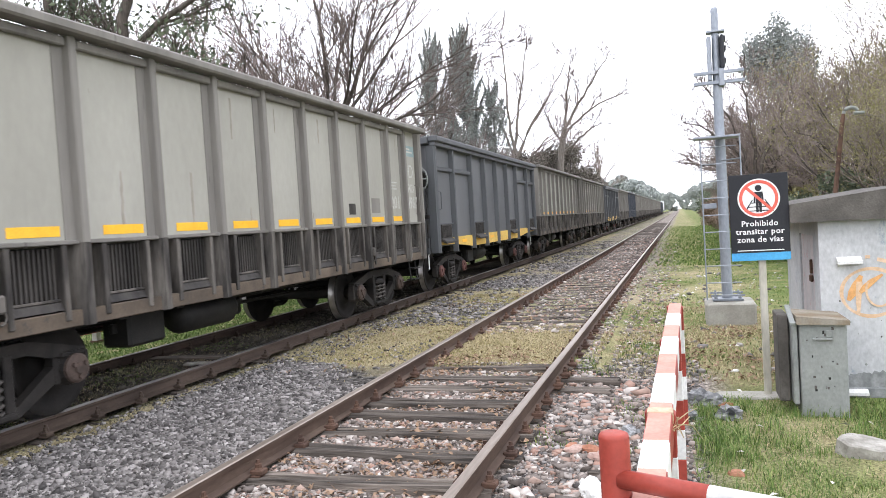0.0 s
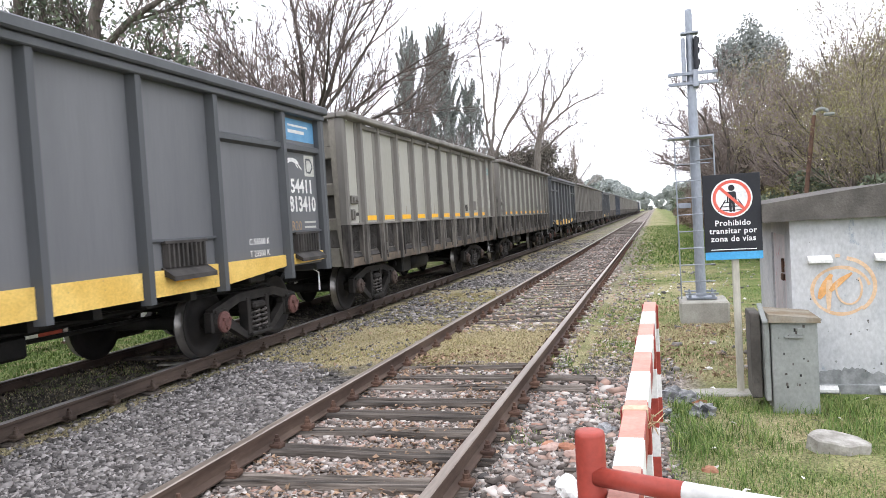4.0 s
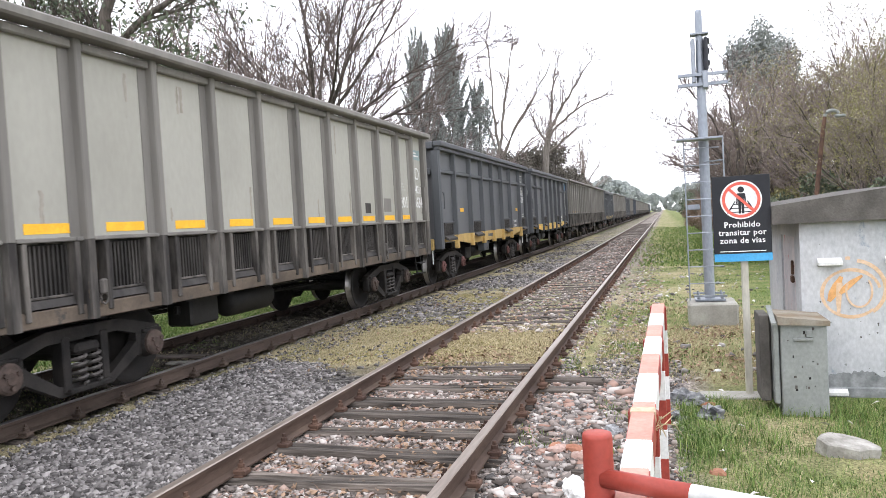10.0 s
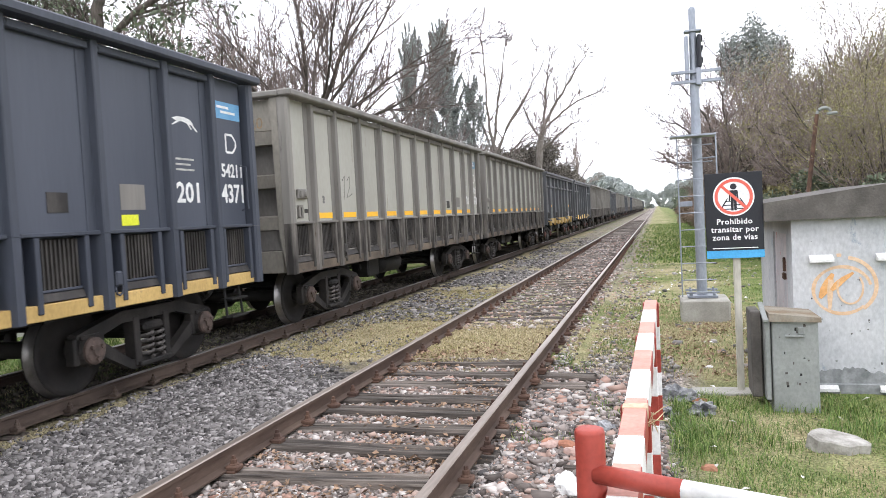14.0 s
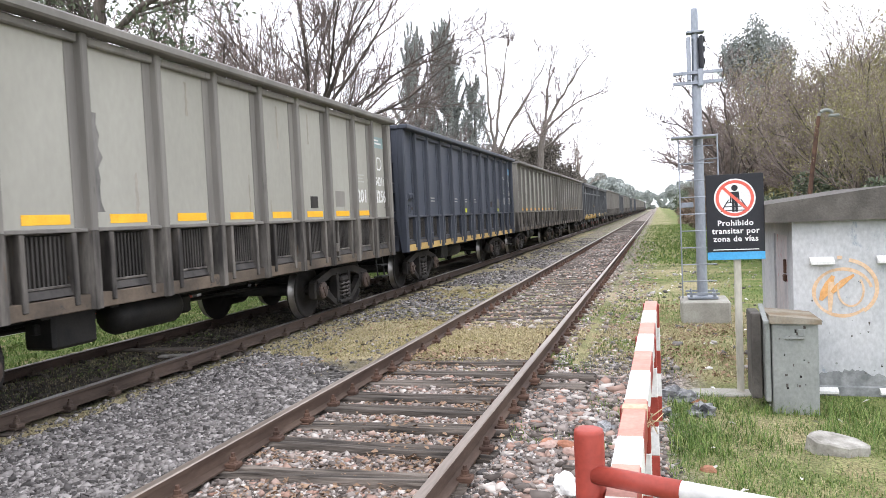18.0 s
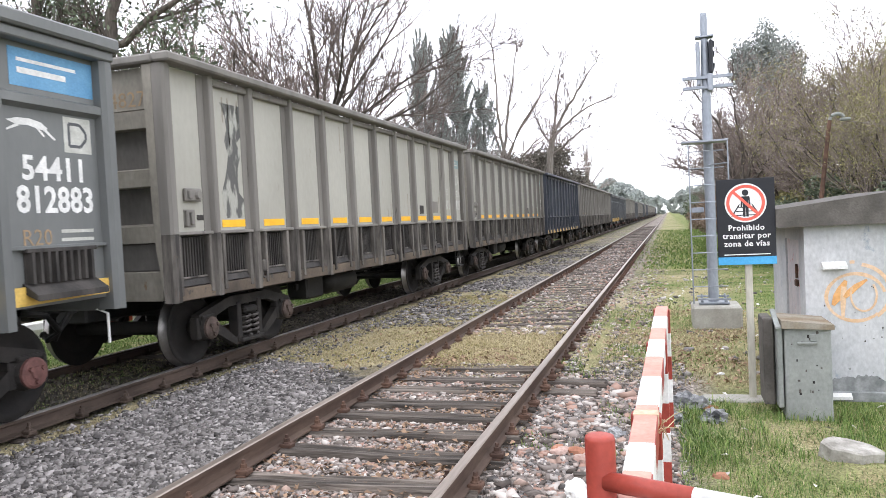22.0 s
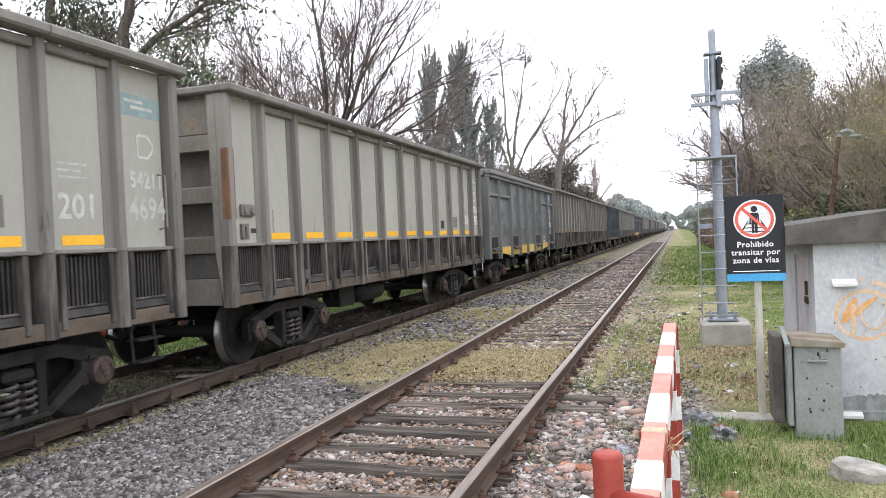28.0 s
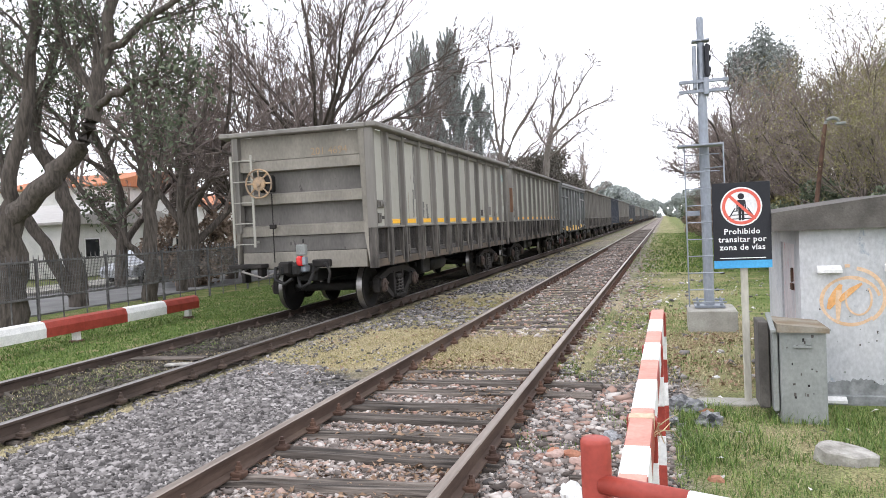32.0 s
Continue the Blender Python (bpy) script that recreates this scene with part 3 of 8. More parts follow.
def slat_vent(w, z0, z1):
    """A recessed vent of upright slats with a post on each side and a lip below."""
    mb = MB()
    n = 10
    for i in range(n):
        y = -w / 2 + (i + 0.5) * w / n
        mb.prism([(1.286, y - 0.017), (1.345, y - 0.013), (1.345, y + 0.009), (1.286, y + 0.013)], "z", z0, z1)
    return mb


def hat_rib(z0, z1):
    """An upright of folded plate with a low backing strip along its rear seam."""
    mb = MB().prism([(1.36, -0.062), (1.432, -0.045), (1.442, -0.032), (1.442, 0.032), (1.432, 0.042), (1.36, 0.055)], "z", z0, z1)
    return mb.prism([(1.36, -0.175), (1.367, -0.175), (1.371, -0.165), (1.371, -0.055), (1.36, -0.055)], "z", z0 + 0.02, z1)


def broaden(w):
    """Widens a finished body to its far side; the near wall keeps its place over the rails."""
    m = Matrix.Translation((-0.0653, 0, 0)) @ Matrix.Diagonal((1.048, 1, 1, 1))
    for me in {o.data.name: o.data for o in w.children_recursive if o.type == "MESH"}.values():
        me.transform(m)


def wagon_a(name, label, m_wall, m_rib, m_low, m_edge, caps, rear_wheel, stripes):
    L = LA
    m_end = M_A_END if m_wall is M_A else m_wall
    m_recess = M_A_RECESS if m_wall is M_A else m_rib
    w = thing(name, label, "freight wagon", "wagons of the freight train")
    part("body", MB().tub(-1.36, 1.36, -L / 2 + 0.2, L / 2 - 0.2, 1.60, 3.41, 0.03, 2.9), m_wall, w)
    for s in (-1, 1):
        part("end_wall", MB().box(-1.325, 1.325, min(s * (L / 2 - 0.19), s * (L / 2 - 0.2)), max(s * (L / 2 - 0.19), s * (L / 2 - 0.2)), 1.40, 2.95), m_recess, w, "grimy recessed end wall, shade in its paint")
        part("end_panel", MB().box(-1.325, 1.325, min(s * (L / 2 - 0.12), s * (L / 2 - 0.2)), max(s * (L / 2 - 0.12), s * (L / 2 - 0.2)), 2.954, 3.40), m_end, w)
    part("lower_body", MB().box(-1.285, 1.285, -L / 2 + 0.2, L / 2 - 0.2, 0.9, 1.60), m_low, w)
    rim = MB()
    for s in (-1, 1):
        rim.box(s * 1.46 - 0.10, s * 1.46 + 0.10, -L / 2 - 0.04, L / 2 + 0.04, 3.41, 3.51, 0.02)
        rim.box(-1.356, 1.356, s * (L / 2 - 0.06) - 0.10, s * (L / 2 - 0.06) + 0.10, 3.41, 3.505, 0.02)
    part("top_rim", rim, m_rib, w)
    ribm = hat_rib(1.58, 3.408).mesh("rib", m_rib)
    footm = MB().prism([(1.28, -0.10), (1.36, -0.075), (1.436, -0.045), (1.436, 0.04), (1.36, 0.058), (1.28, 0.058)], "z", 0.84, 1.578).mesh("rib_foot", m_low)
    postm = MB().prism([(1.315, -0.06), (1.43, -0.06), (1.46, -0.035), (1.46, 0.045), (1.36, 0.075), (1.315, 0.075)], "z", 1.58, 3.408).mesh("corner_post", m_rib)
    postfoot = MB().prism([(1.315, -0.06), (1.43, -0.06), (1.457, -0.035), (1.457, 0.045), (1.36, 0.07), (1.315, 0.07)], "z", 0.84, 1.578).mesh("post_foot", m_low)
    for y in A_RIBS:
        part("rib", ribm, None, w, loc=(0, y, 0))
        part("rib", ribm, None, w).matrix_basis = Matrix.Translation((0, y, 0)) @ TURN
        part("rib_foot", footm, None, w, "soot-streaked rib foot", loc=(0, y, 0))
    for y in (-L / 2 + 0.07, L / 2 - 0.07):
        part("corner_post", postm, None, w, loc=(0, y, 0))
        part("corner_post", postm, None, w).matrix_basis = Matrix.Translation((0, y, 0)) @ TURN
        part("post_foot", postfoot, None, w, "soot-streaked post foot", loc=(0, y, 0))
    edges = [-L / 2 + 0.07] + A_RIBS + [L / 2 - 0.07]
    vent = slat_vent(0.50, 1.10, 1.54)
    ventm = MB().box(1.285, 1.292, -0.255, 0.255, 1.09, 1.55).mesh("vent", M_BLACK)
    slatm = vent.mesh("slat", M_GRILL)
    frame_mb = MB()
    for s in (-0.29, 0.29):
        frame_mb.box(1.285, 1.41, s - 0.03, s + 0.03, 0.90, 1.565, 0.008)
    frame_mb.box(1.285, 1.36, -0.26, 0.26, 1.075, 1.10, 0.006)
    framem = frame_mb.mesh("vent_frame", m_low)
    shelfm = MB().prism([(1.285, 1.075), (1.355, 1.07), (1.385, 1.00), (1.285, 0.995)], "y", -0.26, 0.26).mesh("vent_skirt", M_GRILL)
    stripem = MB().box(1.360, 1.364, -0.27, 0.27, 1.64, 1.73).mesh("reflective_strip", M_STRIPE)
    for i, (a, b) in enumerate(zip(edges, edges[1:])):
        h = (b - a) / 2 - 0.062
        y = (a + b) / 2
        endp = i in (0, len(edges) - 2)
        part("rail", MB().box(1.30, 1.415, -h, h, 1.565, 1.605, 0.008), m_rib, w, loc=(0, y, 0))
        if not endp:
            part("top_rail", MB().box(1.36, 1.425, a + 0.066 - y, b - 0.066 - y, 3.31, 3.39, 0.012), m_rib, w, "box rail under the rim", (0, y, 0))
        v = part("vent", ventm, None, w, "sooty slatted vent", loc=(0, y, 0))
        part("vent_frame", framem, None, v)
        part("vent_skirt", shelfm, None, v, "sooty sloping skirt")
        tagged(part("louvre", slatm, None, v), kind="stuff")
        part("sill_plate", MB().box(1.285, 1.392, -h, h, 0.84, 0.985, 0.008), m_edge, w, loc=(0, y, 0))
        if stripes and not endp:
            part("reflective_strip", stripem, None, w, "orange reflective strip", (0, y + 0.03, 0))
    for s in (-1, 1):
        for z0, z1 in ((2.74, 2.95), (2.11, 2.31), (1.50, 1.70)):
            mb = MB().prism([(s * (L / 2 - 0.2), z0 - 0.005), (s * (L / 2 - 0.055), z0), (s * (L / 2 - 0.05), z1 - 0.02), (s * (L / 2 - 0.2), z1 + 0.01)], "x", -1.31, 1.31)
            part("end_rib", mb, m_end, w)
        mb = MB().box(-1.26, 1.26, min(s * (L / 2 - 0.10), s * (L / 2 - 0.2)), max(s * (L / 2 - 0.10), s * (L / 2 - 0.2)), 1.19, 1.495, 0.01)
        part("end_sill", mb, m_recess, w)
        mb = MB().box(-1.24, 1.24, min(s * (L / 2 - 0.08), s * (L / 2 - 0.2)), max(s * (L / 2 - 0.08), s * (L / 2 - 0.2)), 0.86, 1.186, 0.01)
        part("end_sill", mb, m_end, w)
        for q in (-1, 1):
            a, b = sorted((s * (L / 2 - 0.19), s * (L / 2 - 0.012)))
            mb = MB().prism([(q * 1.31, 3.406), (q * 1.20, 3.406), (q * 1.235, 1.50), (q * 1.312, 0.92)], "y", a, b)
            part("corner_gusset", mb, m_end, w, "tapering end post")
        part("coupler", coupler_mesh(s), M_BLACK, w, "knuckle coupler with air hose", (0, s * (L / 2 - 0.25), 0))
    part("step", step_mesh(), M_BLACK, w, "hanging steel step", loc=(0, L / 2 - 0.55, 0))
    broaden(w)
    underframe(w, L)
    brake_gear(w, L)
    for y in (-L / 2 + 1.90, L / 2 - 1.90):
        add_bogie(w, y, caps)
    y = L / 2 - 0.28
    grab(w, [(1.37, y, 2.35), (1.46, y, 2.33), (1.46, y, 1.80), (1.37, y, 1.78)], m_rib)
    y = -L / 2 + 0.50
    mb = MB().box(1.36, 1.41, y - 0.15, y + 0.15, 1.94, 2.09, 0.015).box(1.41, 1.44, y - 0.12, y - 0.06, 1.97, 2.06, 0.008).lathe([(0.0, 1.445), (0.045, 1.445), (0.055, 1.41)], "x", (0, y + 0.06, 2.015), 10)
    mb.box(1.36, 1.40, y - 0.14, y - 0.09, 1.66, 1.84, 0.01).box(1.36, 1.40, y - 0.14, y + 0.0, 1.81, 1.84, 0.008).box(1.36, 1.40, y - 0.05, y + 0.0, 1.68, 1.84, 0.008).box(1.36, 1.366, y - 0.15, y + 0.05, 1.65, 1.85)
    part("lamp_bracket", mb, m_rib, w, "cast lamp bracket")
    part("data_plate", MB().box(1.36, 1.366, y + 0.09, y + 0.25, 1.73, 1.79), M_GRILL, w, "small engraved plate")
    part("inspection_plate", MB().box(1.36, 1.368, A_RIBS[7] + 0.42, A_RIBS[7] + 0.66, 1.78, 1.96), M_GRILL, w, "small black plate")
    part("tie_down_ring", MB().box(1.40, 1.44, A_RIBS[1] + 0.08, A_RIBS[1] + 0.18, 1.05, 1.20, 0.02).tube([(1.42, A_RIBS[1] + 0.13 + 0.05 * math.cos(k * 0.785), 1.02 + 0.06 * math.sin(k * 0.785)) for k in range(9)], 0.012, 5, False), m_low, w)
    part("tie_down_ring", MB().box(1.40, 1.44, A_RIBS[8] + 0.08, A_RIBS[8] + 0.18, 1.05, 1.20, 0.02).tube([(1.42, A_RIBS[8] + 0.13 + 0.05 * math.cos(k * 0.785), 1.02 + 0.06 * math.sin(k * 0.785)) for k in range(9)], 0.012, 5, False), m_low, w)
    if rear_wheel:
        ladder(w, -1.22, -L / 2 - 0.06, 1.30, 3.06, M_A, 5, 0.44)
        part("end_step", MB().box(-1.52, -0.82, -L / 2 - 0.20, -L / 2 + 0.18, 0.90, 0.98, 0.01).box(-1.30, -1.22, -L / 2 - 0.12, -L / 2 + 0.1, 0.62, 0.90, 0.01).box(-0.95, -0.87, -L / 2 - 0.12, -L / 2 + 0.1, 0.70, 0.90, 0.01), M_BOGIE, w, "rusty end step plate")
        hand_wheel(w, -0.80, -L / 2 - 0.16, 2.50, M_RUSTPAINT)
        grab(w, [(-1.2, -L / 2 + 0.05, 0.92), (-1.2, -L / 2 - 0.25, 0.85), (-0.75, -L / 2 - 0.25, 0.72), (-0.4, -L / 2 - 0.2, 0.86)], m_rib, 0.02)
    return w


M_RUSTPAINT = mat("rust_orange_hand_wheel", (0.24, 0.19, 0.145), (0.42, 0.29, 0.17), 9, 0.75, 0, (1, 1, 1), 50, 0.2)

LD = 11.46
D_RIBS = [-LD / 2 + d for d in (1.435, 3.01, 4.35, 5.70, 7.07, 8.45, 10.15)]


def hood_vent(w):
    mb = MB().box(1.365, 1.375, -w / 2, w / 2, 1.20, 1.50)
    for i in range(9):
        y = -w / 2 + (i + 0.5) * w / 9
        mb.prism([(1.375, y - 0.030), (1.43, y - 0.014), (1.43, y + 0.014), (1.375, y + 0.030)], "z", 1.22, 1.49)
    mb.prism([(1.37, 1.23), (1.52, 1.13), (1.52, 1.08), (1.37, 1.15)], "y", -w / 2 - 0.03, w / 2 + 0.03)
    mb.box(1.37, 1.43, -w / 2 - 0.02, w / 2 + 0.02, 1.48, 1.515, 0.005)
    return mb


def wagon_d(name, label, m_wall, m_rib, m_edge, caps, full_rail, end_ladder, end_wheel, m_ladder):
    L = LD
    w = thing(name, label, "freight wagon", "wagons of the freight train")
    part("body", MB().tub(-1.36, 1.36, -L / 2 + 0.1, L / 2 - 0.1, 1.02, 3.32, 0.03, 2.9), m_wall, w)
    rim = MB()
    for s in (-1, 1):
        rim.box(s * 1.45 - 0.10, s * 1.45 + 0.10, -L / 2 - 0.02, L / 2 + 0.02, 3.33, 3.455, 0.02)
        rim.box(s * 1.43 - 0.065, s * 1.43 + 0.065, -L / 2 + 0.01, L / 2 - 0.01, 3.24, 3.33, 0.012)
        rim.box(-1.346, 1.346, s * (L / 2 - 0.06) - 0.09, s * (L / 2 - 0.06) + 0.09, 3.28, 3.45, 0.02)
    part("top_rim", rim, m_rib, w)
    ribm = rib_mesh(1.36, 1.465, 0.135, 0.86, 3.24).mesh("rib", m_rib)
    postm = MB().prism([(1.28, -0.07), (1.44, -0.07), (1.475, -0.03), (1.475, 0.05), (1.36, 0.075), (1.28, 0.075)], "z", 0.90, 3.24).mesh("corner_post", m_rib)
    for y in D_RIBS:
        part("rib", ribm, None, w, loc=(0, y, 0))
        part("rib", ribm, None, w).matrix_basis = Matrix.Translation((0, y, 0)) @ TURN
    if full_rail:
        for y in D_RIBS:
            part("rib_foot", MB().box(1.37, 1.471, y - 0.072, y + 0.072, 0.855, 1.20, 0.01), m_edge, w, "ochre painted rib foot")
    ends = (-L / 2 + 0.08, L / 2 - 0.08)
    for y in ends:
        part("corner_post", postm, None, w, loc=(0, y, 0))
        part("corner_post", postm, None, w).matrix_basis = Matrix.Translation((0, y, 0)) @ TURN
    edges = [ends[0]] + D_RIBS + [ends[1]]
    drops = [1.06, 1.04, 0.92, 0.92, 0.92, 0.92, 0.92, 1.04, 1.06]
    for i, (a, b) in enumerate(zip(edges, edges[1:])):
        y0, y1, y = a + 0.069, b - 0.069, (a + b) / 2
        if full_rail or i in (0, 1, 6, 7):
            mb = MB().prism([(1.36, 2.70), (1.435, 2.73), (1.435, 2.80), (1.36, 2.83)], "y", y0, y1)
            part("rail", mb, m_rib, w)
        mb = MB().prism([(y0, 1.20), (y1, 1.20), (y1, drops[i + 1]), (y0, drops[i])], "x", 1.365, 1.40)
        part("sill_plate", mb, m_edge, w, "yellow painted sill plate")
        if i in (0, 2, 5, 7):
            part("vent", hood_vent(0.74), M_GRILL, w, "hooded black vent", (0, y, 0))
            part("vent_rail", MB().box(1.36, 1.405, y0, y1, 1.505, 1.54, 0.005), m_rib, w)
        if not full_rail and i in (1, 2, 3, 5):
            part("reflective_patch", MB().box(1.40, 1.403, y - 0.20, y + 0.20, 1.05, 1.12), M_STRIPE, w, "orange reflective patch")
    for s in (-1, 1):
        a, b = sorted((s * (L / 2 - 0.1), s * (L / 2 + 0.0)))
        if full_rail:
            part("end_rib", MB().box(-1.25, 1.25, a, b, 2.66, 2.84, 0.03), m_rib, w)
            part("end_sill", MB().box(-1.25, 1.25, a, b, 0.88, 1.14, 0.02), m_edge, w)
        else:
            part("end_rib", MB().box(-1.25, 1.25, a, b, 2.62, 2.72, 0.02), m_rib, w)
            part("end_sill", MB().box(-1.25, 1.25, a, b, 0.88, 1.25, 0.02), m_rib, w)
        part("coupler", coupler_mesh(s), M_BLACK, w, "knuckle coupler with air hose", (0, s * (L / 2 - 0.25), 0))
        grab(w, [(1.2, s * (L / 2 - 0.1), 0.9), (1.22, s * (L / 2 + 0.02), 0.84), (1.22, s * (L / 2 + 0.02), 0.55)], M_WHITE, 0.013)
    broaden(w)
    underframe(w, L)
    brake_gear(w, L)
    for y in (-L / 2 + 1.80, L / 2 - 1.80):
        add_bogie(w, y, caps)
    y = -L / 2 + 0.42
    grab(w, [(1.37, y, 2.25), (1.44, y, 2.24), (1.44, y, 1.86), (1.37, y, 1.85)], m_rib)
    if end_ladder:
        ladder(w, 0.98, -L / 2 - 0.03, 0.98, 3.25, m_ladder, 7, 0.36)
    if end_wheel:
        hand_wheel(w, 1.06, -L / 2 - 0.22, 2.52, M_BOX, 0.30)
    return w


def place_wagon(w, u):
    w.matrix_basis = pose(XT, u, 0)
    TRAIN.append((w, u))
    return w


TRAIN = []
A_LABEL = "pale grey-green ribbed steel gondola wagon with orange strips"
D_LABEL = "dark grey steel gondola wagon with a yellow sill"
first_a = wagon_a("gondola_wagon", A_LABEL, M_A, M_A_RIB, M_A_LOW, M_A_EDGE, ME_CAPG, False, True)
first_d = wagon_d("gondola_wagon", D_LABEL, M_D, M_D_RIB, M_YEL, ME_CAPR, False, False, True, M_BOGIE)
first_n = wagon_a("gondola_wagon", "navy grey ribbed steel gondola wagon with ochre edge", M_N, M_N_RIB, M_N_RIB, M_OCH, ME_CAPG, False, False)


def a_wagon(u):
    return place_wagon(copy_thing(first_a, pose(XT, u, 0)), u)


def d_wagon(u):
    return place_wagon(copy_thing(first_d, pose(XT, u, 0)), u)


def n_wagon(u):
    return place_wagon(copy_thing(first_n, pose(XT, u, 0)), u)


def end_text(w, text, L, material, x=0.9, z=3.06, size=0.24):
    m = Matrix.Translation((x, -L / 2 + (0.116 if L == LA else 0.096), z)) @ Matrix.Rotation(math.pi / 2, 4, "X")
    sign_text("stencilled_number", text, size, material, w, m, "stencilled number")


def a_marks(w, number, material, panel=None, end="", front=True):
    """Stencils near the front end of a pale wagon, parted by the last ribs."""
    y1, y2 = LA / 2 - 0.47, LA / 2 - 1.36
    sign_text("stencilled_number", number[1], 0.32, material, w, side_at(y1 + 0.03, 1.98, 1.362), "stencilled wagon number", wide=0.84, bold=0.022)
    sign_text("stencilled_number", number[0], 0.32, material, w, side_at(y2, 1.98, 1.362), "stencilled wagon number", bold=0.022)
    sign_text("stencilled_number", "54211", 0.23, material, w, side_at(y1 + 0.03, 2.27, 1.362), "stencilled class number", wide=0.86, bold=0.022)
    outline_d(w, y1 + 0.03, 2.62, 0.11, material)
    if panel:
        part("painted_panel", MB().box(1.36, 1.363, y1 - 0.30, y1 + 0.27, 2.92, 3.13), panel, w, "blue-green painted owner's panel")
        for k, (a, b) in enumerate(((-0.24, 0.02), (-0.16, 0.16))):
            part("illegible_line", MB().box(1.363, 1.365, y1 + a, y1 + b, 3.05 - 0.06 * k, 3.08 - 0.06 * k), material, w)
    part("data_panel", MB().box(1.36, 1.363, y2 - 1.15, y2 - 0.78, 1.80, 2.06), M_A_RIB, w, "small grey data panel")
    for k in range(3):
        part("illegible_line", MB().box(1.36, 1.362, y2 - 0.22, y2 + 0.12 - 0.07 * (k % 2), 2.24 + 0.06 * k, 2.262 + 0.06 * k), M_FAINT, w)
    if end:
        end_text(w, end, LA, M_ENDNO)


def outline_d(w, y, z, s, material, proud=0.0):
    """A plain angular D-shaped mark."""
    mb, t = MB(), 0.028
    pts = [(-s, s), (s * 0.3, s), (s, s * 0.3), (s, -s * 0.3), (s * 0.3, -s), (-s, -s)]
    for a, b in zip(pts, pts[1:] + pts[:1]):
        d = Vector((b[0] - a[0], b[1] - a[1])).normalized()
        n = Vector((-d.y, d.x)) * t
        q = [Vector(a) - n * 0.5, Vector(b) - n * 0.5, Vector(b) + n * 0.5, Vector(a) + n * 0.5]
        mb.prism([(y + p.x, z + p.y) for p in q], "x", 1.36, 1.3625 + proud)
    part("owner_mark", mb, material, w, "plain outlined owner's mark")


def runner_mark(w, y, z, s, material):
    """A plain running-animal silhouette."""
    mb = MB()
    mb.prism([(y + a * s, z + b * s) for a, b in ((-1.0, 0.18), (-0.6, 0.28), (-0.1, 0.30), (0.35, 0.22), (0.62, 0.05), (0.55, -0.05), (0.2, 0.0), (-0.2, 0.08), (-0.6, 0.05))], "x", 1.36, 1.3625)
    for q in (((0.5, 0.05), (0.95, -0.30), (0.88, -0.34), (0.4, 0.0)), ((-0.6, 0.10), (-1.0, -0.10), (-1.0, -0.16), (-0.5, 0.03)), ((0.2, 0.08), (0.5, -0.22), (0.44, -0.26), (0.1, 0.06))):
        mb.prism([(y + a * s, z + b * s) for a, b in q], "x", 1.3605, 1.3622)
    part("owner_mark", mb, material, w, "plain white animal silhouette")


def d_marks(w, top, number, end, blue, r20=True, dz=0.0):
    y = LD / 2 - 0.66
    sign_text("stencilled_number", top, 0.29, M_WHITE, w, side_at(y, 2.19 + dz, 1.362), "stencilled class number", bold=0.024)
    sign_text("stencilled_number", number, 0.32, M_WHITE, w, side_at(y, 1.92 + dz, 1.362), "stencilled wagon number", wide=0.90, bold=0.024)
    outline_d(w, y + (0.28 if not dz else 0.05), 2.52 + dz * 0.85, 0.10 if blue else 0.13, M_D_RIB if blue else M_WHITE)
    if blue:
        part("mark_square", MB().box(1.3603, 1.3616, y + 0.12, y + 0.44, 2.36, 2.68), M_GHOST, w, "pale square behind the mark")
    if blue:
        runner_mark(w, y - 0.22, 2.54, 0.26, M_WHITE)
        part("painted_panel", MB().box(1.36, 1.363, y - 0.42, y + 0.50, 2.88, 3.20), M_BLUE, w, "blue painted owner's panel")
        for k, b in enumerate((0.30, 0.18)):
            part("illegible_line", MB().box(1.363, 1.365, y - 0.34, y + b, 3.09 - 0.10 * k, 3.12 - 0.08 * k), M_WHITE, w)
    else:
        for k, b in enumerate((0.26, 0.1)):
            part("illegible_line", MB().box(1.36, 1.3625, y - 0.30, y + b, 3.06 - 0.10 * k, 3.09 - 0.08 * k), M_GHOST, w)
    for k in range(3):
        part("illegible_line", MB().box(1.36, 1.3625, y + 0.02, y + 0.40, 1.64 - 0.075 * k, 1.67 - 0.075 * k), M_GHOST, w)
    for k, s in enumerate(("C 56500 K", "T 23500 K")):
        sign_text("stencilled_weights", s, 0.12, M_WHITE, w, side_at(y - 1.35, 1.42 - 0.16 * k, 1.362), "stencilled load figures")
    if r20:
        sign_text("stencilled_code", "R20", 0.20, M_ENDNO, w, side_at(y - 0.24, 1.60, 1.362))
    if end:
        end_text(w, end, LD, M_YELNO, 0.62, 3.0)


def stain(w, y, z0, z1, wd, material, seed):
    """A long uneven patch on a side wall."""
    rr = random.Random(seed)
    n = 9
    left = [(y - wd / 2 * rr.uniform(0.3, 1.1), z0 + (z1 - z0) * i / n) for i in range(n + 1)]
    right = [(y + wd / 2 * rr.uniform(0.2, 1.1), z0 + (z1 - z0) * i / n) for i in range(n + 1)]
    part("stain", MB().prism(left + right[::-1], "x", 1.355, 1.3615), material, w, "dark smeared stain")


def scrawl(w, strokes, y, z, s, material):
    mb = MB()
    for st in strokes:
        mb.tube([(1.358, y + a * s, z + b * s) for a, b in st], 0.007, 5)
    part("graffiti", mb, material, w, "thin sprayed scrawl")


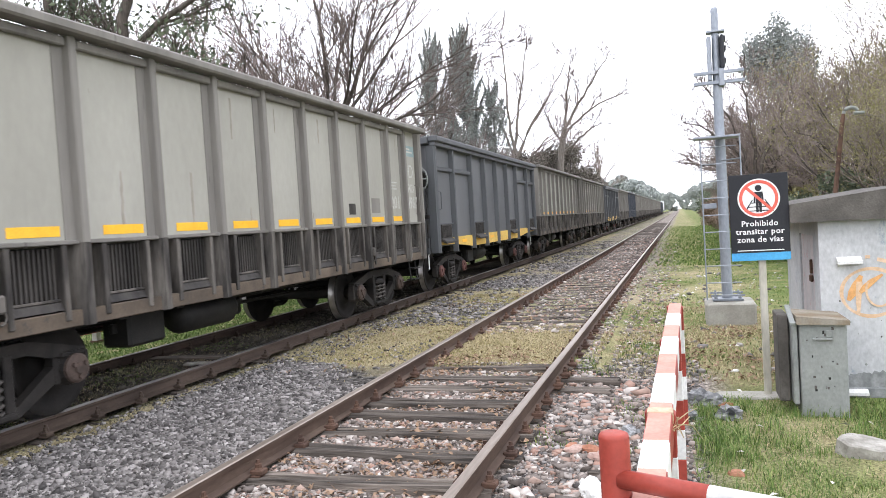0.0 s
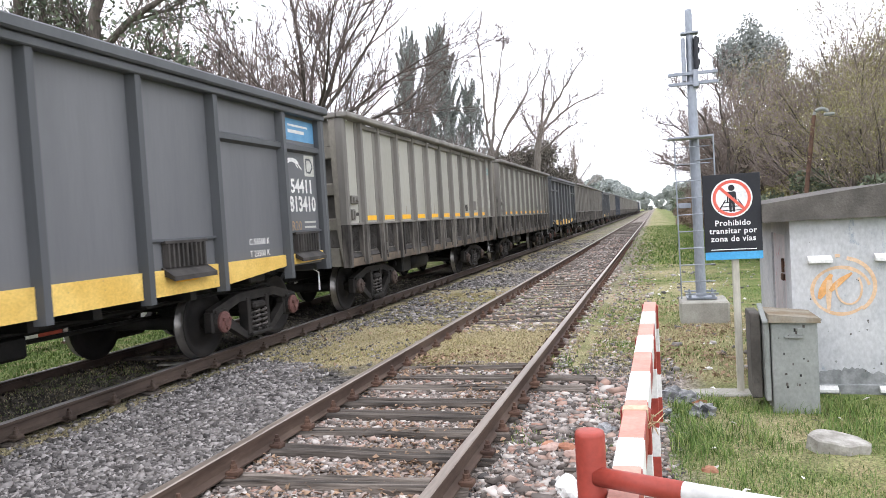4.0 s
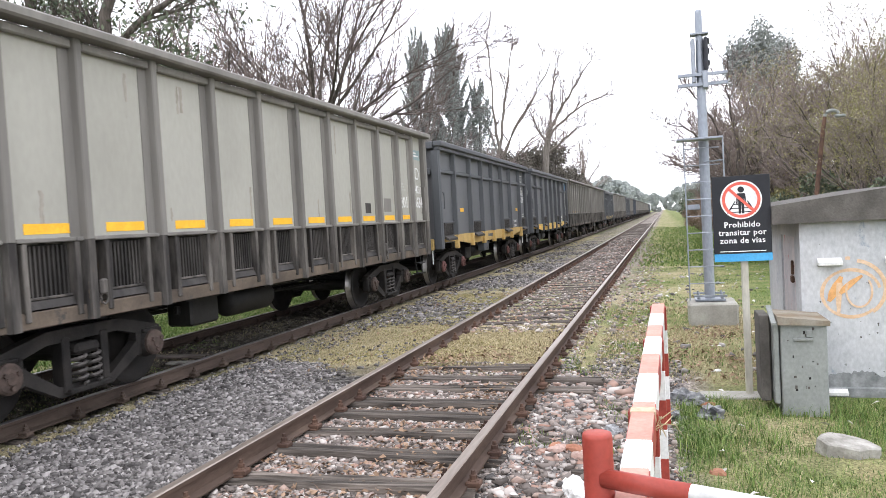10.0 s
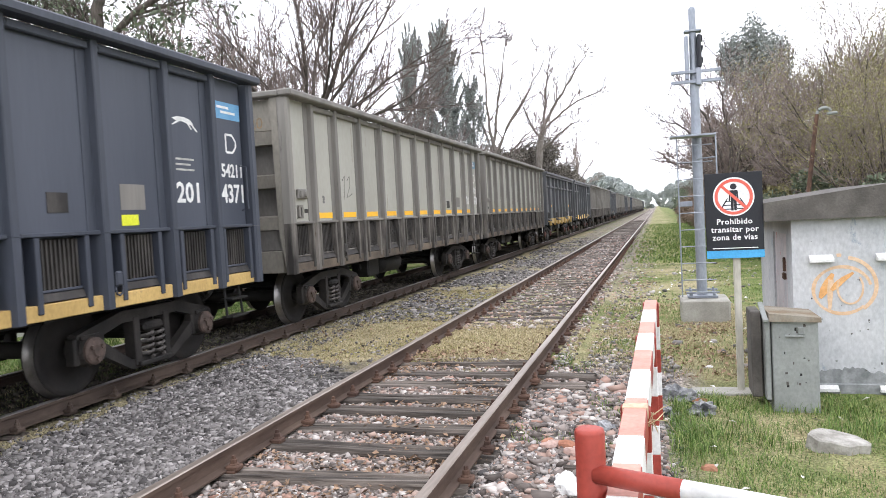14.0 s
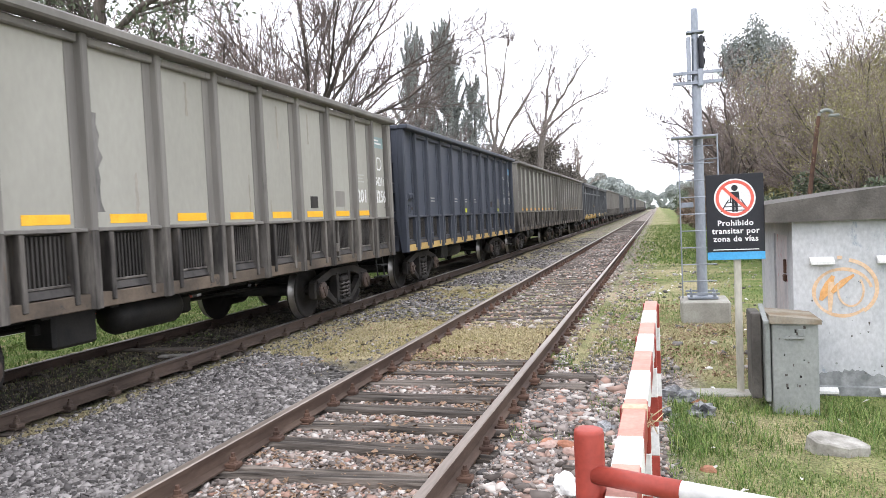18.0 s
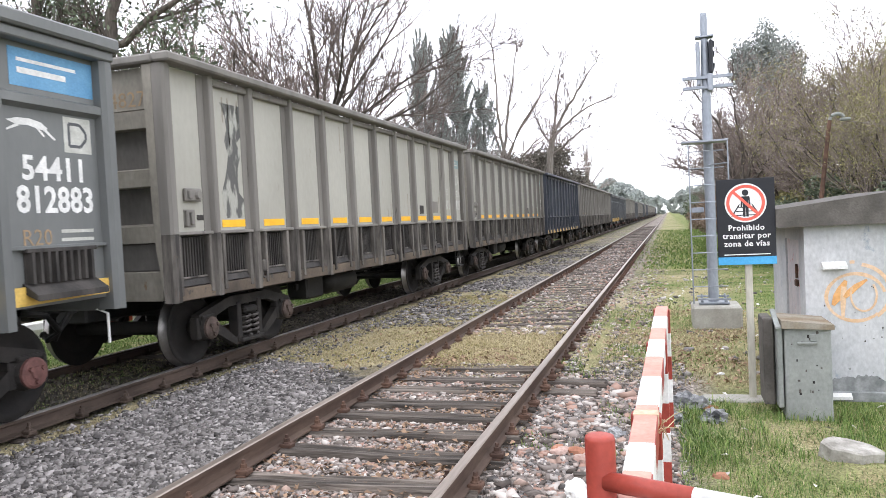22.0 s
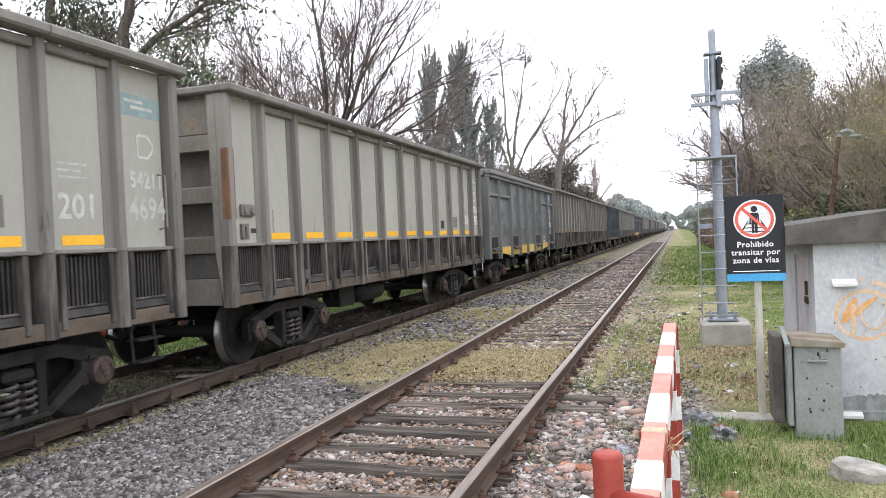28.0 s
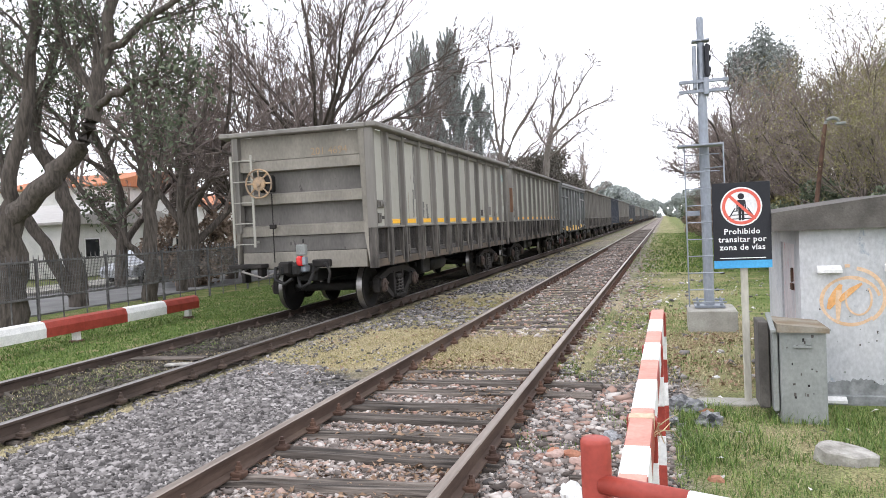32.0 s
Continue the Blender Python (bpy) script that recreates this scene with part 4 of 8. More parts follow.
# leading wagons, then those that pass, back to the last one
u = 20.98
for k, kind in enumerate("DAADANAAAAAAAAAND"):
    (d_wagon if kind == "D" else n_wagon if kind == "N" else a_wagon)(u)
    u += 12.77 if kind != "D" else 12.5
LOCO_U = u + 1.5
w0 = a_wagon(8.47)
a_marks(w0, ("201", "4967"), M_GHOST, M_TEAL, "4967")
w1 = a_wagon(-4.48)
a_marks(w1, ("201", "5520"), M_GHOST, M_TEAL, "")
w2 = d_wagon(-16.98)
d_marks(w2, "54411", "813410", "13410", True)
w3 = place_wagon(wagon_d("gondola_wagon", "dark grey steel gondola wagon and an ochre sill", M_D, M_D_RIB, M_OCH, ME_CAPR, True, False, False, M_BOGIE), -29.45)
d_marks(w3, "54211", "810176", "", False, True, 0.26)
end_text(w3, "810176", LD, M_GHOST, 0.75, 3.03)
for y in (-3.45, 4.1):
    part("reflective_strip", MB().box(1.36, 1.364, y - 0.17, y + 0.17, 1.78, 1.88), M_STRIPE, w3, "orange reflective strip")
part("painted_mark", MB().prism([(-0.72, 1.04), (-0.62, 1.04), (-0.62, 1.18), (-0.66, 1.18), (-0.66, 1.12), (-0.72, 1.12)], "x", 1.40, 1.403).box(1.40, 1.403, -0.60, -0.12, 1.03, 1.11), M_D_RIB, w3, "faded dark maker's mark")
part("equipment_box", MB().box(1.15, 1.36, -1.15, -0.55, 0.62, 0.90, 0.02).box(1.36, 1.365, -0.75, -0.68, 0.66, 0.74), M_D_RIB, w3, "grey steel box under the sill")
w4 = a_wagon(-42.03)
a_marks(w4, ("201", "6634"), M_WHITE, M_TEAL)
w5 = a_wagon(-54.68)
a_marks(w5, ("201", "4470"), M_WHITE, mat("dulled_blue_panel", (0.12, 0.225, 0.29), (0.17, 0.27, 0.33), 6, 0.55), "20")
w6 = n_wagon(-67.52)
a_marks(w6, ("201", "4371"), M_WHITE, M_BLUE, "4371")
runner_mark(w6, LA / 2 - 1.36, 2.78, 0.24, M_WHITE)
for i in (1, 3, 4, 5):
    for k in range(2):
        part("illegible_line", MB().box(1.36, 1.3625, A_RIBS[i] + 0.3, A_RIBS[i] + 0.62, 1.92 + 0.07 * k, 1.945 + 0.07 * k), M_FAINT, w6)
for i in (4, 8):
    part("reflective_strip", MB().box(1.36, 1.364, A_RIBS[i] + 0.3, A_RIBS[i] + 0.55, 1.64, 1.75), mat("lime_yellow_tape", (0.62, 0.66, 0.03), (0.7, 0.72, 0.05), 5, 0.4), w6, "lime yellow reflective strip")
w7 = a_wagon(-80.23)
a_marks(w7, ("201", "4256"), M_WHITE, M_TEAL, "256")
w8 = a_wagon(-92.93)
a_marks(w8, ("201", "4827"), M_GHOST, M_TEAL, "4827")
w9 = place_wagon(wagon_d("gondola_wagon", "dented dark grey steel gondola wagon with an end ladder", M_D_OLD, M_D_OLD, M_YEL, ME_CAPR, False, True, False, M_WHITE), -105.38)
d_marks(w9, "54411", "812883", "2883", True)


def dented_panels(w):
    """Buckled side sheets with creases and shallow dents."""
    rr = random.Random(77)
    edges = [-LD / 2 + 0.08] + D_RIBS + [LD / 2 - 0.08]
    for i, (a, b) in enumerate(zip(edges, edges[1:])):
        if i == 7:
            continue
        y0, y1, z0, z1 = a + 0.09, b - 0.09, 1.545, 2.69 if i in (0, 1, 6) else 3.23
        creases = [(rr.uniform(y0 + 0.1, y1 - 0.1), rr.uniform(z0 + 0.1, z1 - 0.4), rr.uniform(-0.5, 0.5), rr.uniform(0.12, 0.35), rr.uniform(0.03, 0.06)) for _ in range(5)]
        n, m = 44, 40
        vs = []
        for j in range(m + 1):
            for k in range(n + 1):
                y, z = y0 + (y1 - y0) * k / n, z0 + (z1 - z0) * j / m
                edge = min(1.0, 8 * min(k, n - k) / n, 8 * min(j, m - j) / m)
                d = 0.03 * noise.noise((y * 1.3, z * 1.3, i * 7.0)) + 0.014 * noise.noise((y * 3.5, z * 3.0, i * 3.0))
                for cy, cz, sl, ln, dp in creases:
                    u, v = (y - cy) - sl * (z - cz), (z - cz)
                    if abs(v) < ln:
                        d += dp * math.exp(-(u / 0.03) ** 2 if u < 0 else -(u / 0.12) ** 2) * (1 - (v / ln) ** 2)
                vs.append((1.366 + edge * (0.016 + max(d, -0.016)), y, z))
        fs = [(j * (n + 1) + k, j * (n + 1) + k + 1, (j + 1) * (n + 1) + k + 1, (j + 1) * (n + 1) + k) for j in range(m) for k in range(n)]
        part("side_sheet", MB().add(vs, fs), M_D_OLD, w, "dented grey side sheet", smooth=True)


dented_panels(w9)
part("painted_mark", MB().box(1.376, 1.378, -LD / 2 + 0.32, -LD / 2 + 0.74, 2.36, 2.44), M_GHOST, w9, "small white painted mark")
w10 = a_wagon(-117.84)
a_marks(w10, ("201", "4793"), M_WHITE, M_TEAL, "93")
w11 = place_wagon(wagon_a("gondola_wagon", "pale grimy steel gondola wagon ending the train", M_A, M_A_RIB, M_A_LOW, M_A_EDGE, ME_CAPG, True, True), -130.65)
a_marks(w11, ("201", "4694"), M_GHOST, M_TEAL)
end_text(w11, "201 4694", LA, M_ENDNO, 0.55, 3.05, 0.2)
M_STAIN = mat("dark_smear", (0.09, 0.088, 0.084), (0.22, 0.21, 0.195), 5, 0.7, 0, (1, 1, 0.3), 40, 0.1)
M_FLAKE = mat("flaking_grey_paint", (0.10, 0.10, 0.095), (0.36, 0.36, 0.32), 9, 0.75, 0, (1, 1, 0.4), 50, 0.2, (0.45, 0.55))
for k, i in enumerate((4, 5, 6, 7)):
    stain(w10, A_RIBS[i] + 0.16, 1.95 + 0.1 * k, 2.9 - 0.1 * (k % 2), 0.16, M_STAIN, 200 + k)
stain(w11, A_RIBS[2] - 0.22, 2.15, 3.30, 0.13, M_STAIN, 221)
stain(w11, A_RIBS[2] - 0.34, 1.75, 2.35, 0.10, M_STAIN, 222)
stain(w11, A_RIBS[3] - 0.45, 1.72, 2.05, 0.16, M_STAIN, 223)
stain(w8, A_RIBS[0] + 0.5, 1.75, 3.15, 0.62, M_FLAKE, 210)
stain(w8, A_RIBS[4] + 0.15, 1.75, 2.4, 0.14, M_STAIN, 211)
stain(w7, A_RIBS[3] + 0.15, 1.75, 2.7, 0.2, M_STAIN, 212)
stain(w11, A_RIBS[1] + 0.18, 2.0, 3.1, 0.2, M_STAIN, 213)
stain(w11, A_RIBS[2] + 0.3, 1.75, 2.1, 0.2, M_STAIN, 214)
M_A_FADE = mat("faint_brown_streak", (0.24, 0.215, 0.175), (0.33, 0.305, 0.26), 6, 0.65, 0, (1, 1, 0.3), 40, 0.05)
M_RUSTSTREAK = mat("orange_rust_streak", (0.14, 0.075, 0.045), (0.25, 0.14, 0.085), 7, 0.85, 0, (1, 1, 0.3), 50, 0.2)
part("rust_patch", MB().box(1.36, 1.463, -LA / 2 + 0.005, -LA / 2 + 0.14, 1.9, 2.75, 0.004), M_RUSTSTREAK, w10, "rusted patch on the corner post")
for w in (w0, w1, w4, w5, w7, w8, w10, w11):
    q = random.Random(int(-w.location.y * 10) + 900)
    for k in range(6):
        i = q.randrange(10)
        stain(w, A_RIBS[i] + q.uniform(0.12, 0.85), 1.73, q.uniform(1.8, 2.3), q.uniform(0.02, 0.06), M_A_FADE, q.random())
    for k in range(4):
        i = q.randrange(10)
        z = q.uniform(2.6, 3.0)
        stain(w, A_RIBS[i] + q.uniform(0.12, 0.85), z, 3.22, q.uniform(0.02, 0.06), M_A_FADE, q.random())
stain(w5, A_RIBS[0] + 0.4, 1.88, 2.0, 0.1, M_STAIN, 216)
scrawl(w5, (((0, 0.8), (0.25, 1.0), (0.1, 0.0)), ((0.5, 0.8), (0.75, 1.0), (0.8, 0.6), (0.4, 0.05), (1.0, 0.25))), A_RIBS[1] + 0.3, 1.95, 0.4, M_GRILL)
scrawl(w2, (((0.0, 0.0), (0.05, 0.6), (0.3, 0.75), (0.4, 0.1)), ((0.55, 0.05), (0.5, 0.6), (0.75, 0.75), (0.95, 0.05)), ((0.2, 0.7), (0.1, 1.2)), ((0.45, 0.6), (0.5, 1.35)), ((0.7, 0.75), (0.9, 1.2)), ((0.35, 0.3), (0.35, 0.6))), -LD / 2 + 0.55, 1.55, 0.42, M_WHITE)
scrawl(w2, (((0.0, 0.9), (0.1, 0.0), (0.4, 0.9), (0.45, 0.1)), ((0.7, 0.9), (0.65, 0.3), (0.95, 0.6)), ((1.1, 0.2), (1.5, 0.7), (1.6, 0.1))), -LD / 2 + 1.75, 1.75, 0.45, M_D_RIB)
for first in (first_a, first_d, first_n):
    for o in (*first.children_recursive, first):
        bpy.data.objects.remove(o)


def travel(t):
    """How far the train has rolled by t seconds; it slows from 5.8 to 4.1 m/s."""
    late = 0.035 * max(0.0, t - 26.0) ** 2
    return late + 5.84308633 * t - 0.175827021 / 2 * t**2 + 0.00744527163 / 3 * t**3 - 1.20693327e-4 / 4 * t**4 + 1.85553402e-7 / 5 * t**5


def motions():
    for w, u in TRAIN:
        walk(w, [(t, pose(XT, u + travel(t), 0)) for t in range(33)])
    turns = [(k / 10, Matrix.Rotation(-travel(k / 10) / 0.44, 4, "X")) for k in range(321)]
    for s in [o for o in bpy.data.objects if o.name.startswith("wheelset")]:
        at = Matrix.Translation(s.location)
        walk(s, [(t, at @ m) for t, m in turns])


# ---- ground ----
def ground_material():
    """Grass, dry grass, ballast and dirt by the lie of the tracks, with uneven borders."""
    m = bpy.data.materials.new("trackside_ground")
    m.use_nodes = True
    N, L = m.node_tree.nodes, m.node_tree.links
    b = N["Principled BSDF"]
    tc = N.new("ShaderNodeTexCoord")
    sep = N.new("ShaderNodeSeparateXYZ")
    L.new(tc.outputs["Object"], sep.inputs[0])

    def noise_tex(scale, detail=5.0):
        n = N.new("ShaderNodeTexNoise")
        n.inputs["Scale"].default_value, n.inputs["Detail"].default_value = scale, detail
        L.new(tc.outputs["Object"], n.inputs["Vector"])
        return n.outputs["Fac"]

    def calc(op, a, c=0.0, d=0.0, clamp=False):
        n = N.new("ShaderNodeMath")
        n.operation, n.use_clamp = op, clamp
        for i, x in enumerate((a, c, d)):
            if hasattr(x, "links"):
                L.new(x, n.inputs[i])
            else:
                n.inputs[i].default_value = x
        return n.outputs[0]

    def ramp(f, *stops):
        n = N.new("ShaderNodeValToRGB")
        e = n.color_ramp.elements
        while len(e) < len(stops):
            e.new(0.5)
        for k, (p, c) in enumerate(stops):
            e[k].position, e[k].color = p, (*c, 1)
        L.new(f, n.inputs["Fac"])
        return n.outputs["Color"]

    def mix(f, a, c):
        n = N.new("ShaderNodeMix")
        n.data_type = "RGBA"
        L.new(f, n.inputs["Factor"])
        L.new(a, n.inputs[6])
        L.new(c, n.inputs[7])
        return n.outputs[2]

    def band(v, lo, hi, soft):
        up = calc("MULTIPLY_ADD", v, 1 / soft, -lo / soft + 0.5, True)
        down = calc("MULTIPLY_ADD", v, -1 / soft, hi / soft + 0.5, True)
        return calc("MULTIPLY", up, down)

    x, y = sep.outputs["X"], sep.outputs["Y"]
    wob = calc("MULTIPLY_ADD", noise_tex(0.7), 2.2, -1.1)
    xw = calc("ADD", x, calc("MULTIPLY", wob, 0.55))
    yw = calc("ADD", y, calc("MULTIPLY", wob, 2.2))
    n_mid, n_fine = noise_tex(2.3), noise_tex(38.0, 3.0)
    vor = N.new("ShaderNodeTexVoronoi")
    vor.inputs["Scale"].default_value = 26.0
    L.new(tc.outputs["Object"], vor.inputs["Vector"])
    green = ramp(n_mid, (0.3, (0.095, 0.135, 0.04)), (0.5, (0.145, 0.175, 0.058)), (0.68, (0.25, 0.215, 0.115)))
    dry = ramp(n_mid, (0.3, (0.245, 0.205, 0.12)), (0.55, (0.37, 0.32, 0.195)), (0.75, (0.225, 0.21, 0.105)))
    stones = N.new("ShaderNodeSeparateColor")
    L.new(vor.outputs["Color"], stones.inputs[0])
    # darker than the loose stones: shade in their gaps set by ground colour
    gravel = ramp(stones.outputs[0], (0.0, (0.035, 0.032, 0.03)), (0.6, (0.09, 0.084, 0.078)), (1.0, (0.20, 0.188, 0.177)))
    # bed of the train's track, shade under the wagons put into its colour
    shaded_bed = ramp(n_mid, (0.3, (0.022, 0.019, 0.016)), (0.55, (0.05, 0.043, 0.034)), (0.75, (0.075, 0.072, 0.04)))
    earthy = ramp(stones.outputs[1], (0.0, (0.125, 0.107, 0.095)), (0.6, (0.235, 0.203, 0.18)), (1.0, (0.41, 0.36, 0.325)))
    # grass everywhere, dry on the track's right side, then the beds
    patch = calc("MULTIPLY_ADD", noise_tex(0.45), 3.2, -1.15, True)
    col = mix(calc("MULTIPLY", band(xw, -5.2, 1.4, 1.2), patch), green, dry)
    far = calc("MULTIPLY_ADD", yw, 0.08, -0.9, True)
    col = mix(calc("MULTIPLY", calc("MULTIPLY", band(xw, -5.4, -3.2, 0.6), far), calc("MULTIPLY_ADD", noise_tex(1.1), 2.8, -0.8, True)), col, earthy)
    col = mix(calc("MULTIPLY", band(xw, -3.2, -0.9, 0.5), far), col, earthy)
    col = mix(calc("MULTIPLY", band(xw, -5.3, -1.2, 0.4), band(yw, 8.3, 12.0, 0.8)), col, dry)
    col = mix(calc("MULTIPLY", calc("MULTIPLY", band(xw, -5.3, -3.2, 0.5), band(yw, 11.0, 24.0, 3.0)), patch), col, dry)
    col = mix(calc("MULTIPLY", band(xw, -5.0, -3.0, 0.5), band(yw, -6.0, 8.5, 0.8)), col, gravel)
    col = mix(calc("MULTIPLY", band(xw, -3.3, 0.1, 0.4), band(yw, -6.0, 8.0, 0.6)), col, earthy)
    col = mix(calc("MULTIPLY", band(xw, -5.75, -4.85, 0.3), band(y, -10.0, 60.0, 4.0)), col, dry)
    col = mix(band(calc("ADD", x, calc("MULTIPLY", wob, 0.12)), -8.0, -5.62, 0.2), col, shaded_bed)
    mottle = N.new("ShaderNodeMapRange")
    mottle.inputs["From Min"].default_value, mottle.inputs["From Max"].default_value = 0.3, 0.7
    mottle.inputs["To Min"].default_value, mottle.inputs["To Max"].default_value = 0.5, 1.5
    L.new(noise_tex(55.0, 2.0), mottle.inputs["Value"])
    shade = N.new("ShaderNodeMix")
    shade.data_type, shade.blend_type = "RGBA", "MULTIPLY"
    shade.inputs["Factor"].default_value = 1.0
    L.new(col, shade.inputs[6])
    L.new(mottle.outputs[0], shade.inputs[7])
    L.new(shade.outputs[2], b.inputs["Base Color"])
    b.inputs["Roughness"].default_value = 0.95
    b.inputs["Specular IOR Level"].default_value = 0.15
    bp = N.new("ShaderNodeBump")
    bp.inputs["Strength"].default_value, bp.inputs["Distance"].default_value = 0.7, 0.03
    L.new(calc("ADD", vor.outputs["Distance"], n_fine), bp.inputs["Height"])
    L.new(bp.outputs[0], b.inputs["Normal"])
    return m


def ground_z(x, y):
    """Height of the ground; the rail heads lie at zero."""
    z = -0.215
    if -3.3 < x < -1.0:
        z += 0.012 if y < 8.3 else 0.045
    if x > -0.9:
        z -= 0.02 * min(x + 0.9, 2.0)
    if -7.40 < x < -5.72 and y > -30:
        z += 0.07
    if x < -8.2:
        z -= 0.03 * min(-8.2 - x, 3.0)
    z += 0.03 * noise.noise((x * 0.6, y * 0.6, 0)) + 0.012 * noise.noise((x * 3.1, y * 3.1, 4))
    return z


def spaced(stops):
    out = []
    for (a, b, d) in stops:
        n = max(1, round((b - a) / d))
        out += [a + (b - a) * i / n for i in range(n)]
    return out + [stops[-1][1]]


gx = spaced([(-900, -60, 120), (-60, -14, 4), (-14, 4, 0.22), (4, 40, 4), (40, 900, 120)])
gy = spaced([(-120, -4, 12), (-4, 16, 0.25), (16, 60, 1.2), (60, 300, 12), (300, 2400, 210)])
gv = [(x, y, ground_z(x, y)) for y in gy for x in gx]
nx = len(gx)
gf = [(j * nx + i, j * nx + i + 1, (j + 1) * nx + i + 1, (j + 1) * nx + i) for j in range(len(gy) - 1) for i in range(nx - 1)]
gme = bpy.data.meshes.new("ground")
gme.from_pydata(gv, [], gf)
gme.materials.append(ground_material())
gme.polygons.foreach_set("use_smooth", [True] * len(gme.polygons))
tagged(new("ground", gme), "grass, ballast and bare earth beside the tracks", "ground", kind="structure")

# ---- tracks ----
X1 = -3.04           # left rail of the near track
X2 = -7.35           # left rail of the train's track
GAUGE = 1.70


def rail_profile():
    return [(-0.065, -0.15), (0.065, -0.15), (0.065, -0.138), (0.012, -0.122), (0.009, -0.045), (0.034, -0.034), (0.036, -0.008), (0.028, 0.0), (-0.028, 0.0), (-0.036, -0.008), (-0.034, -0.034), (-0.009, -0.045), (-0.012, -0.122), (-0.065, -0.138)]


def railway(name, x, label, web, head, y0, y1):
    tr = thing(name, label, "railway track", kind="structure")
    ys = spaced([(y0, 20, 1.0), (20, 90, 5.0), (90, y1, 20.0)])
    for off in (0.0, GAUGE):
        prof, vs, fs = rail_profile(), [], []
        n = len(prof)
        for y in ys:
            for a, b in prof:
                vs.append((x + off + a, y, b))
        for j in range(len(ys) - 1):
            for k in range(n):
                fs.append((j * n + k, j * n + (k + 1) % n, (j + 1) * n + (k + 1) % n, (j + 1) * n + k))
        mb = MB().add(vs, fs)
        me = mb.mesh("rail", web, head)
        for p in me.polygons:
            if p.center.z > -0.006:
                p.material_index = 1
        part("rail", me, None, tr, "long rail, rusty web and worn head")
    return tr


near_track = railway("railway_track", X1, "disused broad-gauge track on old wooden sleepers", M_RAIL, M_HEAD, -12.0, 700.0)
far_track = railway("railway_track", X2, "broad-gauge track carrying the freight train", M_RAIL2, M_SHEAD, -40.0, 700.0)


def sleeper_mesh(seed, length=1.98):
    rnd = random.Random(seed)
    mb = MB()
    xs = [-length / 2 + length * i / 7 for i in range(8)]
    prof = [(-0.115, -0.14), (0.115, -0.14), (0.105, -0.025), (0.085, 0.0), (0.03, -0.006), (0.018, -0.02), (-0.01, -0.004), (-0.085, 0.0), (-0.105, -0.025)]
    vs, fs, n = [], [], len(prof)
    for x in xs:
        for a, b in prof:
            vs.append((x + rnd.uniform(-0.015, 0.015), a + rnd.uniform(-0.008, 0.008), b + rnd.uniform(-0.01, 0.004)))
    for j in range(len(xs) - 1):
        for k in range(n):
            fs.append((j * n + k, j * n + (k + 1) % n, (j + 1) * n + (k + 1) % n, (j + 1) * n + k))
    fs += [tuple(range(n)), tuple(range(7 * n, 8 * n))[::-1]]
    return mb.add(vs, fs).mesh("sleeper", M_SLEEP)


def clip_mesh(material):
    mb = MB()
    mb.box(-0.13, 0.13, -0.06, 0.06, -0.165, -0.145, 0.006)
    for s in (-0.095, 0.095):
        mb.lathe([(0.0, 0.075), (0.014, 0.075), (0.016, 0.05), (0.026, 0.046), (0.026, 0.02), (0.036, 0.012), (0.038, -0.03)], "z", (s, 0.0, -0.12), 7)
        mb.box(s - 0.05, s + 0.05, -0.045, 0.045, -0.15, -0.112, 0.008)
    return mb.mesh("rail_fastening", material)


SLEEPERS = [sleeper_mesh(i) for i in range(6)]
LONG_SLEEPER = sleeper_mesh(9, 2.45)
CLIP, DARK_CLIP = clip_mesh(M_RUST), clip_mesh(M_RAIL2)
rnd = random.Random(5)
ys = [1.9, 2.6, 3.25, 3.88, 4.51, 5.13, 5.66, 6.19, 6.64, 7.29, 7.77, 8.3, 8.9, 9.5, 10.1, 10.7]
ys += [11.25 + 0.56 * i for i in range(150)]
for i, y in enumerate(ys):
    s = part("sleeper", LONG_SLEEPER if y in (7.29, 7.77) else SLEEPERS[i % 6], None, near_track, "", (X1 + GAUGE / 2 + rnd.uniform(-0.03, 0.05) + (0.24 if y in (7.29, 7.77) else 0), y, -0.165 if y in (7.29, 7.77) else -0.146 if y < 8.6 else -0.185 if y < 11 else -0.152))
    s.rotation_euler = (rnd.uniform(-0.04, 0.04), rnd.uniform(-0.012, 0.012), rnd.uniform(-0.03, 0.03))
    if y < 40:
        for off in (0.0, GAUGE):
            part("rail_fastening", CLIP, None, near_track, "", (X1 + off, y, 0))
for i in range(60):
    y = -6.0 + 0.62 * i
    part("sleeper", SLEEPERS[i % 6], None, far_track, "", (X2 + GAUGE / 2 + rnd.uniform(-0.05, 0.05), y, -0.172 - 0.02 * (i % 3) if y < 9.5 else -0.205))
    if y < 20:
        for off in (0.0, GAUGE):
            part("rail_fastening", DARK_CLIP, None, far_track, "", (X2 + off, y, 0))


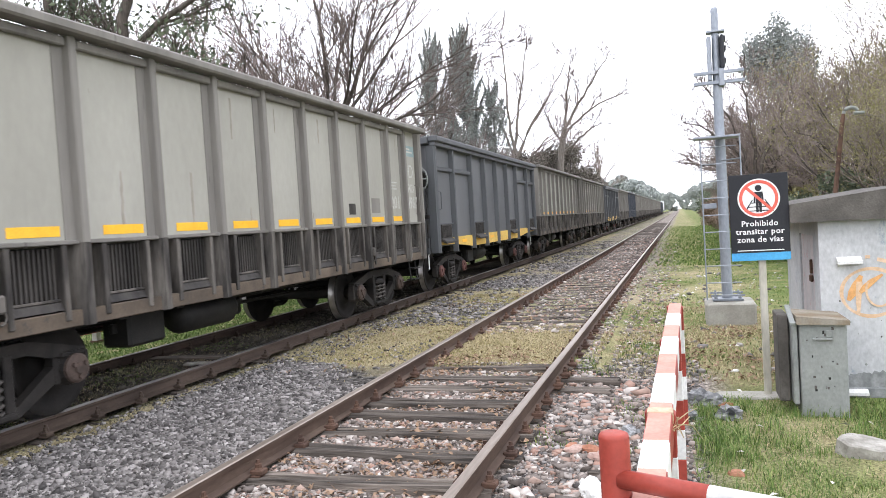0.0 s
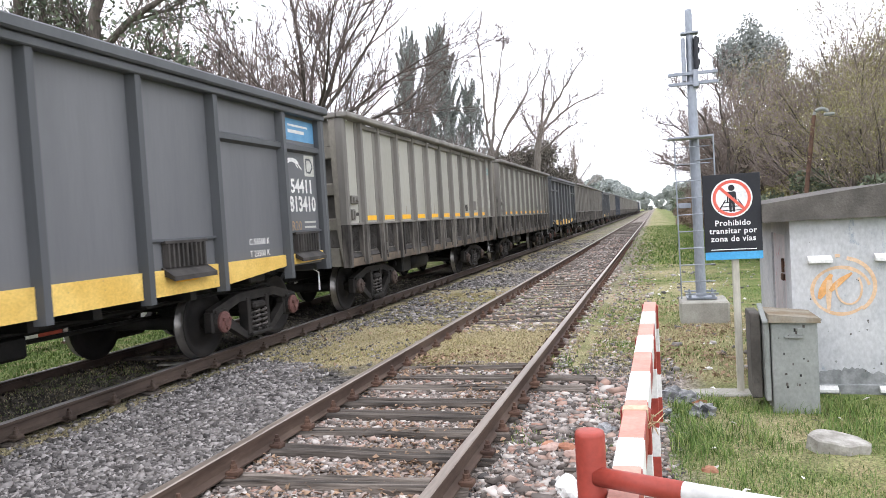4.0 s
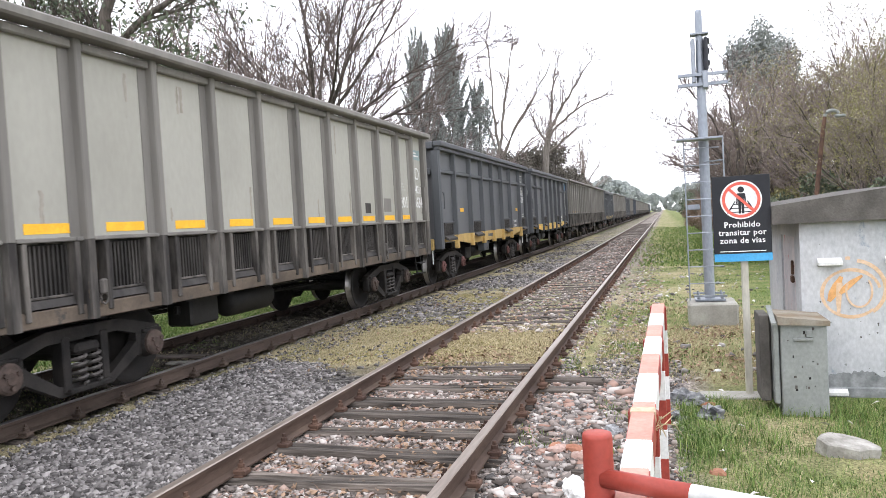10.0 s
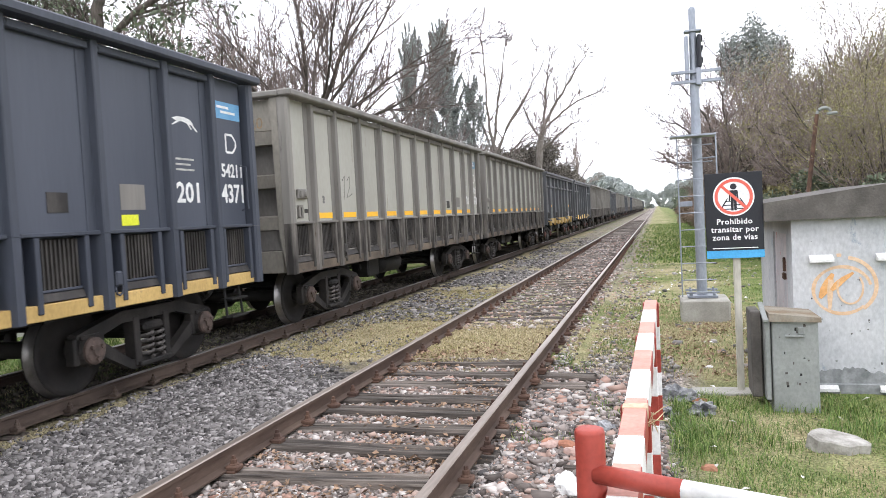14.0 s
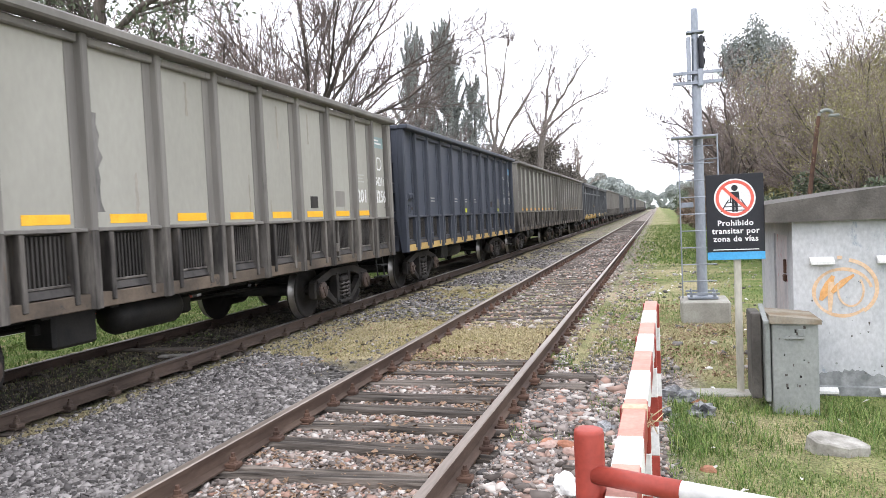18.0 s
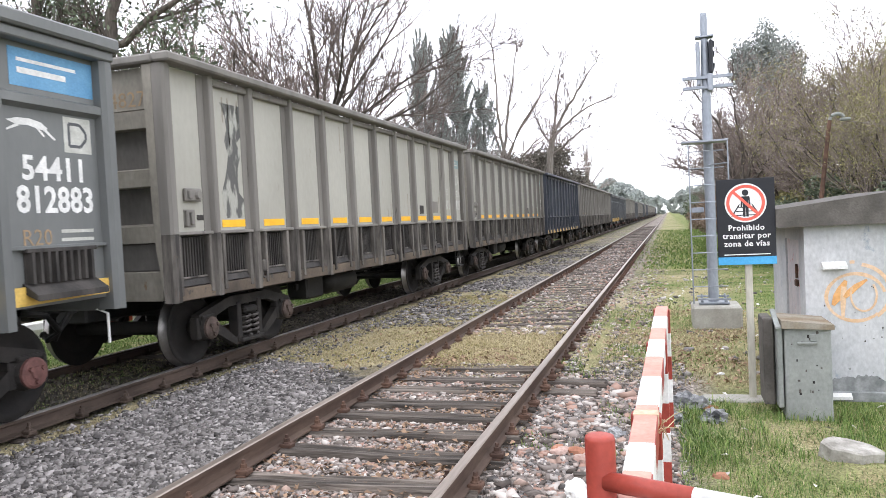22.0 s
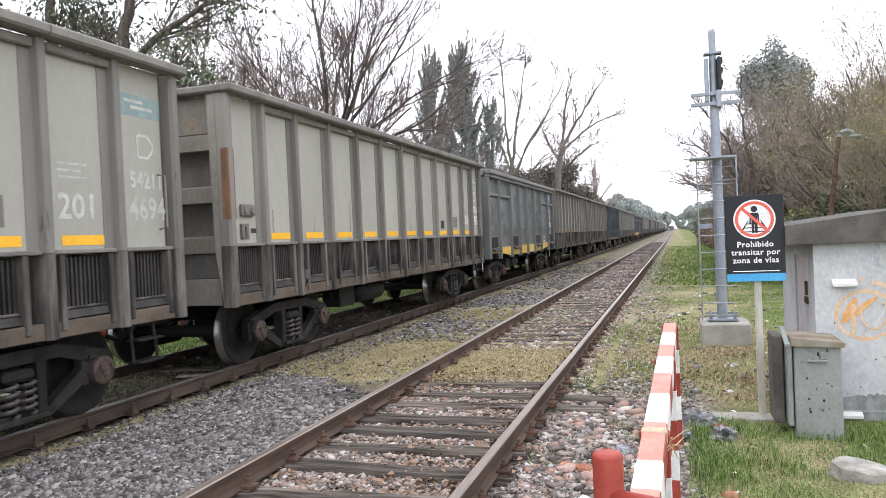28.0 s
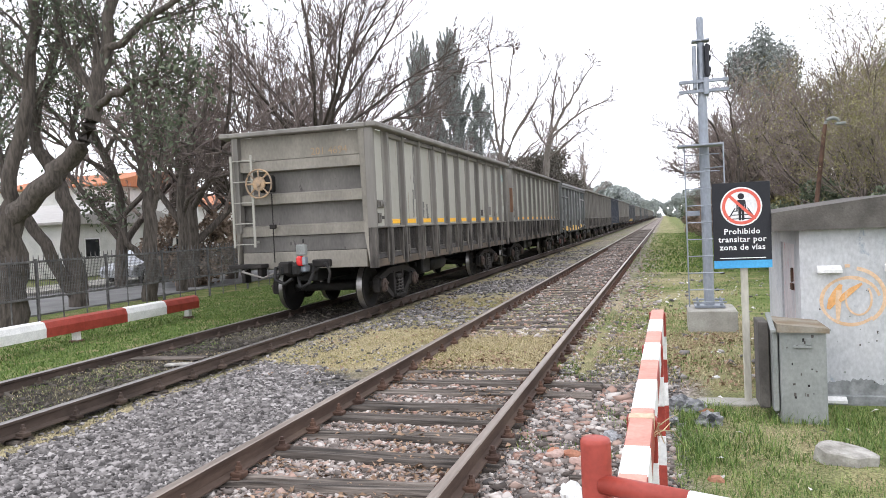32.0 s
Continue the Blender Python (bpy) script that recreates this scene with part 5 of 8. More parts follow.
# ---- by the near track: barrier, sign, signal mast, hut, cabinet ----
def striped_barrier():
    """An inverted steel channel in red and white bands on posts, running along the track, and a pipe rail across the road."""
    b = thing("track_barrier", "red and white striped steel channel barrier on posts", "barrier")
    cuts = [1.95, 2.30, 2.58, 2.88, 3.40, 3.94, 4.42, 4.93, 5.35, 5.86, 6.36]
    bm_at = Matrix.Translation((-0.172, 0, 0.606)) @ Matrix(((1, 0.0143, 0, 0), (0, 1, 0, 0), (0, 0.0268, 1, 0), (0, 0, 0, 1)))

    def put(name, mb, material, label=""):
        me = mb.mesh(name, material)
        me.transform(bm_at)
        return part(name, me, None, b, label)

    for i, (s0, s1) in enumerate(zip(cuts, cuts[1:])):
        white = (len(cuts) - i) % 2 == 1
        put("channel_top", MB().box(-0.047, 0.047, s0, s1, -0.008, 0.0), M_BWHITE if white else M_FADE, "white band" if white else "sun-faded red band")
        for sgn in (-1, 1):
            put("channel_side", MB().box(sgn * 0.047 - 0.004, sgn * 0.047 + 0.004, s0, s1, -0.13, -0.008), M_BWHITE if white else M_RED)
    for k, s in enumerate((2.2, 3.32, 4.90, 6.30)):
        put("bracket", MB().box(-0.066, 0.056, s - 0.03, s + 0.03, -0.10, -0.012, 0.006), M_RED)
        for j in range(5):
            top, bot = -0.02 - 0.19 * j, -0.02 - 0.19 * (j + 1)
            put("post", MB().box(0.010, 0.062, s - 0.035, s + 0.035, bot - (0.1 if j == 4 else 0), top, 0.004), M_BWHITE if j % 2 else M_RED, "red and white banded steel post")
    put("tape", MB().box(-0.054, 0.054, 3.24, 3.31, -0.05, 0.004, 0.003), M_TAPE, "yellowed tape wound round the joint")
    return b


def pipe_barrier():
    b = thing("pipe_barrier", "red and white steel pipe road barrier", "barrier")
    mb = MB().lathe([(0.0, 0.862), (0.035, 0.862), (0.045, 0.858), (0.048, 0.848), (0.048, -0.35)], "z", (-0.236, 2.36, 0), 24)
    part("post", mb, M_RED, b, "red round steel post", smooth=True)
    p0, p1 = Vector((-0.22, 2.335, 0.722)), Vector((2.2, 1.45, 0.70))
    d = p1 - p0
    cuts = [0.0, 0.108, 0.62, 1.0]
    for i, (s0, s1) in enumerate(zip(cuts, cuts[1:])):
        mb = MB().tube([p0 + d * s0, p0 + d * s1], 0.031, 14)
        part("rail_pipe", mb, M_BWHITE if i % 2 else M_RED, b, "white band" if i % 2 else "red band", smooth=True)
    mb = MB().lathe([(0.0, 0.862), (0.045, 0.858), (0.048, 0.848), (0.048, -0.4)], "z", (2.2, 1.45, 0), 20)
    part("post", mb, M_RED, b, smooth=True)


M_TAPE = mat("yellowed_tape", (0.42, 0.30, 0.20), (0.55, 0.42, 0.30), 20, 0.7)
striped_barrier()
pipe_barrier()
weed = MB()
rr = random.Random(31)
for k in range(16):
    x, y = rr.uniform(-0.10, -0.05), rr.uniform(3.18, 3.40)
    dx, dz = rr.uniform(-0.03, 0.10), rr.uniform(-0.10, 0.06)
    weed.tube([(x, y, 0.62), (x + dx * 0.6, y + rr.uniform(-0.03, 0.03), 0.64 + dz * 0.3), (x + dx, y + rr.uniform(-0.05, 0.05), 0.62 + dz)], [0.003, 0.0025, 0.0015], 4)
thing("dry_weed", "dry climbing weed caught on the barrier joint", "weed", mb=weed, material=M_DRY)


def warning_sign():
    s = thing("warning_sign", "black and white no-trespassing sign on a pale post", "sign")
    x0, y0 = 0.70, 7.41
    part("post", MB().box(x0 - 0.032, x0 + 0.032, y0 + 0.01, y0 + 0.06, -0.35, 1.80, 0.008), M_POST, s, "weathered pale steel post")
    w, z0, z1 = 0.253, 1.03, 1.83
    cx = 0.688
    board = part("board", MB().box(cx - w, cx + w, y0 - 0.012, y0, z0, z1, 0.003), M_SIGN, s, "black sign board")
    part("blue_band", MB().box(cx - w, cx + w, y0 - 0.015, y0 - 0.0125, z0, z0 + 0.072), M_SBLUE, board, "bright blue lower band")
    face = y0 - 0.0125

    def disc(name, r0, r1, d, material, cz, n=40):
        mb, vs, fs = MB(), [], []
        for k in range(n):
            a = 2 * math.pi * k / n
            for r, yy in ((r0, face - d), (r1, face - d), (r1, face), (r0, face)):
                vs.append((cx + r * math.cos(a), yy, cz + r * math.sin(a)))
        for k in range(n):
            k2 = (k + 1) % n
            for i in range(3):
                fs.append((4 * k + i, 4 * k2 + i, 4 * k2 + i + 1, 4 * k + i + 1))
        if r0 == 0:
            fs = []
            vs = [(cx + r1 * math.cos(2 * math.pi * k / n), face - d, cz + r1 * math.sin(2 * math.pi * k / n)) for k in range(n)]
            vs += [(v[0], face, v[2]) for v in vs]
            fs = [tuple(range(n))] + [(k, (k + 1) % n, (k + 1) % n + n, k + n) for k in range(n)]
        part(name, mb.add(vs, fs), material, board)

    cz = 1.605
    disc("disc", 0, 0.182, 0.002, M_SWHITE, cz)
    disc("ring", 0.140, 0.168, 0.004, M_SRED, cz)
    pic = MB()

    def plate(poly, d=0.003):
        pic.prism([(cx + 1.22 * a, cz + 1.22 * b) for a, b in poly], "y", face - d, face)

    plate([(-0.032, 0.035), (-0.028, 0.05), (0.028, 0.05), (0.032, 0.035), (0.036, -0.03), (0.026, -0.03), (0.022, 0.02), (0.02, -0.105), (0.003, -0.105), (0.0, -0.02), (-0.003, -0.105), (-0.02, -0.105), (-0.022, 0.02), (-0.026, -0.03), (-0.036, -0.03)])
    plate([(0.024 * math.cos(k * 0.524), 0.078 + 0.024 * math.sin(k * 0.524)) for k in range(12)])
    for s2 in (-1, 1):
        plate([(s2 * 0.04, -0.01), (s2 * 0.048, -0.01), (s2 * 0.105, -0.10), (s2 * 0.092, -0.10)], 0.0028)
    for k, wd in enumerate((0.06, 0.078, 0.095)):
        z = -0.03 - 0.03 * k
        plate([(-wd, z), (wd, z), (wd, z - 0.007), (-wd, z - 0.007)], 0.0026)
    part("pictogram", pic, M_SIGN, board, "plain black walking-figure pictogram on rails")
    q = 0.135
    slash = MB().prism([(cx - q * 0.76, cz + q * 0.90), (cx - q * 0.90, cz + q * 0.76), (cx + q * 0.76, cz - q * 0.90), (cx + q * 0.90, cz - q * 0.76)], "y", face - 0.006, face - 0.001)
    part("slash", slash, M_SRED, board)
    up = Matrix.Rotation(math.pi / 2, 4, "X")
    for k, (txt, wide) in enumerate((("Prohibido", 1.0), ("transitar por", 1.0), ("zona de vías", 1.0))):
        sign_text("lettering", txt, 0.074, M_SWHITE, board, Matrix.Translation((cx, face, 1.372 - 0.074 * k)) @ up, "white lettering", 1.08, 1.0, 0.02)
    part("illegible_line", MB().box(cx - 0.20, cx + 0.20, face - 0.002, face, 1.120, 1.128), M_SWHITE, board)


M_POST = mat("peeling_pale_post", (0.38, 0.36, 0.30), (0.52, 0.50, 0.43), 6, 0.7, 0.1, (1, 1, 0.3), 40, 0.1, (0.3, 0.7), 0, (0.30, 0.24, 0.15), 0.66)
warning_sign()


def signal_mast():
    s = thing("signal_mast", "galvanised steel signal mast with ladder on a concrete block", "signal mast")
    cx, cy = 0.62, 12.1
    part("foundation", MB().box(0.29, 1.0, 11.72, 12.48, -0.45, 0.10, 0.03), M_CONC, s, "rough concrete block")
    part("base_plate", MB().box(cx - 0.22, cx + 0.22, cy - 0.2, cy + 0.2, 0.11, 0.14, 0.005), M_GALV, s)
    for a in (-0.17, 0.17):
        for b in (-0.15, 0.15):
            part("bolt", MB().lathe([(0.0, 0.24), (0.014, 0.24), (0.014, 0.17), (0.026, 0.17), (0.026, 0.14)], "z", (cx + a, cy + b, 0), 8), M_GALV, s)
    for q in (-0.21, 0.21):
        part("base_bar", MB().box(cx - 0.24, cx + 0.24, cy + q - 0.01, cy + q + 0.01, 0.18, 0.21, 0.003), M_GALV, s)
    part("mast", MB().lathe([(0.078, 0.14), (0.075, 2.3), (0.068, 3.2), (0.055, 4.0), (0.052, 4.53), (0.045, 4.56), (0.0, 4.565)], "z", (cx, cy, 0), 20), M_GALV, s, "tapered galvanised tube", smooth=True)
    for z in (3.42, 3.57):
        part("cross_arm", MB().box(cx - 0.34, cx + 0.38, cy - 0.12, cy - 0.07, z - 0.025, z + 0.025, 0.005), M_GALV, s)
    part("arm_bracket", MB().box(cx + 0.02, cx + 0.10, cy - 0.14, cy + 0.12, 3.36, 3.62, 0.01), M_GALV, s)
    head = part("signal_head", MB().box(cx + 0.055, cx + 0.115, cy - 0.14, cy + 0.14, 3.62, 4.13, 0.02), M_SIGN, s, "black signal head seen from its side")
    for z in (3.74, 3.92, 4.07):
        part("lamp_hood", MB().box(cx + 0.115, cx + 0.14, cy - 0.08, cy + 0.08, z - 0.03, z + 0.045, 0.006), M_SIGN, head)
    part("side_cover", MB().box(cx - 0.13, cx - 0.07, cy - 0.1, cy + 0.1, 3.46, 4.12, 0.01), M_GALV, s, "narrow pale cover")
    part("clamp", MB().box(cx - 0.13, cx + 0.13, cy - 0.09, cy + 0.09, 4.18, 4.21, 0.004), M_GALV, s)
    plat = part("platform", MB().box(cx - 0.40, cx + 0.26, cy - 0.40, cy - 0.06, 2.565, 2.595, 0.005), M_GALV, s, "narrow service platform")
    part("handrail", MB().tube([(cx + 0.25, cy - 0.38, 2.6), (cx + 0.25, cy - 0.38, 1.95)], 0.012, 6).tube([(cx + 0.25, cy - 0.38, 2.24), (cx, cy - 0.1, 2.24)], 0.012, 6), M_GALV, plat)
    lad = part("ladder_rail", MB().tube([(cx - 0.30, cy - 0.3, 2.56), (cx - 0.30, cy - 0.3, 0.14)], 0.012, 6), M_GALV, s)
    for i in range(9):
        z = 0.4 + 0.255 * i
        part("rung", MB().tube([(cx - 0.30, cy - 0.3, z), (cx + 0.20, cy - 0.3, z)], 0.009, 6), M_GALV, lad)
    part("junction_box", MB().box(cx - 0.28, cx - 0.1, cy - 0.14, cy - 0.06, 1.52, 1.60, 0.006), M_GALV, s)


signal_mast()


M_DAMP = mat("damp_stained_limewash", (0.16, 0.17, 0.17), (0.30, 0.31, 0.31), 9, 0.9, 0, (1, 1, 1), 50, 0.15)


def relay_hut():
    h = thing("relay_hut", "small whitewashed masonry hut with orange graffiti", "hut")
    x0, x1, y0, y1, zt = 1.18, 3.35, 7.45, 9.6, 1.36
    for wx0, wx1, wy0, wy1, wz0 in ((x0, x1, y0, y0 + 0.15, -0.4), (x0, x1, y1 - 0.15, y1, -0.4), (x1 - 0.15, x1, y0 + 0.15, y1 - 0.15, -0.4), (x0, x0 + 0.15, y0 + 0.15, y0 + 0.30, -0.4), (x0, x0 + 0.15, y0 + 1.15, y1 - 0.15, -0.4), (x0, x0 + 0.15, y0 + 0.30, y0 + 1.15, 1.22)):
        part("wall", MB().box(wx0, wx1, wy0, wy1, wz0, zt), M_HUT, h, "peeling whitewashed wall")
    part("plinth", MB().box(x0 - 0.02, x1 + 0.02, y0 - 0.02, y1 + 0.02, -0.4, -0.16, 0.01), M_DAMP, h)
    roof = MB().prism([(x0 - 0.24, 1.36), (x0 - 0.24, 1.53), (2.05, 1.66), (x1 + 0.24, 1.53), (x1 + 0.24, 1.36)], "y", y0 - 0.10, y1 + 0.25)
    part("roof", roof, M_ROOFC, h, "stained concrete slab roof")
    door = part("door", MB().box(x0 + 0.02, x0 + 0.06, y0 + 0.30, y0 + 1.15, -0.1, 1.22, 0.005), M_DOOR, h, "scratched grey metal door with red paint marks")
    part("latch", MB().box(x0 - 0.005, x0 + 0.02, y0 + 0.50, y0 + 0.53, 0.84, 0.98, 0.005).box(x0 - 0.01, x0 + 0.02, y0 + 0.47, y0 + 0.56, 0.76, 0.83, 0.01), M_RUST, door)
    for a, z in ((1.32, 1.0), (1.87, 1.0), (1.33, -0.19), (1.87, -0.19), (2.45, 1.0), (2.45, -0.19)):
        part("vent_hood", MB().prism([(y0, z + 0.03), (y0 - 0.07, z - 0.01), (y0 - 0.07, z - 0.035), (y0, z - 0.035)], "x", a, a + 0.20), M_BWHITE, h, "small white vent hood")
    yf = y0 - 0.002

    def spray(pts, w, material, layer):
        mb = MB()
        q = [Vector(p) for p in pts]
        left, right = [], []
        for i, p in enumerate(q):
            d = (q[min(i + 1, len(q) - 1)] - q[max(i - 1, 0)]).normalized()
            k = w[i] if hasattr(w, "__len__") else w
            n = Vector((-d.y, d.x)) * k / 2
            left.append(p + n)
            right.append(p - n)
        vs = [(p.x, yf - layer, p.y) for p in left] + [(p.x, yf - layer, p.y) for p in right]
        m = len(left)
        part("graffiti", mb.add(vs, [(i, i + 1, m + i + 1, m + i) for i in range(m - 1)]), material, h, "orange sprayed swirl")

    cx, cz = 1.59, 0.70
    ring = [(cx + 0.24 * math.cos(a), cz + 0.215 * math.sin(a)) for a in [-0.75 - i * 0.19 for i in range(29)]]
    spray(ring, [0.024 + 0.010 * math.sin(i * 0.35) ** 2 for i in range(29)], M_ORANGE2, 0.0)
    arc = [(1.60 + 0.27 * math.cos(a), 0.74 + 0.26 * math.sin(a)) for a in [1.40 - i * 0.13 for i in range(19)]]
    spray(arc, 0.034, M_ORANGE2, 0.0015)
    spray([(1.405, 0.63), (1.44, 0.70), (1.475, 0.77), (1.515, 0.855)], [0.03, 0.075, 0.075, 0.03], M_ORANGE, 0.003)
    spray([(1.50, 0.80), (1.49, 0.70), (1.485, 0.60), (1.482, 0.50)], [0.05, 0.05, 0.04, 0.02], M_ORANGE2, 0.0042)
    spray([(1.50, 0.70), (1.545, 0.75), (1.60, 0.80), (1.685, 0.86)], [0.03, 0.055, 0.05, 0.02], M_ORANGE, 0.0054)
    hook = [(1.655 + 0.105 * math.cos(a), 0.72 + 0.145 * math.sin(a)) for a in [2.6 + i * 0.21 for i in range(22)]]
    spray(hook, 0.018, M_ORANGE2, 0.0066)
    spray([(1.55, 1.02), (1.57, 1.023), (1.59, 1.02)], 0.03, M_ORANGE2, 0.006)
    rr = random.Random(19)
    for k in range(34):
        x, z = rr.uniform(1.24, 2.6), rr.choice((rr.uniform(-0.05, 0.45), rr.uniform(-0.05, 1.2)))
        r = rr.uniform(0.003, 0.010)
        q = [(x + r * math.cos(i * 1.05) * rr.uniform(0.6, 1.3), z + r * math.sin(i * 1.05) * rr.uniform(0.6, 1.4)) for i in range(6)]
        part("chip", MB().prism(q, "y", yf - 0.001, y0 + 0.01), M_ROOFC if k % 3 else M_BOX, h)
    lo, hi = [], []
    for k in range(101):
        x = x0 + (x1 - x0) * k / 100
        lo.append((x, -0.16))
        hi.append((x, -0.03 + 0.10 * noise.noise((x * 2.3, 1.0, 0)) + 0.07 * noise.noise((x * 9.0, 4.0, 0)) + 0.03 * noise.noise((x * 31.0, 7.0, 0))))
    n = len(lo)
    vs = [(a, yf + 0.001, b) for a, b in lo + hi]
    part("damp_stain", MB().add(vs, [(k, k + 1, n + k + 1, n + k) for k in range(n - 1)]), M_DAMP, h, "dark damp stain")


relay_hut()


def cabinet():
    c = thing("equipment_cabinet", "dented grey metal trackside cabinet with a rusty lid", "cabinet")
    x0, x1, y0, y1 = 0.89, 1.25, 6.73, 7.22
    part("body", MB().box(x0, x1, y0, y1, -0.4, 0.53, 0.01), M_BOX, c)
    part("lid", MB().prism([(x0 - 0.02, 0.53), (x0 - 0.02, 0.60), (x1 + 0.02, 0.56), (x1 + 0.02, 0.52)], "y", y0 - 0.03, y1 + 0.02), M_BOXTOP, c, "rust-stained sloping lid")
    part("door", MB().box(x0 - 0.055, x0 - 0.01, y0 + 0.01, y1 - 0.02, -0.15, 0.55, 0.008), M_BOX, c)
    part("door", MB().box(x0 - 0.15, x0 - 0.065, y0 + 0.12, y1 - 0.03, -0.15, 0.60, 0.008), M_ROOFC, c, "half-open grey door leaf").rotation_euler = (0, 0, 0)
    part("lid_edge", MB().prism([(y0 - 0.03, 0.55), (y0 + 0.3, 0.66), (y0 + 0.3, 0.64), (y0 - 0.03, 0.53)], "x", x0 - 0.07, x0 - 0.03), M_BOX, c)
    part("hasp", MB().box(x0 + 0.10, x0 + 0.25, y0 - 0.02, y0, 0.395, 0.415, 0.003).box(x0 + 0.20, x0 + 0.25, y0 - 0.015, y0, 0.42, 0.48, 0.005), M_BOX, c)
    rr = random.Random(3)
    for i in range(18):
        x, z = rr.uniform(x0 + 0.03, x1 - 0.08), rr.uniform(-0.05, 0.5)
        part("scrape", MB().box(x, x + rr.uniform(0.004, 0.02), y0 - 0.002, y0 + 0.001, z, z + rr.uniform(0.006, 0.03)), M_ROOFC if i % 3 else M_BLACK, c)


cabinet()


# ---- trees ----
def branch_set(seed, h, r, limbs, levels, lean=(0, 0), fork=0.3, spread=0.9, ratio=0.62, rise=0.25, kids=5, wob=0.12, ratio2=None, spread2=None, thin=0.004):
    """Polylines with radii for trunk, limbs and twigs, and the twig ends."""
    rr = random.Random(seed)
    lines, tips = [], []

    def wander(p, d, length, r0, r1, n, level):
        pts, rad = [p.copy()], [r0]
        for i in range(n):
            d = (d + Vector((rr.gauss(0, wob), rr.gauss(0, wob), rr.gauss(0, wob) + rise * 0.25 * (level > 0)))).normalized()
            p = p + d * (length / n)
            pts.append(p.copy())
            rad.append(r0 + (r1 - r0) * (i + 1) / n)
        lines.append((pts, rad, level))
        return pts, rad

    def grow(pts, rad, length, level):
        if level >= levels:
            tips.append((pts[-1], (pts[-1] - pts[-2]).normalized()))
            return
        count = limbs if level == 0 else kids
        lo = fork if level == 0 else 0.2
        for k in range(count):
            f = lo + (1 - lo) * (k + rr.random()) / count
            i = min(int(f * (len(pts) - 1)), len(pts) - 2)
            q = pts[i].lerp(pts[i + 1], f * (len(pts) - 1) - i)
            d = (pts[i + 1] - pts[i]).normalized()
            side = d.orthogonal().normalized()
            side.rotate(Matrix.Rotation(rr.uniform(0, 6.283) if level else k * 2.4 + rr.uniform(-0.5, 0.5), 3, d))
            a = (spread2 if spread2 and level else spread) * rr.uniform(0.6, 1.15)
            nd = (d * math.cos(a) + side * math.sin(a) + Vector((0, 0, rise * 0.5))).normalized()
            ln = length * (ratio2 if ratio2 and level else ratio) * rr.uniform(0.65, 1.1) * (1.15 - 0.55 * f)
            r0 = max(rad[i] * 0.62, thin * 1.5)
            p2, r2 = wander(q, nd, ln, r0, max(r0 * 0.35, thin), max(2, 6 - level), level + 1)
            grow(p2, r2, ln, level + 1)

    d0 = Vector((lean[0], lean[1], 1)).normalized()
    pts, rad = wander(Vector((0, 0, -0.3)), d0, h * 0.72, r, r * 0.3, 8, 0)
    grow(pts, rad, h * 0.72, 0)
    return lines, tips


def wood(lines, min_level=0, max_level=9):
    mb = MB()
    for pts, rad, lv in lines:
        if min_level <= lv <= max_level:
            mb.tube(pts, rad, 8 if lv == 0 else 6 if rad[0] > 0.05 else 4 if rad[0] > 0.02 else 3, False)
    return mb


def raw_mesh(name, v, f, material, smooth=False):
    me = bpy.data.meshes.new(name)
    v, f = np.asarray(v, np.float32), np.asarray(f, np.int32)
    me.vertices.add(len(v))
    me.vertices.foreach_set("co", v.ravel())
    k = f.shape[1]
    me.loops.add(len(f) * k)
    me.loops.foreach_set("vertex_index", f.ravel())
    me.polygons.add(len(f))
    me.polygons.foreach_set("loop_start", np.arange(len(f), dtype=np.int32) * k)
    me.polygons.foreach_set("loop_total", np.full(len(f), k, np.int32))
    if smooth:
        me.polygons.foreach_set("use_smooth", np.ones(len(f), bool))
    me.materials.append(material)
    me.update(calc_edges=True)
    return me


def leaves_mesh(name, centres, size, material, seed, spread):
    """Small folded diamond leaves scattered round the given places."""
    g = np.random.default_rng(seed)
    c = np.asarray(centres, float)
    n = len(c)
    c = c + g.normal(0, spread, (n, 3))
    a = g.normal(0, 1, (n, 3))
    a /= np.linalg.norm(a, axis=1)[:, None]
    b = np.cross(a, g.normal(0, 1, (n, 3)))
    b /= np.linalg.norm(b, axis=1)[:, None]
    s = size * g.uniform(0.6, 1.3, (n, 1))
    fold = np.cross(a, b) * s * 0.25
    v = np.stack([c - a * s, c + b * s * 0.45 + fold, c + a * s, c - b * s * 0.45 + fold], 1).reshape(-1, 3)
    i = np.arange(n)[:, None] * 4
    f = np.concatenate([i + [0, 1, 2], i + [0, 2, 3]], 0)
    return raw_mesh(name, v, f, material)


def make_tree(name, label, seed, h, r, bark, twig, leaf=None, per_tip=0, leaf_size=0.07, leaf_spread=0.25, at=(0, 0), category="tree", group="", base=-0.25, **kw):
    lines, tips = branch_set(seed, h, r, **kw)
    t = thing(name, label, category, group, m=pose(at[0], at[1], base))
    part("trunk", wood(lines, 0, 1), bark, t, smooth=True)
    me = wood(lines, 2)
    me = me.mesh("branchwork", twig)
    tagged(part("branchwork", me, None, t), kind="stuff")
    if leaf:
        c = [tuple(p) for p, d in tips for _ in range(per_tip)]
        part("crown", leaves_mesh("crown", c, leaf_size, leaf, seed, leaf_spread), None, t)
    return t


def tree_copy(t, x, y, turn, size=1.0, base=-0.25):
    c = copy_thing(t, pose(x, y, base, 0, 0, turn))
    c.scale = (size, size, size)
    return c



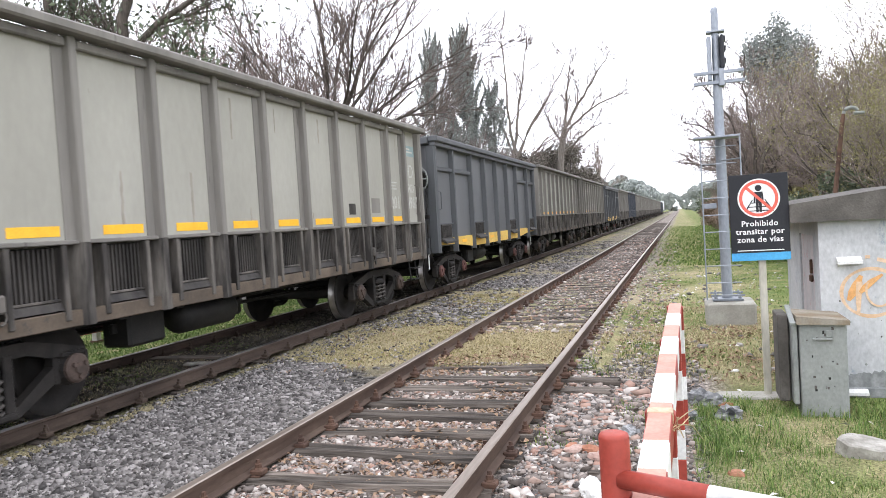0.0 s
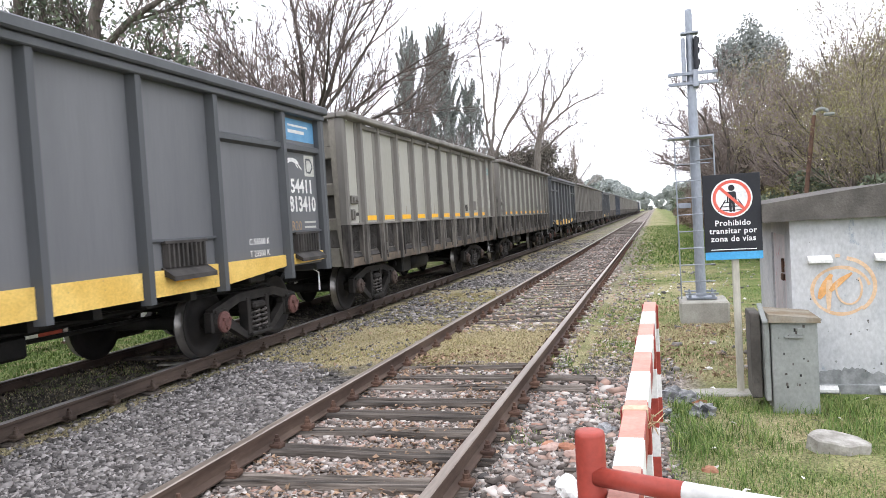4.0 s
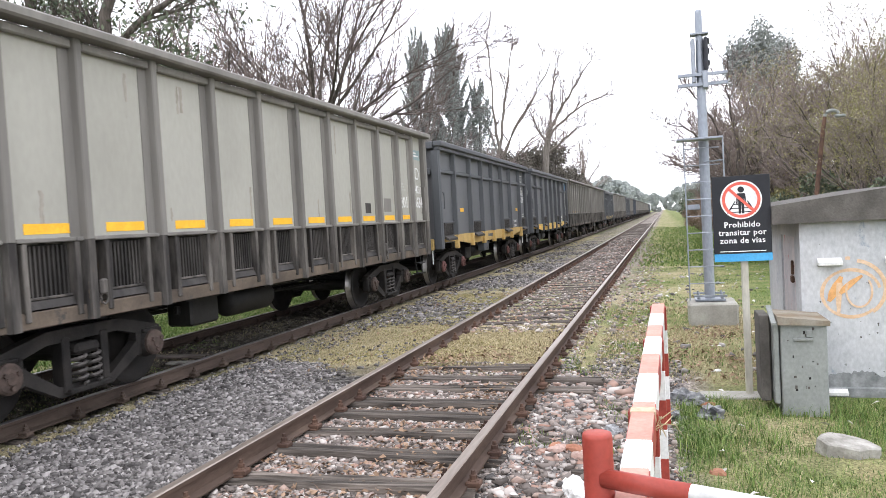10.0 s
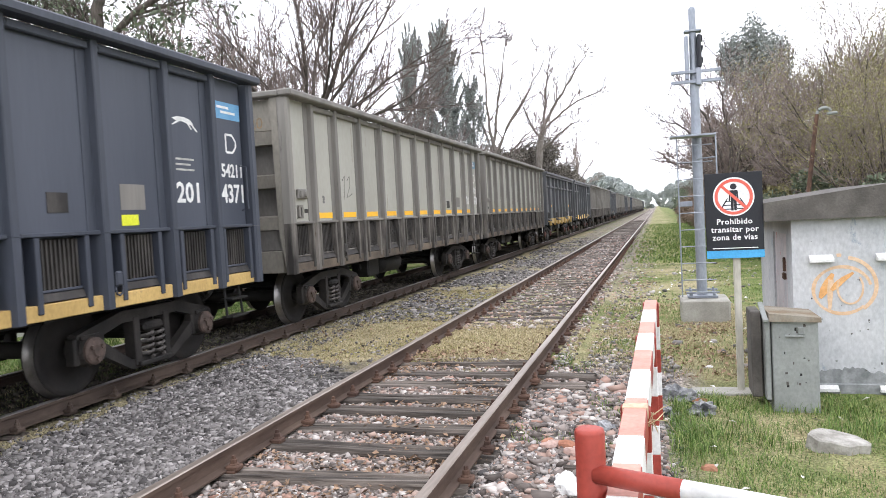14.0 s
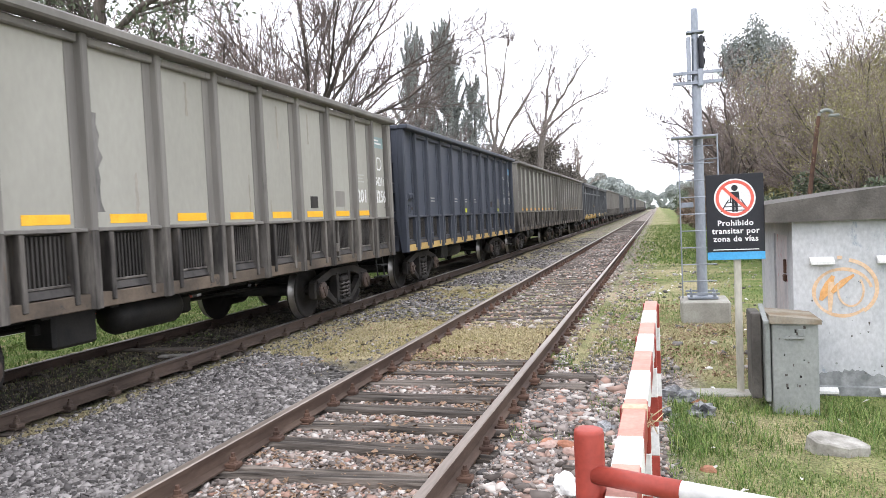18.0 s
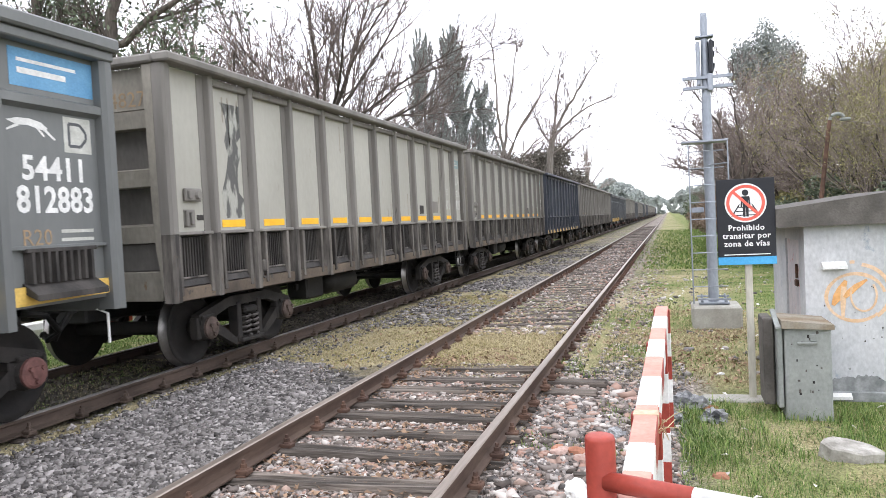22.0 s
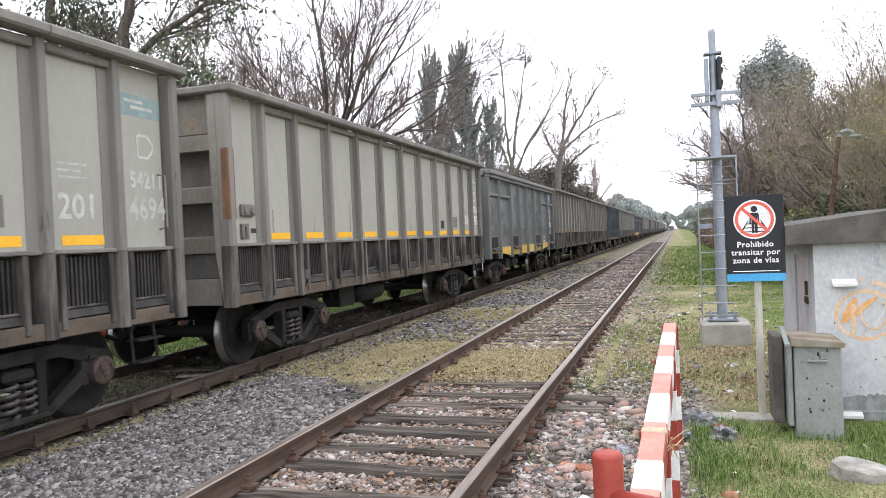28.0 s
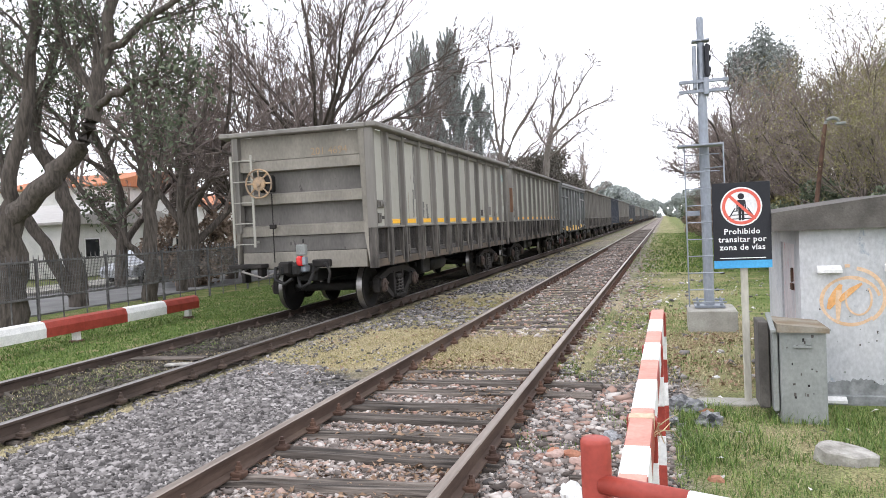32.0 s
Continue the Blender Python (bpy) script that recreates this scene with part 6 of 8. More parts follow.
# left of the train
def limbed_tree(name, label, seed, at, limbs, bark, twig, kids=(9, 5, 4), thin=0.008, leaf=None, per_tip=3, leaf_size=0.07, leaf_spread=0.3, rise=0.10, category="tree", wob=0.05):
    """A tree with its main limbs drawn as (points, first and last radius, length of side shoots, where they begin)."""
    rr = random.Random(seed)
    lines, tips = [], []

    def shoot(p, d, length, r0, n, level):
        pts, rad = [p.copy()], [r0]
        for i in range(n):
            d = (d + Vector((rr.gauss(0, 0.12), rr.gauss(0, 0.12), rr.gauss(0, 0.10) + rise * 0.5))).normalized()
            p = p + d * (length / n)
            pts.append(p.copy())
            rad.append(r0 + (thin - r0) * (i + 1) / n)
        lines.append((pts, rad, level))
        return pts, rad

    def side(pts, rad, count, length, level, lo):
        for k in range(count):
            f = lo + (1 - lo) * (k + rr.random()) / count
            i = min(int(f * (len(pts) - 1)), len(pts) - 2)
            d = (pts[i + 1] - pts[i]).normalized()
            o = d.orthogonal().normalized()
            o.rotate(Matrix.Rotation(rr.uniform(0, 6.283), 3, d))
            a = rr.uniform(0.4, 0.95)
            p2, r2 = shoot(pts[i].lerp(pts[i + 1], rr.random()), (d * math.cos(a) + o * math.sin(a) + Vector((0, 0, rise))).normalized(), length * rr.uniform(0.55, 1.2) * (1.2 - 0.6 * f), max(rad[i] * 0.5, thin * 1.3), 5 if level < 4 else 3, level)
            if level < 4:
                side(p2, r2, kids[level - 1], length * 0.5, level + 1, 0.2)
            else:
                tips.append(p2[-1])

    for j, (pts, r0, r1, reach, lo) in enumerate(limbs):
        q = [Vector(p) for p in pts]
        out = []
        for i in range(len(q) - 1):
            p0, p1, p2, p3 = q[max(i - 1, 0)], q[i], q[i + 1], q[min(i + 2, len(q) - 1)]
            for k in range(4):
                t = k / 4
                c = 0.5 * (2 * p1 + (p2 - p0) * t + (2 * p0 - 5 * p1 + 4 * p2 - p3) * t * t + (3 * p1 - p0 - 3 * p2 + p3) * t ** 3)
                out.append(c + Vector((rr.gauss(0, wob), rr.gauss(0, wob), rr.gauss(0, wob))) * (1 if i or k else 0))
        out.append(q[-1])
        rad = [r0 + (r1 - r0) * i / (len(out) - 1) for i in range(len(out))]
        lines.append((out, rad, 0 if j == 0 else 1))
        if reach:
            side(out, rad, kids[0], reach, 2, lo)
    t = thing(name, label, category, m=pose(at[0], at[1], -0.25))
    part("trunk", wood(lines, 0, 1), bark, t, smooth=True)
    tagged(part("branchwork", wood(lines, 2).mesh("branchwork", twig), None, t), kind="stuff")
    if leaf:
        c = [tuple(p) for p in tips for _ in range(per_tip)]
        part("crown", leaves_mesh("crown", c, leaf_size, leaf, seed, leaf_spread), None, t)
    return t


ev1 = limbed_tree("evergreen_tree", "tall tree with dull green leaves and a thick leaning limb", 11, (-14.2, 13.0), (
    (((0, 0, -0.4), (0.05, 0, 1.2), (0.2, 0, 2.5)), 0.40, 0.31, 0, 0),
    (((0.3, 0, 2.35), (1.15, 0.2, 3.2), (1.84, 0.4, 3.9), (2.22, 0.5, 4.75), (2.42, 0.6, 5.7), (2.7, 0.7, 7.1), (2.9, 0.8, 9.5)), 0.25, 0.09, 2.2, 0.5),
    (((2.1, 0.5, 4.6), (2.9, 0.3, 4.9), (3.75, 0.1, 5.1), (4.35, -0.1, 5.0)), 0.10, 0.05, 1.3, 0.7),
    (((0.1, 0, 2.4), (0.3, 0, 3.4), (0.7, 0.2, 5.1), (0.95, 0.3, 7.2), (0.9, 0.4, 9.2)), 0.20, 0.07, 2.2, 0.35),
    (((2.3, 0.5, 5.0), (1.6, 0.6, 6.0), (1.2, 0.7, 7.4)), 0.11, 0.05, 1.8, 0.3),
    (((2.45, 0.6, 5.9), (3.6, 0.8, 6.6), (4.9, 1.0, 7.3)), 0.10, 0.04, 1.9, 0.3)), M_BARK, M_BARK, (10, 5, 4), 0.007, M_LEAF, 4, 0.075, 0.30)
ev2 = limbed_tree("evergreen_tree", "leaning dark tree with thin green foliage over the fence", 12, (-16.0, 17.0), (
    (((0, 0, -0.4), (-0.15, 0, 2.3), (-0.5, 0, 3.4), (-1.2, 0, 4.9), (-0.6, 0, 6.5), (0.0, 0, 8.0)), 0.27, 0.08, 1.8, 0.6),
    (((-0.1, 0, 0.3), (-0.5, -0.6, 1.8), (-1.2, -1.0, 3.4), (-1.6, -1.0, 5.0), (-1.5, -1.0, 7.0)), 0.20, 0.07, 1.7, 0.5),
    (((-0.5, 0, 3.4), (0.1, 0, 4.6), (0.2, 0.1, 6.0)), 0.11, 0.05, 1.5, 0.3)), M_BARK, M_BARK, (9, 5, 4), 0.007, M_LEAF, 3, 0.075, 0.32)
ev3 = limbed_tree("evergreen_tree", "slim dark tree with sparse green foliage behind the fence", 13, (-14.85, 18.6), (
    (((0, 0, -0.4), (0.15, 0, 2.3), (-0.05, 0, 3.9), (-0.15, 0, 5.6), (-0.2, 0, 7.4)), 0.24, 0.05, 1.5, 0.45),
    (((0.1, 0, 1.0), (-0.5, -0.3, 1.8), (-1.1, -0.5, 2.9)), 0.12, 0.06, 0.7, 0.6),
    (((0.15, 0, 2.2), (0.5, 0.1, 3.6), (0.5, 0.2, 5.2)), 0.11, 0.04, 1.3, 0.3)), M_BARK, M_DARKTWIG, (9, 5, 4), 0.007, M_LEAF, 2, 0.08, 0.26)
ev4 = limbed_tree("bare_tree", "crooked dark tree with thin drooping twigs beyond the fence", 14, (-15.8, 21.5), (
    (((0, 0, -0.4), (0.1, 0, 2.2), (0.2, 0, 3.9), (0.9, 0, 5.5), (1.6, 0, 6.9)), 0.20, 0.06, 2.0, 0.3),
    (((0.2, 0, 3.6), (-0.5, 0.2, 5.0), (-0.8, 0.3, 6.8)), 0.10, 0.04, 1.8, 0.2),
    (((0.1, 0, 2.6), (1.2, -0.2, 3.5), (2.4, -0.3, 3.9)), 0.09, 0.04, 1.6, 0.2)), M_BARK, M_DARKTWIG, (10, 6, 4), 0.007)
bare1 = make_tree("bare_tree", "leafless spreading tree with many upturned branches", 21, 12.0, 0.22, M_BARK, M_TWIG, at=(-18.4, 33.0), lean=(0.1, 0.05), limbs=10, levels=4, fork=0.10, spread=0.95, ratio=0.92, ratio2=0.52, spread2=0.62, rise=0.26, kids=7, wob=0.09, thin=0.0075)


def fan_tree(name, label, seed, base_h, limbs, reach, bark, twig, at, fruit=0, elev=(0.12, 1.1), bend_up=0.025, thin=0.0075, kids=(8, 5, 4), leaf=None, per_tip=1, leaf_size=0.04, leaf_spread=0.12, girth=1.0):
    """A leafless tree whose many long limbs fan out low and curve upward."""
    rr = random.Random(seed)
    lines, tips = [], []

    def shoot(p, d, length, r0, r1, n, up, level):
        pts, rad = [p.copy()], [r0]
        for i in range(n):
            d = (d + Vector((rr.gauss(0, 0.09), rr.gauss(0, 0.09), rr.gauss(0, 0.07) + up))).normalized()
            p = p + d * (length / n)
            pts.append(p.copy())
            rad.append(r0 + (r1 - r0) * (i + 1) / n)
        lines.append((pts, rad, level))
        return pts, rad

    def side(pts, rad, count, length, level, ang):
        for k in range(count):
            f = 0.22 + 0.78 * (k + rr.random()) / count
            i = min(int(f * (len(pts) - 1)), len(pts) - 2)
            d = (pts[i + 1] - pts[i]).normalized()
            o = d.orthogonal().normalized()
            o.rotate(Matrix.Rotation(rr.uniform(0, 6.283), 3, d))
            a = ang * rr.uniform(0.7, 1.2)
            p2, r2 = shoot(pts[i].lerp(pts[i + 1], rr.random()), (d * math.cos(a) + o * math.sin(a) + Vector((0, 0, 0.12))).normalized(), length * rr.uniform(0.6, 1.2) * (1.2 - 0.5 * f), max(rad[i] * 0.6, thin * 1.5), thin, 5 if level < 3 else 3, 0.045, level)
            if level < 4:
                side(p2, r2, (0, 0, kids[1], kids[2])[level], length * 0.48, level + 1, 0.65)
            else:
                tips.append(p2[-1])

    trunk, tr = shoot(Vector((0, 0, -0.3)), Vector((0.03, 0, 1)), base_h + 0.3, 0.27 * girth, 0.21 * girth, 5, 0, 0)
    for k in range(limbs):
        a, e = k * 2.399 + rr.uniform(-0.3, 0.3), rr.uniform(*elev)
        d = Vector((math.cos(a) * math.cos(e), math.sin(a) * math.cos(e), math.sin(e)))
        p2, r2 = shoot(trunk[-1 - k % 2], d, reach * rr.uniform(0.8, 1.15), rr.uniform(0.07, 0.12) * girth, 0.016, 9, bend_up, 1)
        side(p2, r2, kids[0], reach * 0.42, 2, 0.6)
    t = thing(name, label, "tree", m=pose(at[0], at[1], -0.25))
    part("trunk", wood(lines, 0, 1), bark, t, smooth=True)
    tagged(part("branchwork", wood(lines, 2).mesh("branchwork", twig), None, t), kind="stuff")
    if leaf:
        c = [tuple(p) for p in tips for _ in range(per_tip)]
        part("crown", leaves_mesh("crown", c, leaf_size, leaf, seed, leaf_spread), None, t)
    for k in range(fruit):
        p = rr.choice(tips)
        part("seed_pod", MB().lathe([(0.0, 0.13), (0.035, 0.10), (0.05, 0.03), (0.04, -0.05), (0.0, -0.09)], "z", (p.x, p.y, p.z - 0.12), 8), bark, t, "hanging brown seed pod")
    return t


fan1 = fan_tree("bare_tree", "leafless spreading tree with hanging seed pods", 201, 5.4, 16, 7.4, M_BARK, M_DARKTWIG, (-12.9, 26.0), 26, (0.05, 1.05), 0.035, 0.0075, (10, 6, 5))
fan2 = fan_tree("bare_tree", "leafless tree with a haze of pinkish twigs", 202, 3.6, 12, 5.2, M_BARK, M_TWIG, (-15.8, 31.0))
bare2 = make_tree("bare_tree", "leafless tree with a dense mesh of brown twigs", 22, 11.0, 0.26, M_BARK, M_TWIG, M_LEAF4, 1, 0.04, 0.2, at=(-16.5, 23.0), limbs=9, levels=4, fork=0.14, spread=0.95, ratio=0.85, ratio2=0.58, spread2=0.75, rise=0.28, kids=6, wob=0.10, thin=0.007)
# pale bark on this far trunk puts haze into its colour
bare3 = limbed_tree("bare_tree", "tall leafless tree with long bare leaders", 203, (-13.0, 62.0), (
    (((0, 0, -0.4), (-0.2, 0, 4.0), (-0.2, 0, 7.6)), 0.32, 0.22, 0, 0),
    (((-0.2, 0, 7.6), (-0.6, 0, 11.2), (-0.9, 0, 17.8)), 0.16, 0.03, 2.6, 0.2),
    (((-0.2, 0, 7.2), (0.2, 0.3, 10.7), (0.7, 0.2, 13.2), (1.4, 0, 17.0)), 0.15, 0.03, 2.4, 0.3),
    (((0, 0, 6.7), (1.5, 0, 9.7), (3.2, 0, 12.2), (4.5, 0, 14.5)), 0.17, 0.035, 2.6, 0.2),
    (((-0.3, 0, 7.2), (-1.8, 0.4, 11.2), (-2.4, 0.5, 14.6)), 0.12, 0.03, 2.2, 0.2),
    (((0, 0, 5.4), (2.0, -0.4, 7.6), (3.6, -0.5, 8.8)), 0.12, 0.03, 2.6, 0.1)), M_PALEBARK, M_TWIG, (10, 5, 4), 0.013)
# bark paled here too, as haze over a distant tree
bare5 = limbed_tree("bare_tree", "leafless tree with a leaning trunk and wide limbs", 204, (-10.2, 66.0), (
    (((0, 0, -0.4), (0.1, 0, 4.0), (0.3, 0, 7.2), (0.8, 0, 9.5)), 0.36, 0.24, 0, 0),
    (((0.8, 0, 9.5), (2.2, 0, 11.7), (3.6, 0, 13.6), (4.8, 0, 15.4)), 0.17, 0.03, 2.2, 0.2),
    (((0.6, 0, 8.8), (2.6, 0.3, 10.6), (4.2, 0.4, 11.5), (5.9, 0.4, 12.1)), 0.14, 0.03, 2.0, 0.2),
    (((0.8, 0, 9.5), (1.0, 0.2, 11.7), (1.6, 0.2, 15.5)), 0.16, 0.03, 2.2, 0.2),
    (((0.3, 0, 7.2), (1.8, -0.3, 8.2), (3.0, -0.4, 9.2), (4.1, -0.4, 9.6)), 0.12, 0.03, 1.8, 0.2),
    (((0.5, 0, 8.2), (-0.5, 0, 10.0), (-1.4, 0, 12.7)), 0.12, 0.03, 2.0, 0.2)), M_PALEBARK, M_TWIG, (10, 5, 4), 0.013)
for x, y, turn, k, src in ((-13.6, 36.5, 80, 0.85, fan2), (-13.0, 43.0, 200, 0.8, fan2), (-17.5, 27.0, 130, 1.0, fan2), (-12.6, 51.0, 30, 0.8, fan2), (-19.0, 46.0, 310, 1.1, fan2), (-18.0, 29.0, 200, 0.95, bare2), (-20.5, 24.0, 40, 1.0, bare2), (-15.5, 37.0, 150, 0.7, bare2), (-13.4, 44.0, 300, 0.6, bare2), (-20.0, 38.0, 10, 0.9, bare1), (-24.0, 31.0, 330, 1.0, bare1), (-14.2, 50.0, 210, 0.55, bare2), (-11.0, 80.0, 70, 0.8, bare3), (-26.0, 22.0, 170, 0.9, bare2), (-12.0, 120.0, 20, 0.8, bare3), (-14.0, 140.0, 99, 0.9, bare3)):
    tree_copy(src, x, y, turn, k)


def spire_tree(name, label, seed, h, w, leaf, at, plumes=70, per=520, lean=0.0):
    """A narrow dark evergreen built of many upswept pointed plumes."""
    g = np.random.default_rng(seed)
    t = thing(name, label, "tree", m=pose(at[0], at[1], -0.25))
    part("trunk", MB().tube([(0, 0, -0.2), (lean * 0.4, 0, h * 0.4), (lean, 0.05, h * 0.9)], [0.24, 0.15, 0.03], 8, False), M_BARK, t)
    cs = []
    for k in range(plumes):
        u = 0.22 + 0.70 * (k + g.random()) / plumes
        wide = w * (1 - u ** 2.2) ** 0.8 * (0.55 + 0.45 * min(1, (u - 0.15) * 4))
        a, reach = g.uniform(0, 6.283), wide * g.uniform(0.1, 1.0) ** 0.5
        ln = h * g.uniform(0.10, 0.17)
        base = np.array([lean * u + 0.35 * reach * np.cos(a), 0.35 * reach * np.sin(a), h * u - ln * 0.4])
        tip = np.array([lean * u + reach * np.cos(a), reach * np.sin(a), h * u + ln * 0.6])
        f = g.random((per, 1))
        r = 0.42 * np.sin(np.pi * np.clip(f, 0.03, 1) ** 0.65) * (1 - f) ** 0.35
        d = g.normal(0, 1, (per, 3))
        d /= np.linalg.norm(d, axis=1)[:, None]
        cs.append(base + (tip - base) * f + d * r * g.random((per, 1)) ** 0.5)
    part("crown", leaves_mesh("crown", np.concatenate(cs), 0.085, leaf, seed, 0.02), None, t)
    return t


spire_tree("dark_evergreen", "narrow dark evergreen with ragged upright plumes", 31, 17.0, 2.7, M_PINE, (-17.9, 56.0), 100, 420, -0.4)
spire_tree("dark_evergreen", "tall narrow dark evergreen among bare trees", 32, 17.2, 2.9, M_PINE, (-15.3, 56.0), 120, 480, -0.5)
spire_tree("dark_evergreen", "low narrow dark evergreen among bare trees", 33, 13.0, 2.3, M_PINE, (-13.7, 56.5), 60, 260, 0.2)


def bushy_tree(name, label, seed, h, w, leaf, at, n=9000, size=0.13, low=0.12, category="tree", trunk=0.16):
    """A rounded leafy crown in uneven clumps with gaps, on a short forked trunk."""
    g = np.random.default_rng(seed)
    t = thing(name, label, category, m=pose(at[0], at[1], -0.25))
    mb = MB().tube([(0, 0, -0.2), (0.1, 0.1, h * 0.35), (0.15, 0.0, h * 0.6)], [trunk, trunk * 0.7, trunk * 0.3], 7, False)
    cs, k = [], 26
    for i in range(k):
        a, rr = g.uniform(0, 6.283), w * np.sqrt(g.random())
        z = h * (low + (1 - low) * g.random() * (1 - 0.35 * (rr / w) ** 2))
        c = np.array([rr * np.cos(a), rr * np.sin(a), z])
        if i % 3 == 0:
            mb.tube([(0.1, 0.1, h * 0.3), tuple(c * 0.6 + [0, 0, h * 0.12]), tuple(c)], [trunk * 0.45, trunk * 0.25, 0.015], 5, False)
        d = g.normal(0, 1, (n // k, 3))
        d *= g.random((n // k, 1)) ** 0.45 / np.linalg.norm(d, axis=1)[:, None]
        cs.append(c + d * [w * 0.36, w * 0.36, h * 0.15])
    part("trunk", mb, M_BARK, t)
    part("crown", leaves_mesh("crown", np.concatenate(cs), size, leaf, seed, 0.03), None, t)
    return t


# leaf colour paled to stand for the haze over the distant trees
M_FARLEAF = leaf_mat("haze_paled_green_leaves", (0.31, 0.34, 0.325), (0.45, 0.48, 0.455))
far1 = bushy_tree("leafy_tree", "brown and dull green thicket tree beside the line", 41, 8.4, 3.4, leaf_mat("hazy_brown_leaves", (0.10, 0.09, 0.075), (0.20, 0.18, 0.15)), (-11.5, 80.0), 16000, 0.15)
bushy_tree("evergreen_tree", "dark dense evergreen beside the street", 43, 8.5, 1.5, M_LEAF, (-16.4, 13.4), 3000, 0.08, 0.45, trunk=0.3)
far2 = bushy_tree("leafy_tree", "leafy tree in the distance, haze in its leaf colour", 42, 9.5, 4.2, M_FARLEAF, (-12.0, 175.0), 9000, 0.38)
for x, y, turn, k in ((-10.8, 74.0, 10, 1.05), (-12.4, 67.0, 130, 0.95), (-13.8, 61.0, 250, 0.9), (-12.5, 92.0, 60, 0.75), (-16.0, 105.0, 200, 0.9), (-13.0, 125.0, 20, 0.85), (-21.0, 90.0, 99, 1.2), (-26.0, 70.0, 150, 1.2)):
    tree_copy(far1, x, y, turn, k)
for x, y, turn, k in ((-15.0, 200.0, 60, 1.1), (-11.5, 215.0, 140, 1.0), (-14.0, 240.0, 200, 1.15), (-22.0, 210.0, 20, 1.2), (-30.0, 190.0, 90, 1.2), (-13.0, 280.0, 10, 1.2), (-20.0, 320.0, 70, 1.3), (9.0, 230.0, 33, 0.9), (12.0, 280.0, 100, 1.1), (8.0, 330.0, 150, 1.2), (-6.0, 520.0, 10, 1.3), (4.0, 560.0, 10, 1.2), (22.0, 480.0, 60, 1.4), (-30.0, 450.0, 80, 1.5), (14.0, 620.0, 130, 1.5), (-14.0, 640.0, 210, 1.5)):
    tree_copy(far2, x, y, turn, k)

# right of the near track
bare4 = limbed_tree("bare_tree", "wide leafless tree with dark crooked limbs", 251, (2.75, 30.0), (
    (((0, 0, -0.3), (-0.05, 0, 1.2), (-0.1, 0, 2.3)), 0.17, 0.14, 0, 0),
    (((-0.1, 0, 2.3), (-0.5, 0, 3.4), (-1.3, 0, 4.4), (-2.5, 0, 5.1)), 0.07, 0.02, 1.3, 0.15),
    (((-0.1, 0, 2.3), (-0.4, 0.2, 3.8), (-1.0, 0.3, 5.5), (-1.7, 0.3, 6.4)), 0.075, 0.02, 1.3, 0.2),
    (((-0.1, 0, 2.3), (0, 0, 4.2), (-0.3, 0, 5.8), (-0.2, 0, 7.4)), 0.08, 0.02, 1.4, 0.2),
    (((-0.1, 0, 2.3), (0.5, 0, 4.0), (1.2, 0, 5.4), (1.5, 0, 6.8)), 0.08, 0.02, 1.4, 0.2),
    (((-0.1, 0, 2.2), (0.8, 0.5, 3.4), (1.8, 0.5, 4.6), (2.6, 0.5, 5.2)), 0.07, 0.02, 1.3, 0.2),
    (((-0.1, 0, 2.0), (-1.2, -0.3, 3.1), (-2.3, -0.3, 3.5)), 0.06, 0.02, 1.2, 0.15),
    (((-0.1, 0, 1.6), (0.9, -0.4, 2.6), (2.0, -0.5, 3.2)), 0.06, 0.02, 1.2, 0.15)), M_BARK, M_DARKTWIG, (11, 6, 4), 0.0065, M_LEAF4, 1, 0.03, 0.08)
brown1 = fan_tree("withered_tree", "tree with thin brown and dull green leaves", 252, 1.5, 15, 4.6, M_BARK, M_TWIG, (6.2, 31.0), 0, (0.3, 1.3), 0.02, 0.007, (8, 5, 4), leaf_mat("brown_green_leaves", (0.19, 0.16, 0.125), (0.36, 0.31, 0.25)), 3, 0.035, 0.2, 0.7)
yellow1 = fan_tree("autumn_tree", "thin tree with yellowing green leaves and upright twigs", 253, 1.2, 13, 4.6, M_BARK, M_TWIG, (6.1, 24.0), 0, (0.7, 1.4), 0.03, 0.005, (8, 5, 4), M_LEAF3, 8, 0.036, 0.16, 0.55)
for x, y, turn, k, src in ((7.3, 27.0, 70, 1.0, yellow1), (5.5, 21.0, 190, 0.7, yellow1), (9.5, 28.0, 250, 1.0, yellow1), (4.4, 34.0, 200, 1.05, brown1), (6.2, 36.0, 110, 1.15, brown1), (5.6, 27.5, 20, 0.8, bare4), (5.0, 40.0, 40, 1.1, brown1), (8.5, 36.0, 140, 1.1, brown1), (3.4, 48.0, 100, 0.95, bare4), (4.4, 68.0, 220, 1.0, bare4), (5.6, 52.0, 10, 1.2, bare4), (8.8, 30.0, 300, 1.1, brown1), (5.0, 95.0, 80, 1.1, bare4), (11.0, 22.0, 45, 1.1, yellow1), (7.5, 60.0, 30, 1.3, brown1)):
    tree_copy(src, x, y, turn, k)
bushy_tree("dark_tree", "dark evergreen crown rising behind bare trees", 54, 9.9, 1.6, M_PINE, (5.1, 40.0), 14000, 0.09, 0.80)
shrub1 = bushy_tree("shrub", "low brown and green thicket beside the line", 55, 2.6, 1.6, M_LEAF4, (3.1, 62.0), 5000, 0.1, 0.05, "shrub", 0.05)
shrub2 = bushy_tree("shrub", "dense green undergrowth under the trees", 56, 2.4, 1.7, M_LEAF, (4.4, 24.0), 6000, 0.09, 0.04, "shrub", 0.05)
shrub3 = bushy_tree("shrub", "yellowish withered undergrowth beneath the trees", 57, 2.2, 1.6, M_LEAF3, (3.9, 28.0), 5000, 0.08, 0.04, "shrub", 0.05)
